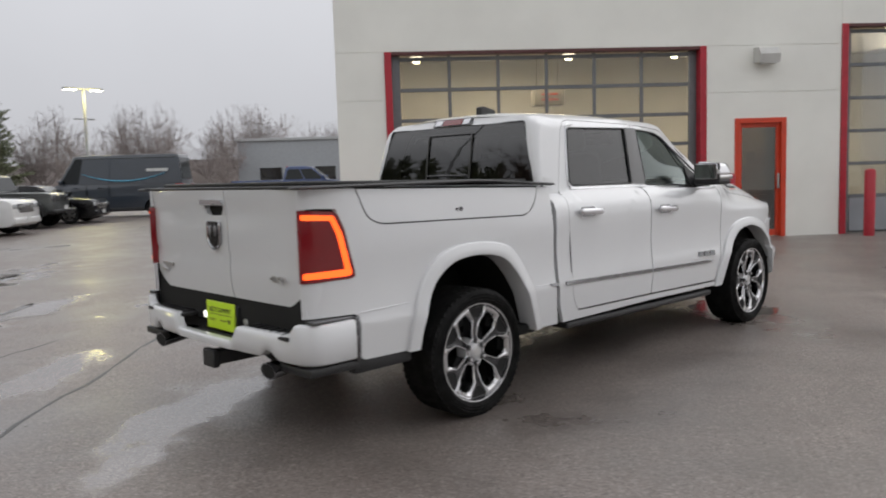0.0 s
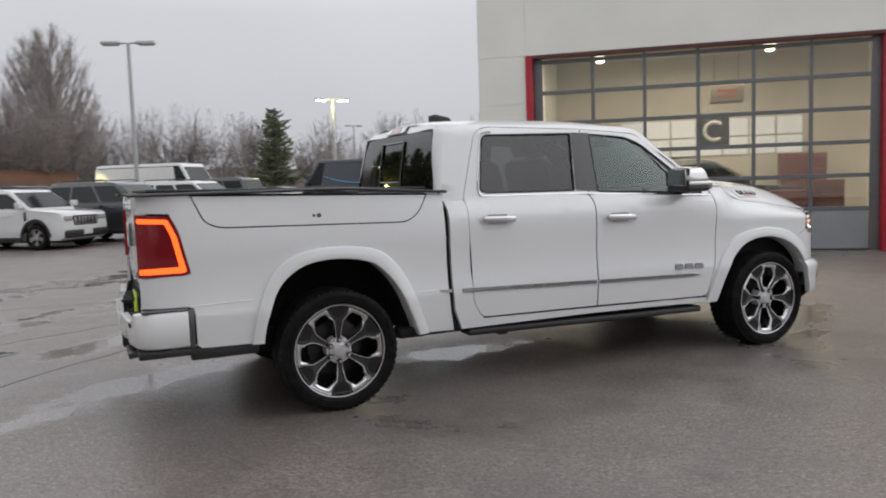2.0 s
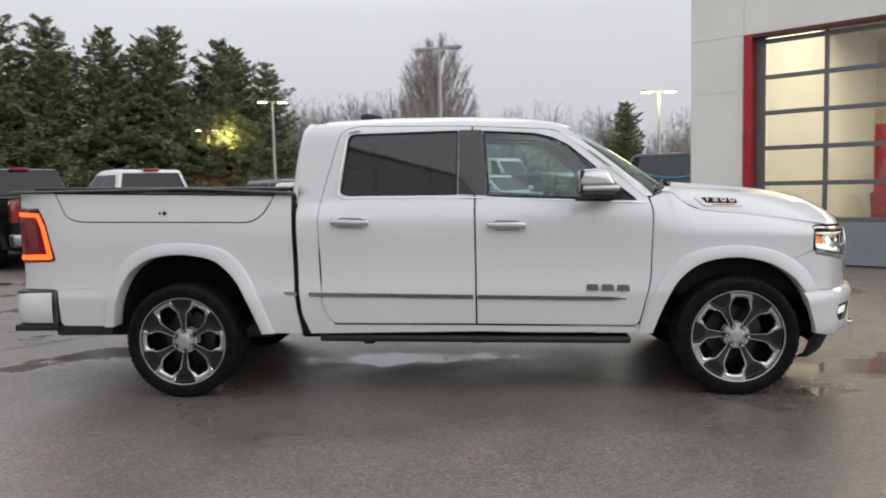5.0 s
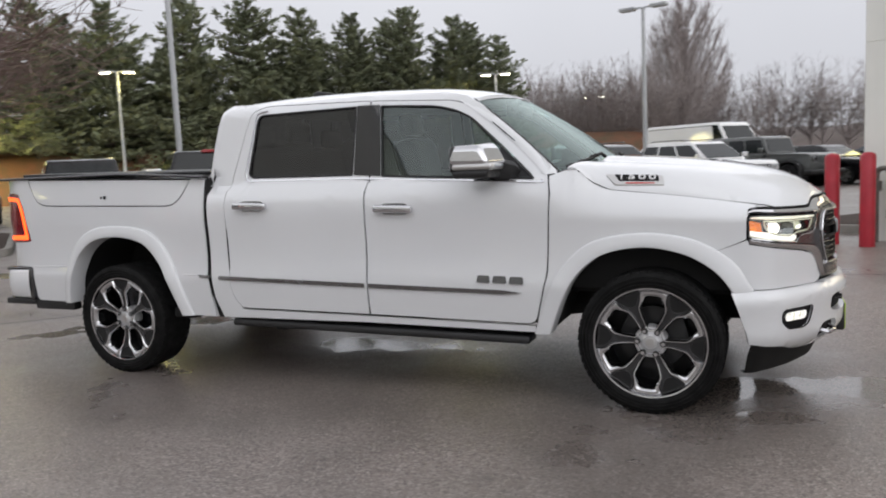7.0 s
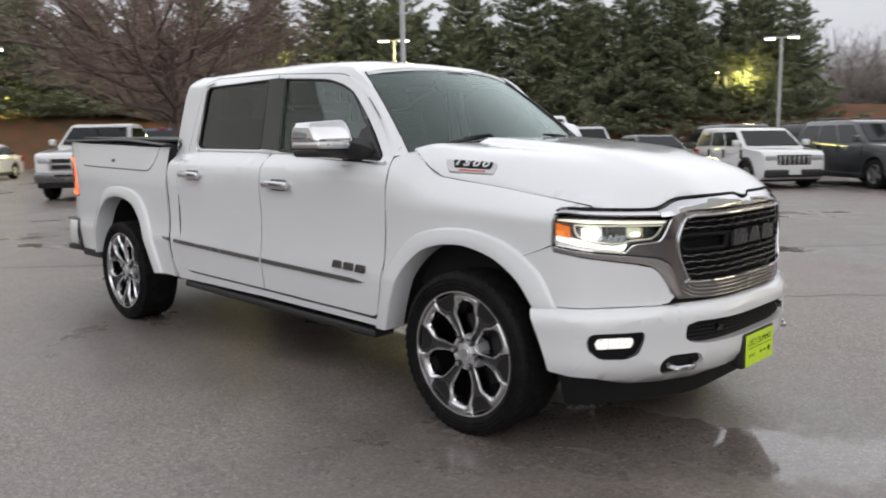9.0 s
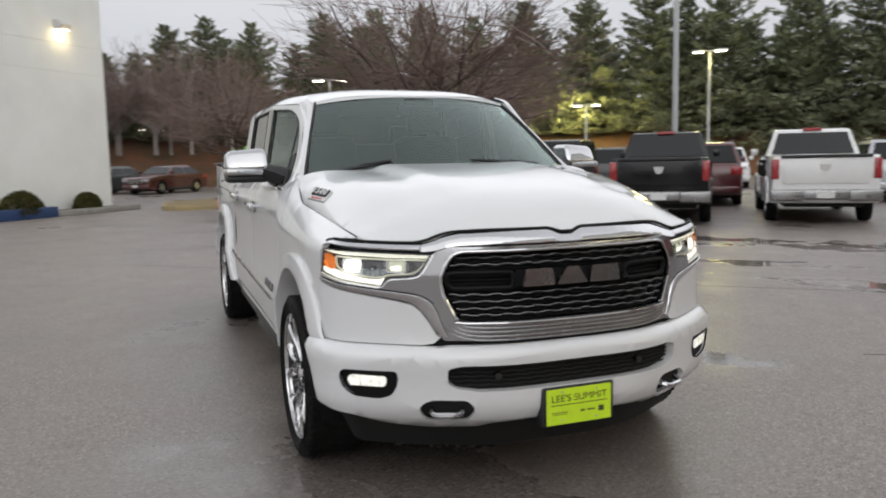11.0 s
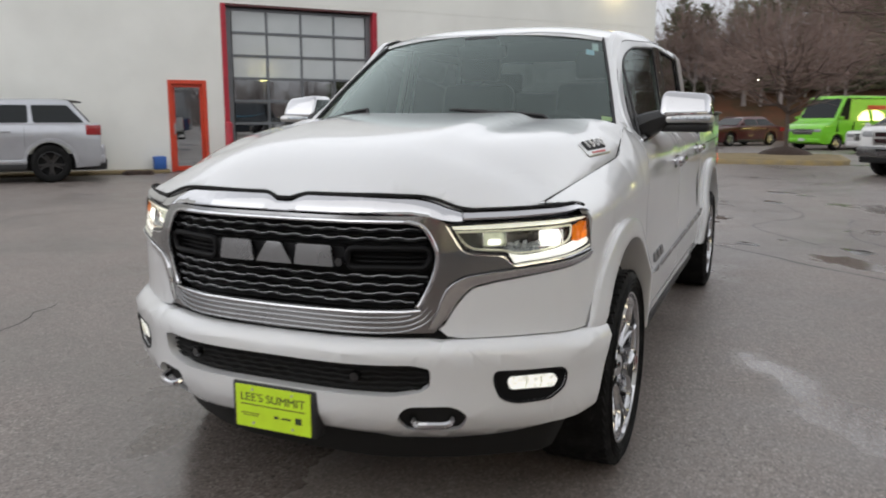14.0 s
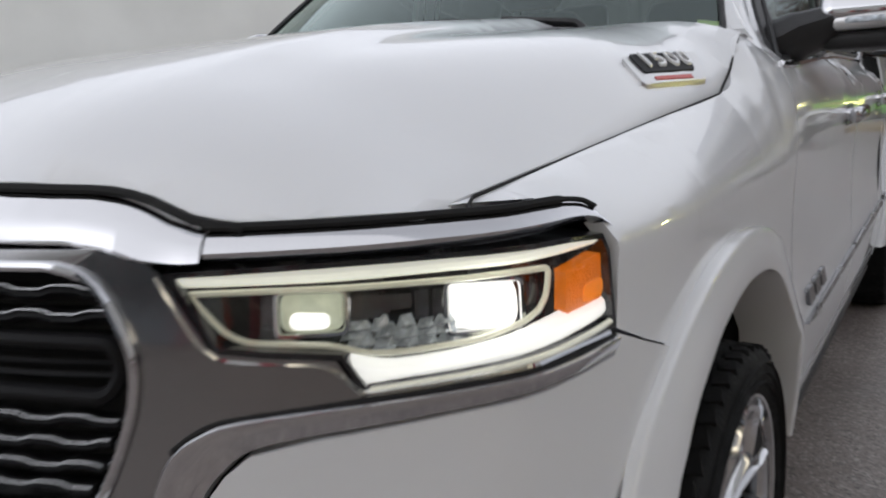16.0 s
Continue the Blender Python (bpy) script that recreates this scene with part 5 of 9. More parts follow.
# front bumper
top = [(0.0, 0.668), (0.53, 0.668), (0.575, 0.664), (0.63, 0.667), (1.10, 0.671), (1.195, 0.674), (1.20, 0.66), (1.165, 0.56), (1.135, 0.47), (1.12, 0.40), (1.04, 0.385), (0.94, 0.375), (0.84, 0.345), (0.76, 0.330), (0.60, 0.322), (0.42, 0.326), (0.36, 0.345), (0.20, 0.355), (0.0, 0.355)]
LOW_HOLE = rounded([(-0.535, 0.585), (-0.535, 0.525), (-0.50, 0.505), (-0.42, 0.492), (0.42, 0.492), (0.50, 0.505), (0.535, 0.525), (0.535, 0.585), (0.48, 0.598), (-0.48, 0.598)], 0.015)
fog_r = [(0.735, 0.570), (0.962, 0.570), (0.976, 0.545), (0.968, 0.502), (0.925, 0.466), (0.810, 0.460), (0.758, 0.478), (0.735, 0.53)]
hook_r = [(0.425, 0.415), (0.455, 0.456), (0.61, 0.458), (0.658, 0.422), (0.632, 0.368), (0.462, 0.365)]
holes = [LOW_HOLE]
for s in (-1, 1):
    holes += [rounded([(s * u, z) for u, z in fog_r], 0.02), rounded([(s * u, z) for u, z in hook_r], 0.025)]
bm = bm_new()
sheet(bm, both(top), nose, holes, 0.045, 0.045, 0.012)
bumper = part("front_bumper", bm, WHITE_PAINT, TRUCK, "white front bumper with tow hooks and fog lights", sharp=50)
bm = bm_new()
sheet(bm, both([(0.0, 0.684), (0.60, 0.684), (0.63, 0.668), (0.0, 0.655)]), nose, (), 0.08, 0.0, -0.03)
part("bumper_gap", bm, DEEP_BLACK, bumper)
bm = bm_new()
sheet(bm, inset(LOW_HOLE, -0.004), nose, (), 0.08, 0.0, -0.03)
part("intake_backing", bm, DEEP_BLACK, bumper)
for i, z in enumerate((0.510, 0.528, 0.546, 0.564, 0.582)):
    bm = bm_new()
    n = 90
    tube(bm, [nose(-0.525 + 1.05 * j / n, z + 0.0025 * math.sin(j * 1.05 + i * 1.6), -0.020) for j in range(n + 1)], 0.005, 5)
    part("intake_bar", bm, DEEP_BLACK, bumper)
for u in (-0.34, 0.30):
    bm = bm_new()
    cyl(bm, nose(u, 0.552, -0.012), nose(u, 0.552, 0.008), 0.018, 0.015, 14)
    part("parking_sensor", bm, GLOSS_BLACK, bumper)
for s in (-1, 1):
    bm = bm_new()
    sheet(bm, inset(rounded([(s * u, z) for u, z in fog_r], 0.02), -0.003), nose, (), 0.06, 0.0, 0.002)
    pod = part("fog_light", bm, BAR_BLACK, bumper, "fog light in a black pocket")
    bm = bm_new()
    tube(bm, [nose(u, z, 0.012) for u, z in rounded([(s * u, z) for u, z in fog_r], 0.02)], 0.004, 6, closed=True)
    part("fog_bezel", bm, BAR_BLACK, pod)
    bm = bm_new()
    sheet(bm, rounded([(s * 0.790, 0.506), (s * 0.938, 0.506), (s * 0.946, 0.530), (s * 0.936, 0.551), (s * 0.786, 0.549), (s * 0.780, 0.530)], 0.010), nose, (), 0.03, 0.006, 0.010)
    lens = part("fog_lens", bm, FOG_WHITE, pod, "lit fog lamp lens")
    for a in (0.838, 0.888):
        bm = bm_new()
        tube(bm, [nose(s * a, 0.510, 0.013), nose(s * (a + 0.003), 0.530, 0.0145), nose(s * a, 0.547, 0.013)], 0.0022, 5)
        part("lens_rib", bm, LENS_EDGE, lens)
    bm = bm_new()
    sheet(bm, inset(rounded([(s * u, z) for u, z in hook_r], 0.025), -0.003), nose, (), 0.08, 0.0, -0.012)
    part("hook_pocket", bm, DEEP_BLACK, bumper)
    bm = bm_new()
    p0, p1, p2, p3 = nose(s * 0.478, 0.420, -0.03), nose(s * 0.492, 0.402, 0.030), nose(s * 0.592, 0.402, 0.030), nose(s * 0.607, 0.420, -0.03)
    tube(bm, curve([p0, p1, (p1 + p2) / 2 + Vector((0.012, 0, 0)), p2, p3], 5), 0.0125, 8)
    part("tow_hook", bm, CHROME, bumper, "chrome tow hook")
bm = bm_new()
dam = [(-1.10 + 2.2 * i / 40) for i in range(41)]
rows = [[bm.verts.new(nose(u, z, o)) for u in dam] for z, o in ((0.40, -0.020), (0.32, -0.022), (0.215, -0.034), (0.205, -0.045), (0.205, -0.11))]
for a, b in zip(rows, rows[1:]):
    for j in range(40):
        bm.faces.new((a[j], b[j], b[j + 1], a[j + 1]))
part("air_dam", bm, DEEP_BLACK, TRUCK, "black lower air dam")
# plate holder and dealer card
bm = bm_new()
box(bm, 4.600, 4.660, -0.170, 0.170, 0.322, 0.488, 0.012, 2)
holder = part("plate_holder", bm, BLACK_PLASTIC, TRUCK, "black plate holder")
bm = bm_new()
box(bm, 4.6605, 4.6645, -0.152, 0.152, 0.330, 0.478, 0.0015, 1)
card = part("dealer_plate", bm, LIME, holder, "lime green card with dark print")


def card_print(parent, x, y0, y1, z0, z1, out):
    cu = bpy.data.curves.new("card_text", "FONT")
    cu.body, cu.size, cu.extrude, cu.align_x, cu.align_y = "LEE'S SUMMIT", 0.040, 0.0006, "CENTER", "CENTER"
    tx = bpy.data.objects.new("card_text", cu)
    b0 = bm_new()
    b0.from_mesh(tx.to_mesh())
    tx.to_mesh_clear()
    bpy.data.objects.remove(tx)
    d = 1 if y1 > y0 else -1
    half_w = max(v.co.x for v in b0.verts)
    stretch = abs(y1 - y0) * 0.43 / half_w
    m = Matrix.Translation((x, (y0 + y1) / 2, z0 + (z1 - z0) * 0.72)) @ Matrix(((0, 0, d, 0), (d, 0, 0, 0), (0, 1, 0, 0), (0, 0, 0, 1))) @ Matrix.Diagonal((stretch, 1.0, 1, 1))
    bmesh.ops.transform(b0, matrix=m, verts=b0.verts)
    part("card_text", b0, INK, parent, "dark words LEE'S SUMMIT")
    for a, b, c, d in ((0.07, 0.93, 0.54, 0.56), (0.08, 0.32, 0.33, 0.35), (0.10, 0.30, 0.28, 0.295), (0.52, 0.58, 0.30, 0.36), (0.62, 0.74, 0.31, 0.35), (0.80, 0.88, 0.25, 0.40)):
        bm = bm_new()
        ya, yb = y0 + (y1 - y0) * a, y0 + (y1 - y0) * b
        box(bm, x, x + out, min(ya, yb), max(ya, yb), z0 + (z1 - z0) * c, z0 + (z1 - z0) * d)
        part("print_bar", bm, INK, parent)


card_print(card, 4.6646, -0.152, 0.152, 0.330, 0.478, 0.0008)
for y in (-0.08, 0.08):
    for z in (0.347, 0.464):
        bm = bm_new()
        cyl(bm, (4.6640, y, z), (4.6675, y, z), 0.0055, 0.004, 8)
        part("plate_screw", bm, SATIN, card)

# ---- mirrors ----
for s in (-1, 1):
    bm = bm_new()
    box(bm, -0.088, 0.152, -0.122, 0.122, -0.045, 0.078, 0.036, 6)
    for v in bm.verts:
        k = max(0.0, (v.co.z + 0.045) / 0.123)
        if v.co.x > 0:
            v.co.x *= 1.0 - 0.42 * k ** 1.3
        v.co.y *= 1.0 - 0.10 * k
        v.co.x -= 0.02 * (v.co.y * s / 0.125)
        if v.co.z > 0:
            v.co.z *= 1 - 0.12 * (v.co.y * s / 0.125)
    bmesh.ops.transform(bm, matrix=Matrix.Translation((2.745, s * 1.085, 1.405)), verts=bm.verts)
    mir = part("door_mirror", bm, CHROME, TRUCK, "large chrome-capped door mirror")
    bm = bm_new()
    box(bm, -0.088, 0.125, -0.116, 0.118, -0.040, 0.01, 0.022, 3, Matrix.Translation((2.745, s * 1.083, 1.338)))
    part("mirror_base", bm, BLACK_PLASTIC, mir, "black lower shell")
    bm = bm_new()
    box(bm, -0.084, 0.150, -0.120, 0.122, -0.020, 0.018, 0.016, 3, Matrix.Translation((2.745, s * 1.085, 1.360)))
    part("mirror_band", bm, SATIN, mir, "chrome lower band with turn lamp")
    bm = bm_new()
    box(bm, -0.05, 0.146, -0.060, 0.118, -0.006, 0.010, 0.006, 2, Matrix.Translation((2.752, s * 1.087, 1.360)))
    part("turn_lamp", bm, CRYSTAL, mir, "clear turn lamp lens")
    bm = bm_new()
    box(bm, -0.098, -0.060, -0.114, 0.114, -0.078, 0.070, 0.03, 3, Matrix.Translation((2.745, s * 1.085, 1.405)))
    part("mirror_shell", bm, BLACK_PLASTIC, mir, "black rear shell")
    bm = bm_new()
    tube(bm, [(2.85, s * 0.87, 1.310), (2.86, s * 0.92, 1.335), (2.82, s * 0.985, 1.358)], [0.090, 0.076, 0.062], 10, squash=(1.25, 0.75))
    part("mirror_arm", bm, BLACK_PLASTIC, mir, "black mirror arm")
    bm = bm_new()
    box(bm, 2.643, 2.655, s * 1.085 - 0.10, s * 1.085 + 0.10, 1.345, 1.468, 0.004, 1)
    part("mirror_glass", bm, CHROME, mir, "mirror glass")
    bm = bm_new()
    sheet(bm, [(2.76, 1.300), (3.02, 1.290), (2.83, 1.462), (2.78, 1.44)], side(s), (), 0.05, 0.02, 0.006)
    part("mirror_sail", bm, BLACK_PLASTIC, TRUCK, "black corner plate behind the mirror")

# ---- bed, tailgate, rear lights ----
def gate(y, z, off=0.0):
    x = -1.150 - 0.016 * math.exp(-((z - 1.385) / 0.05) ** 2) + 0.030 * max(0, (abs(y) - 0.5) / 0.4) ** 2 + 0.02 * max(0, (1.0 - z) / 0.2) ** 2
    x += 0.010 * math.exp(-((z - 1.02) / 0.03) ** 2)
    return Vector((x - off, y, z))


bm = bm_new()
recess = rounded([(-0.115, 1.318), (0.115, 1.318), (0.085, 1.262), (-0.085, 1.262)], 0.02)
GATE_W = 0.857
for y0, y1, hl in ((-GATE_W, -0.148, ()), (-0.142, GATE_W, (recess,))):
    bm = bm_new()
    sheet(bm, inset(rounded([(y0, 0.792), (y1, 0.792), (y1, 1.408), (y0, 1.408)], 0.012), 0.002), gate, hl, 0.05, 0.03)
    tg = part("tailgate_leaf", bm, WHITE_PAINT, TRUCK, "white split tailgate leaf")
bm = bm_new()
sheet(bm, inset(recess, -0.004), gate, (), 0.1, 0.0, -0.028)
part("handle_pocket", bm, DEEP_BLACK, TRUCK)
bm = bm_new()
sheet(bm, rounded([(-0.135, 1.322), (0.135, 1.322), (0.120, 1.352), (-0.120, 1.352)], 0.010), gate, (), 0.05, 0.02, 0.020)
part("tailgate_handle", bm, CHROME, TRUCK, "chrome tailgate handle")
bm = bm_new()
sheet(bm, rounded([(-0.075, 1.225), (0.075, 1.225), (0.070, 1.105), (0.0, 1.060), (-0.070, 1.105)], 0.025), gate, (), 0.03, 0.015, 0.013)
em = part("tailgate_emblem", bm, DARK_CHROME, TRUCK, "plain dark chrome shield emblem")
bm = bm_new()
tube(bm, [gate(y, z, 0.014) for y, z in rounded([(-0.075, 1.225), (0.075, 1.225), (0.070, 1.105), (0.0, 1.060), (-0.070, 1.105)], 0.025)], 0.006, 6, closed=True)
part("emblem_rim", bm, CHROME, em)
for s in (-1, 1):
    bm = bm_new()
    sheet(bm, rounded([(s * 0.012, 1.205), (s * 0.052, 1.205), (s * 0.050, 1.150), (s * 0.024, 1.135)], 0.015), gate, (), 0.03, 0.006, 0.020)
    part("emblem_shape", bm, CHROME, em)
cu = bpy.data.curves.new("drive_badge", "FONT")
cu.body, cu.size, cu.extrude, cu.align_x, cu.align_y = "4X4", 0.062, 0.004, "CENTER", "CENTER"
tx = bpy.data.objects.new("drive_badge", cu)
b0 = bm_new()
b0.from_mesh(tx.to_mesh())
tx.to_mesh_clear()
bpy.data.objects.remove(tx)
bmesh.ops.transform(b0, matrix=Matrix.Translation((-1.156, -0.66, 0.935)) @ Matrix(((0, 0, -1, 0), (-1, 0, 0, 0), (0, 1, 0, 0), (0, 0, 0, 1))) @ Matrix.Diagonal((1.5, 0.8, 1, 1)), verts=b0.verts)
part("drive_badge", b0, SATIN, TRUCK, "raised badge reading 4X4")
for y, z, w in ((0.64, 0.945, 0.13), (0.70, 0.905, 0.07)):
    bm = bm_new()
    box(bm, -1.160, -1.148, y - w / 2, y + w / 2, z - 0.012, z + 0.012, 0.003, 1)
    part("badge_bar", bm, SATIN, TRUCK, "small chrome badge")
# black bed cap and cover
for s in (-1, 1):
    bm = bm_new()
    pts = [(-1.155, 0.87), (-1.12, 0.925), (-0.6, 0.945), (0.2, 0.945), (0.785, 0.94)]
    tube(bm, [(x, s * y, 1.412 - 0.045 * max(0, (x - 0.1) / 0.7)) for x, y in curve(pts, 5)], 0.022, 8, squash=(1.9, 0.45))
    part("bed_rail_cap", bm, BLACK_PLASTIC, TRUCK, "black bed rail cap")
bm = bm_new()
box(bm, -1.165, -1.09, -0.83, 0.83, 1.405, 1.422, 0.007, 2)
part("tailgate_cap", bm, BLACK_PLASTIC, TRUCK, "black tailgate cap")
for x0, x1 in ((-1.085, -0.48), (-0.475, 0.14), (0.145, 0.705)):
    bm = bm_new()
    box(bm, x0, x1, -0.80, 0.80, -0.012, 0.010, 0.008, 2, Matrix.Translation((0, 0, 1.412)) @ Matrix.Rotation(radians(1.2), 4, "Y"))
    part("bed_cover_panel", bm, BLACK_PLASTIC, TRUCK, "black folding bed cover panel")
for s in (-1, 1):
    # wraps from the side to the back
    def tail(a, z, off=0.0, s=s):
        """a: distance along the corner, from the side round to the back."""
        pts = TAIL_PATH
        for (a0, x0, y0), (a1, x1, y1) in zip(pts, pts[1:]):
            if a <= a1 or a1 == pts[-1][0]:
                t = (a - a0) / (a1 - a0)
                n = Vector((y1 - y0, -(x1 - x0), 0)).normalized()
                n = n if n.x <= 0.01 else -n
                return Vector((x0 + (x1 - x0) * t + n.x * off, s * (y0 + (y1 - y0) * t + abs(n.y) * off), z))

    TAIL_PATH = [(0.0, -0.865, 0.957)]
    for x, y in ((-0.96, 0.938), (-1.05, 0.918), (-1.10, 0.905), (-1.135, 0.888), (-1.148, 0.878), (-1.153, 0.862)):
        a, px, py = TAIL_PATH[-1]
        TAIL_PATH.append((a + math.hypot(x - px, y - py), x, y))
    L = TAIL_PATH[-1][0]
    shape = rounded([(0.008, 0.948), (0.055, 1.17), (0.105, 1.285), (L - 0.004, 1.300), (L - 0.004, 0.930), (0.04, 0.936)], [0.02, 0.05, 0.03, 0.012, 0.012, 0.02])
    bm = bm_new()
    sheet(bm, shape, tail, (), 0.03, 0.04, 0.008)
    tl = part("tail_light", bm, RED_LENS, TRUCK, "lit red tail light")
    bm = bm_new()
    ring_out = rounded([(0.030, 0.962), (0.078, 1.17), (0.122, 1.266), (L - 0.02, 1.278), (L - 0.02, 1.250), (0.140, 1.242), (0.108, 1.17), (0.068, 0.988), (L - 0.02, 0.982), (L - 0.02, 0.950), (0.05, 0.953)], 0.012)
    sheet(bm, ring_out, tail, (), 0.03, 0.006, 0.012)
    part("glow_tube", bm, RED_GLOW, tl, "glowing orange-red light tube")
    bm = bm_new()
    sheet(bm, [(0.135, 1.06), (L - 0.02, 1.06), (L - 0.02, 1.185), (0.145, 1.185)], tail, (), 0.04, 0.004, 0.011)
    part("inner_lens", bm, RED_LENS, tl, "dark red inner lens")
    # rear post between the light and the gate
    for z0, z1 in ((1.304, 1.404), (0.748, 0.928)):
        bm = bm_new()
        sheet(bm, [(0.13, z0), (L + 0.0, z0), (L + 0.0, z1), (0.13, z1)], tail, (), 0.04, 0.02, 0.0)
        part("bed_corner", bm, WHITE_PAINT, TRUCK, "white bed corner post")

# rear bumper
BUMPER_TOP = [(0.0, 0.588), (0.318, 0.588), (0.368, 0.672), (0.80, 0.672), (0.835, 0.690), (0.862, 0.726), (1.2, 0.728)]
BUMPER_LOW = [(0.0, 0.534), (0.50, 0.534), (0.58, 0.534), (0.61, 0.556), (0.635, 0.575), (0.68, 0.570), (0.71, 0.545), (0.74, 0.526), (1.2, 0.500)]
for s in (-1, 1):
    bm = bm_new()
    # painted face, from the middle round the corner to the wheel side
    path = curve([(-1.268, 0.0), (-1.266, 0.15), (-1.262, 0.30), (-1.254, 0.45), (-1.243, 0.60), (-1.228, 0.74), (-1.212, 0.84), (-1.192, 0.905), (-1.155, 0.950), (-1.10, 0.972), (-1.02, 0.980), (-0.905, 0.984)], 12)
    rows = []
    for i, (x, y) in enumerate(path):
        (xa, ya), (xb, yb) = path[max(i - 1, 0)], path[min(i + 1, len(path) - 1)]
        n = Vector((-(yb - ya), xb - xa, 0)).normalized()
        zt, zb = interp(y, BUMPER_TOP), interp(y, BUMPER_LOW)
        col = []
        for t, o in ((0.0, -0.045), (0.01, -0.008), (0.06, 0.0), (0.5, 0.006), (0.93, 0.0), (0.99, -0.012), (1.0, -0.06)):
            col.append(bm.verts.new((x + n.x * o, s * (y + n.y * o), zt + (zb - zt) * t)))
        rows.append(col)
    for a, b in zip(rows, rows[1:]):
        for j in range(6):
            f = (a[j], a[j + 1], b[j + 1], b[j])
            bm.faces.new(f if s > 0 else f[::-1])
    part("rear_bumper_half", bm, WHITE_PAINT, TRUCK, "white rear bumper with stepped top", sharp=60)
    bm = bm_new()
    box(bm, -0.905, -0.872, s * 0.92, s * 0.982, 0.50, 0.738, 0.008, 2)
    box(bm, -1.16, -0.90, s * 0.90, s * 0.966, 0.724, 0.745, 0.008, 2)
    part("bumper_edge_trim", bm, DARK_CHROME, TRUCK, "dark trim between bumper and bed")
    bm = bm_new()
    box(bm, -0.90, -0.50, s * 0.88, s * 0.955, 0.425, 0.505, 0.015, 2)
    part("lower_sill", bm, BLACK_PLASTIC, TRUCK, "black lower edge of the bed side")
    bm = bm_new()
    box(bm, -1.228, -0.98, s * 0.345, s * 0.835, 0.640, 0.664, 0.008, 2)
    step = part("step_pad", bm, BLACK_PLASTIC, TRUCK, "black ribbed step pad")
    for i in range(7):
        bm = bm_new()
        y = s * (0.40 + 0.062 * i)
        box(bm, -1.218, -1.10, y - 0.012, y + 0.012, 0.662, 0.672, 0.003, 1)
        part("rib", bm, BLACK_PLASTIC, step)
    bm = bm_new()
    p = [(-0.90, s * 0.645, 0.49), (-1.08, s * 0.645, 0.482), (-1.235, s * 0.645, 0.462)]
    tube(bm, p, [0.05, 0.052, 0.056], 18, squash=(1.3, 0.8))
    ex = part("exhaust_tip", bm, DARK_CHROME, TRUCK, "chrome exhaust tip")
    bm = bm_new()
    tube(bm, [(-1.2352, s * 0.645, 0.4620), (-1.2372, s * 0.645, 0.4617)], 0.046, 18, squash=(1.3, 0.8))
    part("exhaust_bore", bm, DEEP_BLACK, ex)
    bm = bm_new()
    box(bm, -1.19, -0.88, s * 0.68, s * 0.972, 0.462, 0.508, 0.012, 2)
    part("bumper_valance", bm, BLACK_PLASTIC, TRUCK, "black lower bumper edge")
bm = bm_new()
box(bm, -1.095, -0.94, -0.94, 0.94, 0.55, 0.732, 0.02, 2)
box(bm, -1.235, -1.10, -0.30, 0.30, 0.535, 0.575, 0.012, 2)
box(bm, -1.142, -1.09, -0.18, 0.18, 0.58, 0.74, 0.006, 1)
part("bumper_core", bm, BLACK_PLASTIC, TRUCK, "black bumper core and license recess")
bm = bm_new()
box(bm, -1.152, -1.140, -0.165, 0.165, 0.590, 0.755, 0.004, 1)
rp = part("rear_plate", bm, LIME, TRUCK, "lime green card with dark print")
card_print(rp, -1.1535, 0.152, -0.152, 0.597, 0.749, 0.001)
for y in (-0.24, 0.24):
    bm = bm_new()
    cyl(bm, (-1.09, y, 0.66), (-1.125, y, 0.655), 0.028, 0.022, 14)
    part("plate_lamp", bm, LOW_GLOW if y > 0 else SATIN, TRUCK, "small plate lamp")
bm = bm_new()
box(bm, -1.24, -0.9, -0.05, 0.05, 0.40, 0.48, 0.008, 1)
box(bm, -1.245, -1.20, -0.065, 0.065, 0.388, 0.492, 0.008, 1)
part("tow_receiver", bm, BLACK_PLASTIC, TRUCK, "black tow hitch receiver")

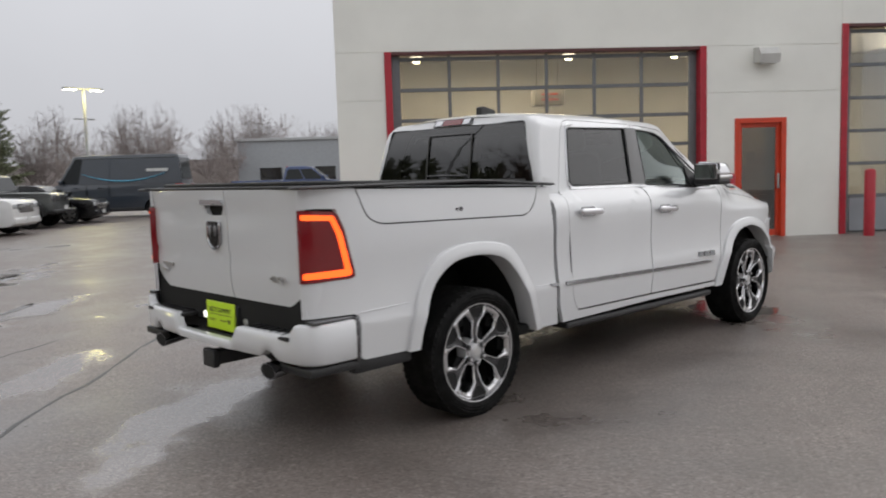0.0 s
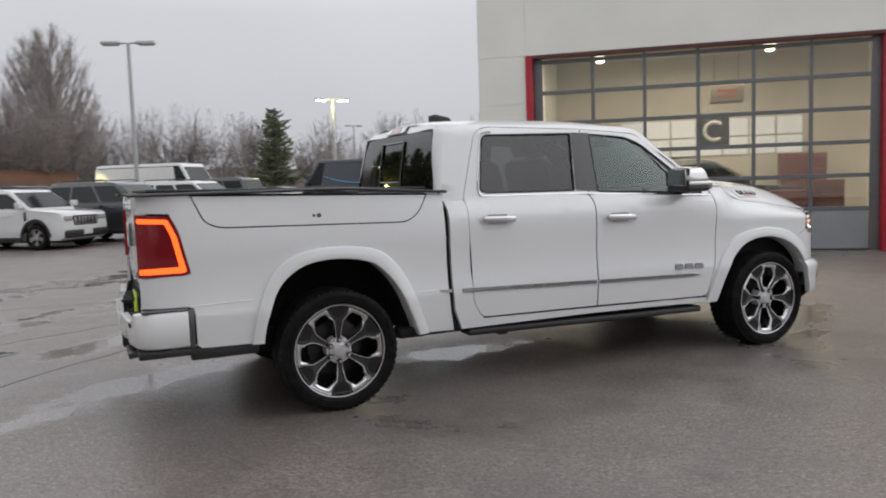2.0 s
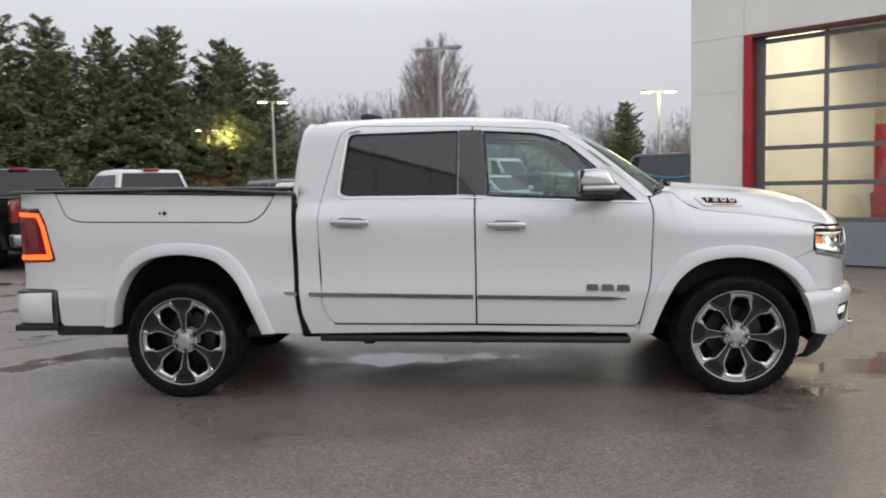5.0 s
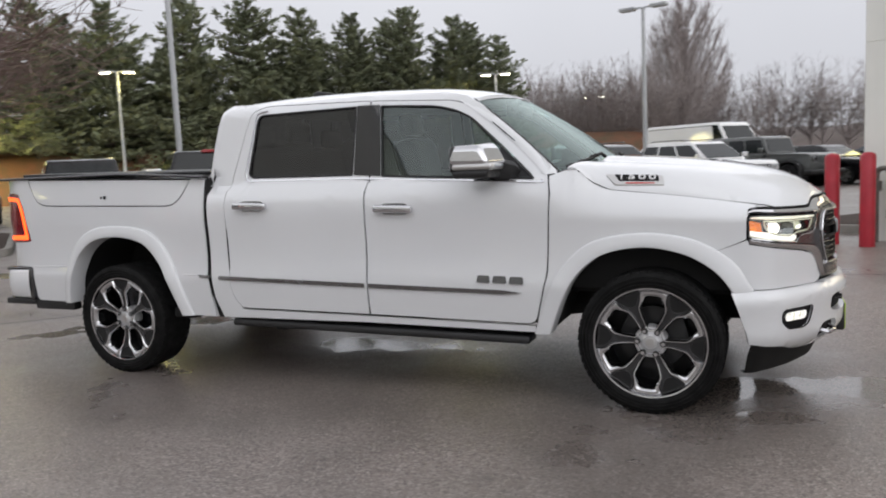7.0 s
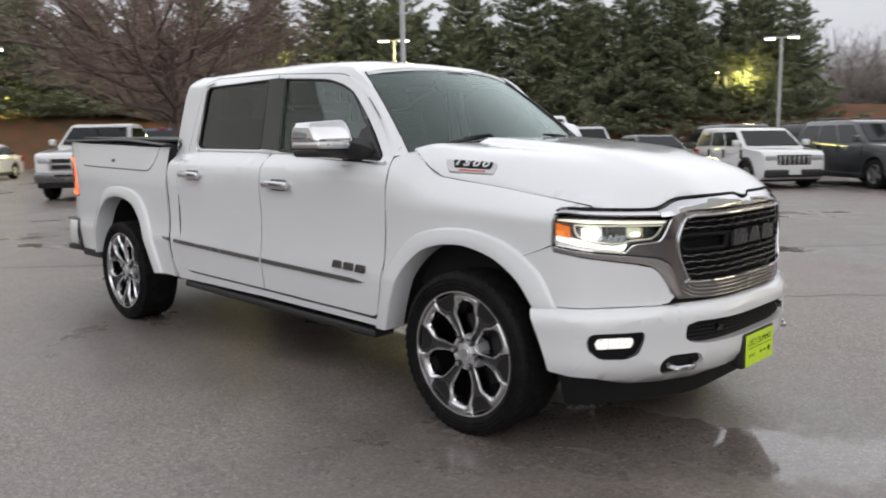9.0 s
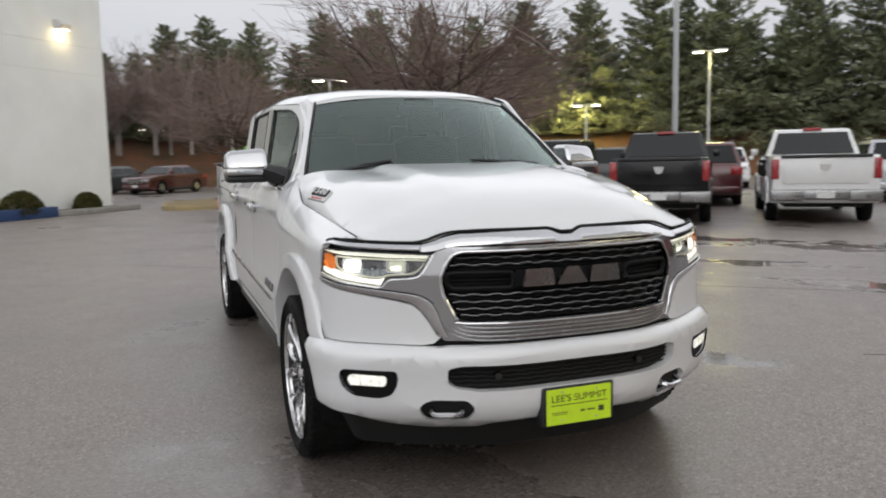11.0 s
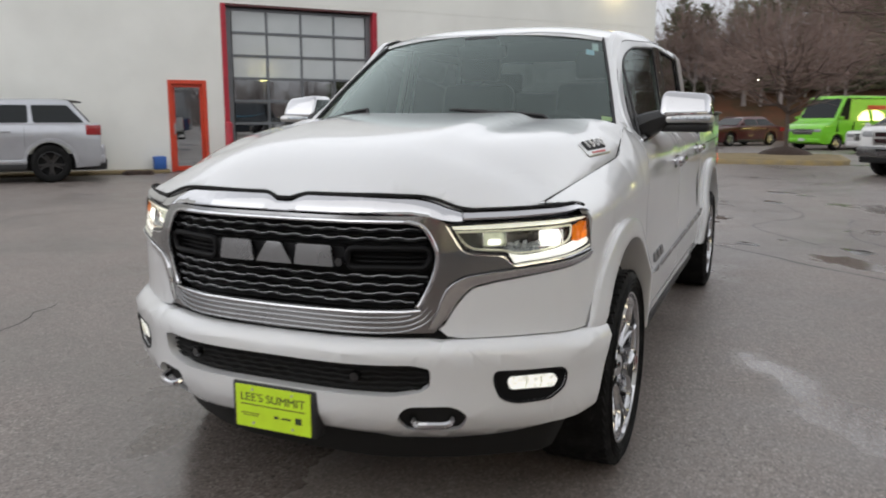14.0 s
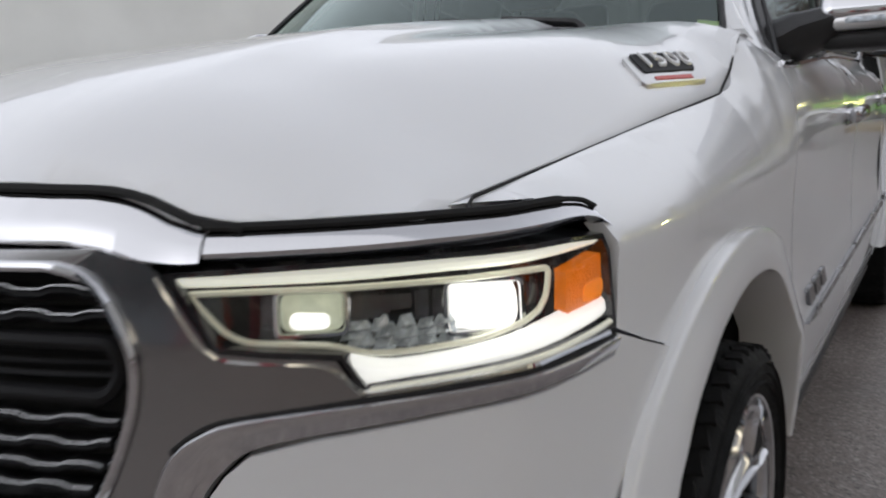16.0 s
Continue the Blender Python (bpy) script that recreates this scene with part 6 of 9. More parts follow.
# ---- wheels ----
def wheel():
    w = new("wheel")
    w.parent = TRUCK
    eye = Matrix.Identity(4)
    R, W = 0.389, 0.142
    bm = bm_new()
    prof = [(0.288, -W * 0.86), (0.312, -W * 0.99), (0.345, -W * 1.03), (0.367, -W * 0.99), (0.382, -W * 0.90), (R - 0.006, -W * 0.80), (R - 0.003, -W * 0.4), (R - 0.003, W * 0.4), (R - 0.006, W * 0.80), (0.382, W * 0.90), (0.367, W * 0.99), (0.345, W * 1.03), (0.312, W * 0.99), (0.290, W * 0.88), (0.275, W * 0.5), (0.275, -W * 0.5)]
    lathe(bm, prof, eye, 72, closed=True)
    tyre = part("tyre", bm, RUBBER, w, "black rubber tyre", sharp=60)
    bm = bm_new()
    rows = (-0.82, -0.50, -0.17, 0.17, 0.50, 0.82)
    for k, row in enumerate(rows):
        cnt = 56
        for i in range(cnt):
            a = 2 * math.pi * (i + 0.5 * (k % 2)) / cnt
            m = Matrix.Rotation(a, 4, "Y") @ Matrix.Translation((R - 0.004, row * W, 0)) @ Matrix.Rotation(radians(18 if k % 2 else -18), 4, "X")
            hw = 0.017 if abs(row) < 0.8 else 0.015
            vs = [bm.verts.new(m @ Vector(c)) for c in ((-0.008, -hw, -0.017), (-0.008, hw, -0.017), (-0.008, hw, 0.017), (-0.008, -hw, 0.017), (0.0018, -hw * 0.9, -0.0155), (0.0018, hw * 0.9, -0.0155), (0.0018, hw * 0.9, 0.0155), (0.0018, -hw * 0.9, 0.0155))]
            for f in ((4, 5, 6, 7), (0, 1, 5, 4), (1, 2, 6, 5), (2, 3, 7, 6), (3, 0, 4, 7)):
                bm.faces.new([vs[j] for j in f])
    part("tread", bm, RUBBER, tyre)
    for r, wd in ((0.338, 0.0025), (0.356, 0.0025), (0.321, 0.0025)):
        bm = bm_new()
        lathe(bm, [(r - wd, W * 1.02), (r, W * 1.035 + 0.003), (r + wd, W * 1.02)], eye, 72)
        part("sidewall_rib", bm, RUBBER, tyre)
    # rim: out is +y
    bm = bm_new()
    lathe(bm, [(0.301, W * 0.86), (0.302, W * 0.93), (0.298, W * 0.965), (0.291, W * 0.955), (0.286, W * 0.80), (0.272, W * 0.45), (0.262, -W * 0.6), (0.280, -W * 0.82), (0.296, -W * 0.85)], eye, 64)
    rim = part("rim", bm, ALLOY, w, "polished alloy rim", sharp=50)
    bm = bm_new()
    lathe(bm, [(0.268, W * 0.40), (0.257, -W * 0.7), (0.02, -W * 0.7)], eye, 48)
    part("barrel", bm, BARREL_BLACK, rim, "dark inner barrel")
    bm = bm_new()
    lathe(bm, [(0.0, -0.015), (0.175, -0.015), (0.178, -0.03), (0.178, -0.05)], eye, 48)
    part("brake_disc", bm, BARREL_BLACK, rim, "steel brake disc")
    bm = bm_new()
    box(bm, 0.085, 0.19, -0.05, 0.02, -0.08, 0.08, 0.015, 2, Matrix.Rotation(radians(200), 4, "Y"))
    part("brake_caliper", bm, BARREL_BLACK, rim)
    to_face = Matrix(((1, 0, 0, 0), (0, 0, 1, 0), (0, -1, 0, 0), (0, 0, 0, 1)))

    def pol(r, deg):
        return (r * math.sin(radians(deg)), r * math.cos(radians(deg)))

    def dish(bm):
        for v in bm.verts:
            r = math.hypot(v.co.x, v.co.z)
            v.co.y += 0.018 * (r / 0.29) - 0.018 * math.exp(-((r - 0.11) / 0.06) ** 2)

    # polished loops round six openings, dark forked arms between them
    inner_line = [(0, 0.076), (0.012, 0.0765), (0.029, 0.098), (0.058, 0.168), (0.0585, 0.190), (0.049, 0.218), (0.039, 0.241), (0.027, 0.249), (0, 0.250)]
    outer_line = [(0, 0.058), (0.022, 0.060), (0.044, 0.092), (0.0765, 0.170), (0.0765, 0.204), (0.072, 0.238), (0.0815, 0.2767), (0.042, 0.2875), (0, 0.2905)]
    sides = []
    for line in (inner_line, outer_line):
        run = curve(line, 2)
        sides.append(run + [(-x, y) for x, y in run[-2:0:-1]])
    ridge = ((0.0, -0.020), (0.0, 0.040), (0.12, 0.050), (0.38, 0.057), (0.66, 0.057), (0.90, 0.048), (1.0, 0.040), (1.0, 0.005))
    fork = [pol(0.070, -7.5), pol(0.10, -6.6), pol(0.15, -6.4), pol(0.19, -7.4), pol(0.215, -10.4), pol(0.250, -14.0), pol(0.289, -13.8)]
    fork = fork + [(-x, y) for x, y in reversed(fork)]
    pocket = rounded([pol(0.279, -12.2), pol(0.279, 12.2), pol(0.248, 11.2), pol(0.214, 5.6), pol(0.206, 0), pol(0.214, -5.6), pol(0.248, -11.2)], 0.008, 3)
    for k in range(6):
        spin = Matrix.Rotation(radians(60 * k), 4, "Y") @ Matrix.Translation((0, W * 0.40, 0)) @ to_face
        bm = bm_new()
        n = len(sides[0])
        rings = [[bm.verts.new(spin @ Vector((p[0] + (q[0] - p[0]) * t, p[1] + (q[1] - p[1]) * t, h))) for p, q in zip(*sides)] for t, h in ridge]
        for p, q in zip(rings, rings[1:]):
            for j in range(n):
                bm.faces.new((p[j], p[(j + 1) % n], q[(j + 1) % n], q[j]))
        bmesh.ops.recalc_face_normals(bm, faces=bm.faces)
        dish(bm)
        sp = part("spoke", bm, ALLOY, rim, "polished loop spoke", sharp=24)
        spin = Matrix.Rotation(radians(60 * k + 30), 4, "Y") @ Matrix.Translation((0, W * 0.40, 0)) @ to_face
        bm = bm_new()
        prism(bm, fork, 0.044, spin, 0.0)
        dish(bm)
        part("spoke_inlay", bm, ARM_PAINT, sp, "dark painted forked arm")
        bm = bm_new()
        prism(bm, pocket, 0.003, spin @ Matrix.Translation((0, 0, 0.0425)), 0.0)
        dish(bm)
        part("spoke_pocket", bm, DEEP_BLACK, sp, "black pocket at the rim")
        bm = bm_new()
        tube(bm, [spin @ Vector((x, y, 0.045)) for x, y in pocket], 0.0026, 5, closed=True)
        dish(bm)
        part("pocket_rim", bm, ARM_PAINT, sp)
    bm = bm_new()
    lathe(bm, [(0.0, W * 0.40 + 0.058), (0.036, W * 0.40 + 0.056), (0.042, W * 0.40 + 0.050), (0.048, W * 0.40 + 0.046), (0.082, W * 0.40 + 0.044), (0.088, W * 0.40 + 0.02), (0.088, W * 0.2)], eye, 36)
    part("hub", bm, HUB_SILVER, rim, "silver hub with centre cap")
    bm = bm_new()
    lathe(bm, [(0.0, W * 0.40 + 0.0605), (0.024, W * 0.40 + 0.0595), (0.027, W * 0.40 + 0.056)], eye, 24)
    part("centre_cap", bm, SATIN, rim)
    for k in range(6):
        x, z = 0.068 * math.sin(radians(60 * k + 30)), 0.068 * math.cos(radians(60 * k + 30))
        bm = bm_new()
        cyl(bm, (x, W * 0.40 + 0.03, z), (x, W * 0.40 + 0.070, z), 0.0125, 0.0105, 6)
        nut = part("wheel_nut", bm, CHROME, rim)
        bm = bm_new()
        cyl(bm, (x, W * 0.40 + 0.03, z), (x, W * 0.40 + 0.0585, z), 0.0175, 0.0175, 12)
        part("nut_seat", bm, GLOSS_BLACK, nut)
    return w


first = wheel()
spots = ((0.0, -1), (3.672, -1), (0.0, 1), (3.672, 1))
for i, (x, s) in enumerate(spots):
    m = Matrix.Translation((x, s * 0.863, 0.386)) @ Matrix.Rotation(radians(180 if s < 0 else 0), 4, "Z") @ Matrix.Rotation(radians((30, -5, 47, 38)[i]), 4, "Y")
    if i == 0:
        first.matrix_basis = m
    else:
        o = copy_thing(first, m)
        o.parent = TRUCK

# ---- underside and cabin ----
bm = bm_new()
box(bm, -0.95, 4.25, -0.44, 0.44, 0.42, 0.62, 0.03, 2)
box(bm, 0.60, 3.05, -0.86, 0.86, 0.44, 0.60, 0.03, 2)
box(bm, 0.70, 2.2, -0.55, 0.55, 0.32, 0.44, 0.03, 2)
cyl(bm, (0, -0.74, 0.40), (0, 0.74, 0.40), 0.055, n=12)
cyl(bm, (0, -0.09, 0.40), (0, 0.09, 0.40), 0.16, n=14)
cyl(bm, (3.672, -0.74, 0.40), (3.672, 0.74, 0.40), 0.045, n=12)
box(bm, -0.75, -0.30, -0.62, 0.62, 0.36, 0.50, 0.03, 2)
for s in (-1, 1):
    box(bm, 0.42, 0.62, s * 0.80, s * 0.94, 0.40, 0.47, 0.02, 2)
part("underbody", bm, DEEP_BLACK, TRUCK, "dark frame and axles", sharp=50)
bm = bm_new()
box(bm, -1.08, 0.70, -0.80, 0.80, 0.98, 1.32, 0.01, 1)
box(bm, -1.12, -0.50, -0.90, 0.90, 0.62, 0.90, 0.01, 1)
part("bed_core", bm, DEEP_BLACK, TRUCK)
bm = bm_new()
box(bm, 0.86, 3.10, -0.90, 0.90, 0.50, 0.98, 0.02, 1)
for s in (-1, 1):
    box(bm, 0.86, 3.08, s * 0.84, s * 0.90, 0.98, 1.26, 0.01, 1)
part("cabin_tub", bm, LEATHER, TRUCK, "dark cabin floor and door linings")
bm = bm_new()
box(bm, 3.05, 4.30, -0.80, 0.80, 0.62, 1.04, 0.03, 1)
part("engine_core", bm, DEEP_BLACK, TRUCK)
bm = bm_new()
box(bm, 2.62, 3.22, -0.84, 0.84, 1.05, 1.285, 0.07, 4)
box(bm, 2.60, 2.80, 0.22, 0.56, 1.22, 1.34, 0.04, 3)
part("dashboard", bm, LEATHER, TRUCK, "black dashboard")
for y in (-0.40, 0.40):
    bm = bm_new()
    box(bm, 1.85, 2.38, y - 0.26, y + 0.26, 0.90, 1.06, 0.06, 3)
    box(bm, -0.09, 0.09, y - 0.25, y + 0.25, 0.0, 0.60, 0.07, 3, Matrix.Translation((1.86, 0, 1.0)) @ Matrix.Rotation(radians(-14), 4, "Y"))
    box(bm, -0.05, 0.05, y - 0.14, y + 0.14, 0.62, 0.80, 0.04, 3, Matrix.Translation((1.86, 0, 1.0)) @ Matrix.Rotation(radians(-12), 4, "Y"))
    part("front_seat", bm, LEATHER, TRUCK, "black leather front seat")
bm = bm_new()
box(bm, 1.00, 1.50, -0.78, 0.78, 0.90, 1.08, 0.06, 3)
box(bm, 0.92, 1.08, -0.78, 0.78, 1.0, 1.55, 0.06, 3)
for y in (-0.48, 0.48):
    box(bm, 0.90, 0.99, y - 0.13, y + 0.13, 1.55, 1.70, 0.04, 3)
part("rear_bench", bm, LEATHER, TRUCK, "black rear bench")
bm = bm_new()
ctr, ax = Vector((2.50, 0.40, 1.22)), Vector((-0.90, 0, 0.43)).normalized()
u1 = Vector((0, 1, 0))
u2 = ax.cross(u1).normalized()
tube(bm, [ctr + 0.19 * (math.cos(a) * u1 + math.sin(a) * u2) for a in [2 * math.pi * i / 28 for i in range(28)]], 0.016, 8, closed=True)
for a in (0, math.pi, 1.5 * math.pi):
    tube(bm, [ctr, ctr + 0.185 * (math.cos(a) * u1 + math.sin(a) * u2)], 0.018, 6)
cyl(bm, ctr - 0.03 * ax, ctr + 0.015 * ax, 0.07, 0.06, 16)
cyl(bm, ctr - 0.25 * ax, ctr, 0.035, n=10)
part("steering_wheel", bm, LEATHER, TRUCK, "black steering wheel")
bm = bm_new()
box(bm, -0.02, 0.02, -0.12, 0.12, -0.035, 0.035, 0.02, 3, Matrix.Translation((2.66, 0.0, 1.715)))
box(bm, 2.62, 2.74, -0.07, 0.07, 1.74, 1.79, 0.02, 2)
part("interior_mirror", bm, GLOSS_BLACK, TRUCK, "rear view mirror and sensor box")
bm = bm_new()
box(bm, 0.95, 2.42, -0.58, 0.58, 1.775, 1.785, 0.003, 1)
part("headliner", bm, material("grey_headliner", (0.35, 0.35, 0.34), 0.9, vary=0.1), TRUCK, "grey cloth headliner")
# sensor pod and inner mirror behind the top of the glass
for nm, u0, v0, hw, hh, dx in (("sensor_pod", 0.0, 0.90, 0.10, 0.035, -0.03), ("inner_mirror", 0.0, 0.80, 0.135, 0.036, -0.09)):
    bm = bm_new()
    c = screen(u0, v0) + Vector((dx, 0, -0.02))
    box(bm, -0.025, 0.02, -hw, hw, -hh, hh, 0.018, 3, Matrix.Translation(c) @ Matrix.Rotation(radians(14), 4, "Y"))
    part(nm, bm, BLACK_PLASTIC, TRUCK, "black housing behind the windscreen")
# inspection stickers on the windscreen
for u, v, w, h, c in ((0.90, 0.88, 0.022, 0.05, (0.75, 0.78, 0.8)), (0.86, 0.80, 0.03, 0.035, (0.55, 0.7, 0.85)), (0.94, 0.10, 0.035, 0.02, (0.75, 0.8, 0.35))):
    bm = bm_new()
    vs = [bm.verts.new(screen(u + a * w, v + b * h) + Vector((-0.004, 0, -0.004))) for a, b in ((-1, -1), (1, -1), (1, 1), (-1, 1))]
    bm.faces.new(vs)
    part("sticker", bm, material("paper_sticker", c, 0.6, vary=0.1, scale=30), TRUCK, "small paper sticker on the windscreen")

# ---- buildings ----
TO_LOT = Matrix(((0.771, 0.637, 0, 0), (-0.637, 0.771, 0, 0), (0, 0, 1, 0), (0, 0, 0, 1)))  # local x along the walls, local y across


def lot_box(bm, a0, a1, c0, c1, z0, z1, bevel=0.0, seg=2):
    return box(bm, a0, a1, c0, c1, z0, z1, bevel, seg, TO_LOT)


def wall_run(name, face, back, a0, a1, height, openings, joints_z, joints_a, label):
    """A wall of concrete panels with openings (a0, a1, z0, z1) cut through; each panel is a piece with recessed joints."""
    wall = thing(name, label, "wall", kind="structure")
    cuts_a = sorted({a0, a1, *joints_a, *[o[0] for o in openings], *[o[1] for o in openings]})
    cuts_z = sorted({0.0, height, *joints_z, *[o[3] for o in openings]})
    lo, hi = min(face, back), max(face, back)
    shallow = 0.012 if back > face else -0.012
    for p, q in zip(cuts_a, cuts_a[1:]):
        for u, v in zip(cuts_z, cuts_z[1:]):
            mid_a, mid_z = (p + q) / 2, (u + v) / 2
            if any(o[0] < mid_a < o[1] and o[2] < mid_z < o[3] for o in openings):
                continue
            ga0 = 0.004 if p in joints_a else 0
            ga1 = 0.004 if q in joints_a else 0
            gz0 = 0.006 if u in joints_z else 0
            gz1 = 0.006 if v in joints_z else 0
            bm = bm_new()
            lot_box(bm, p + ga0, q - ga1, face, face + (back - face) * 0.45, u + gz0, v - gz1)
            part("wall_panel", bm, WALL, wall)
    for p, q in zip(cuts_a, cuts_a[1:]):
        top = [o for o in openings if o[0] < (p + q) / 2 < o[1]]
        bm = bm_new()
        lot_box(bm, p, q, face + shallow, back, top[0][3] if top else 0.0, height)
        part("wall_core", bm, WALL, wall)
    bm = bm_new()
    lot_box(bm, a0 - 0.04, a1 + 0.04, min(face - 0.03, back + 0.03), max(face + 0.03, back + 0.03), height, height + 0.12, 0.02, 1)
    part("coping", bm, GALV, wall, "grey metal coping")
    return wall


def garage_door(name, face, out, a0, a1, top, cols, rows, solid, label, frosted=0):
    """A sectional glazed door; out: the way the wall looks (-1 or 1 across)."""
    d = thing(name, label, "garage door", kind="structure")
    inner = face - out * 0.16
    for p, q, trim in ((a0, a0 + 0.13, RED_TRIM), (a1 - 0.13, a1, RED_TRIM)):
        bm = bm_new()
        lot_box(bm, p, q, face + out * 0.03, face - out * 0.20, 0.0, top, 0.008, 1)
        part("door_jamb", bm, trim, d, "red painted jamb")
    bm = bm_new()
    lot_box(bm, a0 + 0.13, a1 - 0.13, face + out * 0.02, face - out * 0.20, top - 0.06, top, 0.006, 1)
    part("door_head", bm, material("dark_red_header", (0.10, 0.03, 0.03), 0.5, vary=0.2), d, "dark red header")
    b0, b1 = a0 + 0.13, a1 - 0.13
    edge = 0.16
    zt = top - 0.06
    for p, q in ((b0, b0 + edge), (b1 - edge, b1)):
        bm = bm_new()
        lot_box(bm, p, q, inner, inner - out * 0.05, 0.02, zt, 0.006, 1)
        part("door_stile", bm, ALU, d)
    w = (b1 - b0 - 2 * edge) / cols
    h = (zt - 0.06 - solid) / rows
    for r in range(rows + 1):
        z = solid + h * r
        bm = bm_new()
        lot_box(bm, b0 + edge, b1 - edge, inner + out * 0.006, inner - out * 0.05, z - 0.035, z + 0.035, 0.006, 1)
        part("door_rail", bm, ALU, d)
    for c in range(1, cols):
        a = b0 + edge + w * c
        bm = bm_new()
        lot_box(bm, a - 0.032, a + 0.032, inner + out * 0.003, inner - out * 0.05, solid, zt, 0.005, 1)
        part("door_mullion", bm, ALU, d)
    for r in range(rows):
        for c in range(cols):
            bm = bm_new()
            a, z = b0 + edge + w * c, solid + h * r
            lot_box(bm, a + 0.03, a + w - 0.03, inner - out * 0.020, inner - out * 0.026, z + 0.033, z + h - 0.033)
            g = part("door_pane", bm, PANE if not frosted else (FROSTED if r >= rows - frosted else REFLECTIVE), d)
            g.visible_shadow = False
    for c in range(cols):
        bm = bm_new()
        a = b0 + edge + w * c
        lot_box(bm, a + 0.015, a + w - 0.015, inner, inner - out * 0.045, 0.03, solid - 0.03, 0.012, 1)
        part("door_panel", bm, DOOR_PANEL, d, "solid grey bottom panel")
    bm = bm_new()
    lot_box(bm, b0, b1, inner - out * 0.005, inner - out * 0.04, 0.0, 0.035)
    part("floor_seal", bm, BLACK_PLASTIC, d)
    return d


def man_door(name, face, out, a0, a1, top, label):
    d = thing(name, label, "door", kind="structure")
    f = 0.10
    for p, q, u, v in ((a0, a0 + f, 0, top), (a1 - f, a1, 0, top), (a0 + f, a1 - f, top - f, top)):
        bm = bm_new()
        lot_box(bm, p, q, face + out * 0.025, face - out * 0.16, u, v, 0.006, 1)
        part("door_frame", bm, ORANGE_TRIM, d)
    for p, q, u, v in ((a0 + f, a0 + f + 0.07, 0.02, top - f), (a1 - f - 0.07, a1 - f, 0.02, top - f), (a0 + f + 0.07, a1 - f - 0.07, top - f - 0.08, top - f), (a0 + f + 0.07, a1 - f - 0.07, 0.02, 0.14)):
        bm = bm_new()
        lot_box(bm, p, q, face - out * 0.05, face - out * 0.10, u, v, 0.005, 1)
        part("door_stile", bm, ORANGE_TRIM, d)
    bm = bm_new()
    lot_box(bm, a0 + f + 0.06, a1 - f - 0.06, face - out * 0.072, face - out * 0.080, 0.13, top - f - 0.07)
    g = part("door_glass", bm, TINTED_PANE if out < 0 else REFLECTIVE, d)
    g.visible_shadow = False
    bm = bm_new()
    lot_box(bm, a0 + f + 0.03, a1 - f - 0.03, face - out * 0.105, face - out * 0.13, 1.00, 1.05, 0.01, 1)
    part("push_bar", bm, GALV, d, "metal push bar")
    bm = bm_new()
    lot_box(bm, a1 - f - 0.055, a1 - f - 0.02, face - out * 0.045, face, 0.95, 1.25, 0.01, 1)
    part("door_handle", bm, GALV, d)
    return d


def bollard(a, c, r=0.098, h=1.27):
    bm = bm_new()
    p = TO_LOT @ Vector((a, c, 0))
    lathe(bm, [(r, 0.0), (r, h - 0.04), (r * 0.85, h - 0.01), (r * 0.4, h + 0.012), (0.001, h + 0.016)], Matrix.Translation(p) @ Matrix.Rotation(radians(90), 4, "X"), 20)
    return solo("bollard", bm, RED_TRIM, "red painted steel bollard standing before the wall", "bollard", "red bollards", sharp=50)


def wall_lamp(a, face, out, z, lit):
    lamp = thing("wall_lamp", "wall-mounted flood lamp, lit warm white" if lit else "pale grey wall-mounted box lamp", "wall lamp")
    bm = bm_new()
    prof = [(0, -0.14), (0.26, -0.16), (0.30, 0.0), (0.20, 0.13), (0, 0.15)]
    m = TO_LOT @ Matrix.Translation((a - 0.20, face, z)) @ Matrix(((0, 0, 1, 0), (out, 0, 0, 0), (0, 1, 0, 0), (0, 0, 0, 1)))
    prism(bm, prof, 0.40, m, 0.015, 2)
    part("lamp_housing", bm, FIXTURE, lamp)
    bm = bm_new()
    lot_box(bm, a - 0.15, a + 0.15, face + out * 0.06, face + out * 0.26, z - 0.175, z - 0.16, 0.004, 1)
    part("lamp_lens", bm, GLOW_WARM if lit else FIXTURE, lamp, "lamp lens")
    bm = bm_new()
    lot_box(bm, a - 0.05, a + 0.05, face, face + out * 0.05, z - 0.1, z + 0.1)
    part("wall_plate", bm, FIXTURE, lamp)
    return lamp


F1, A1 = 9.467, 0.248
D1, M1, D1B = (A1, A1 + 6.18, 0, 3.72), (A1 + 6.75, A1 + 7.79, 0, 2.33), (A1 + 8.90, A1 + 15.0, 0, 4.1)
wall_run("wall_north", F1, F1 + 0.30, -0.66, 24.0, 7.2, [D1, M1, D1B], (2.83, 3.72, 5.4), (A1, A1 + 8.90, 17.0), "pale grey concrete panel wall of the service building")
garage_door("door_1", F1, -1, D1[0], D1[1], 3.72, 6, 5, 0.74, "glazed sectional garage door with red jambs, lit inside")
man_door("door_2", F1, -1, M1[0], M1[1], 2.33, "orange-red framed glass entrance door beside the garage door")
garage_door("door_3", F1, -1, D1B[0], D1B[1], 4.1, 6, 5, 0.74, "second glazed garage door with red jambs")
wall_lamp(A1 + 7.32, F1, -1, 3.52, False)
for a, c in ((A1 + 6.38, 8.86), (A1 + 9.18, 8.92), (-0.14, 8.78), (-0.66, 8.76)):
    bollard(a, c)
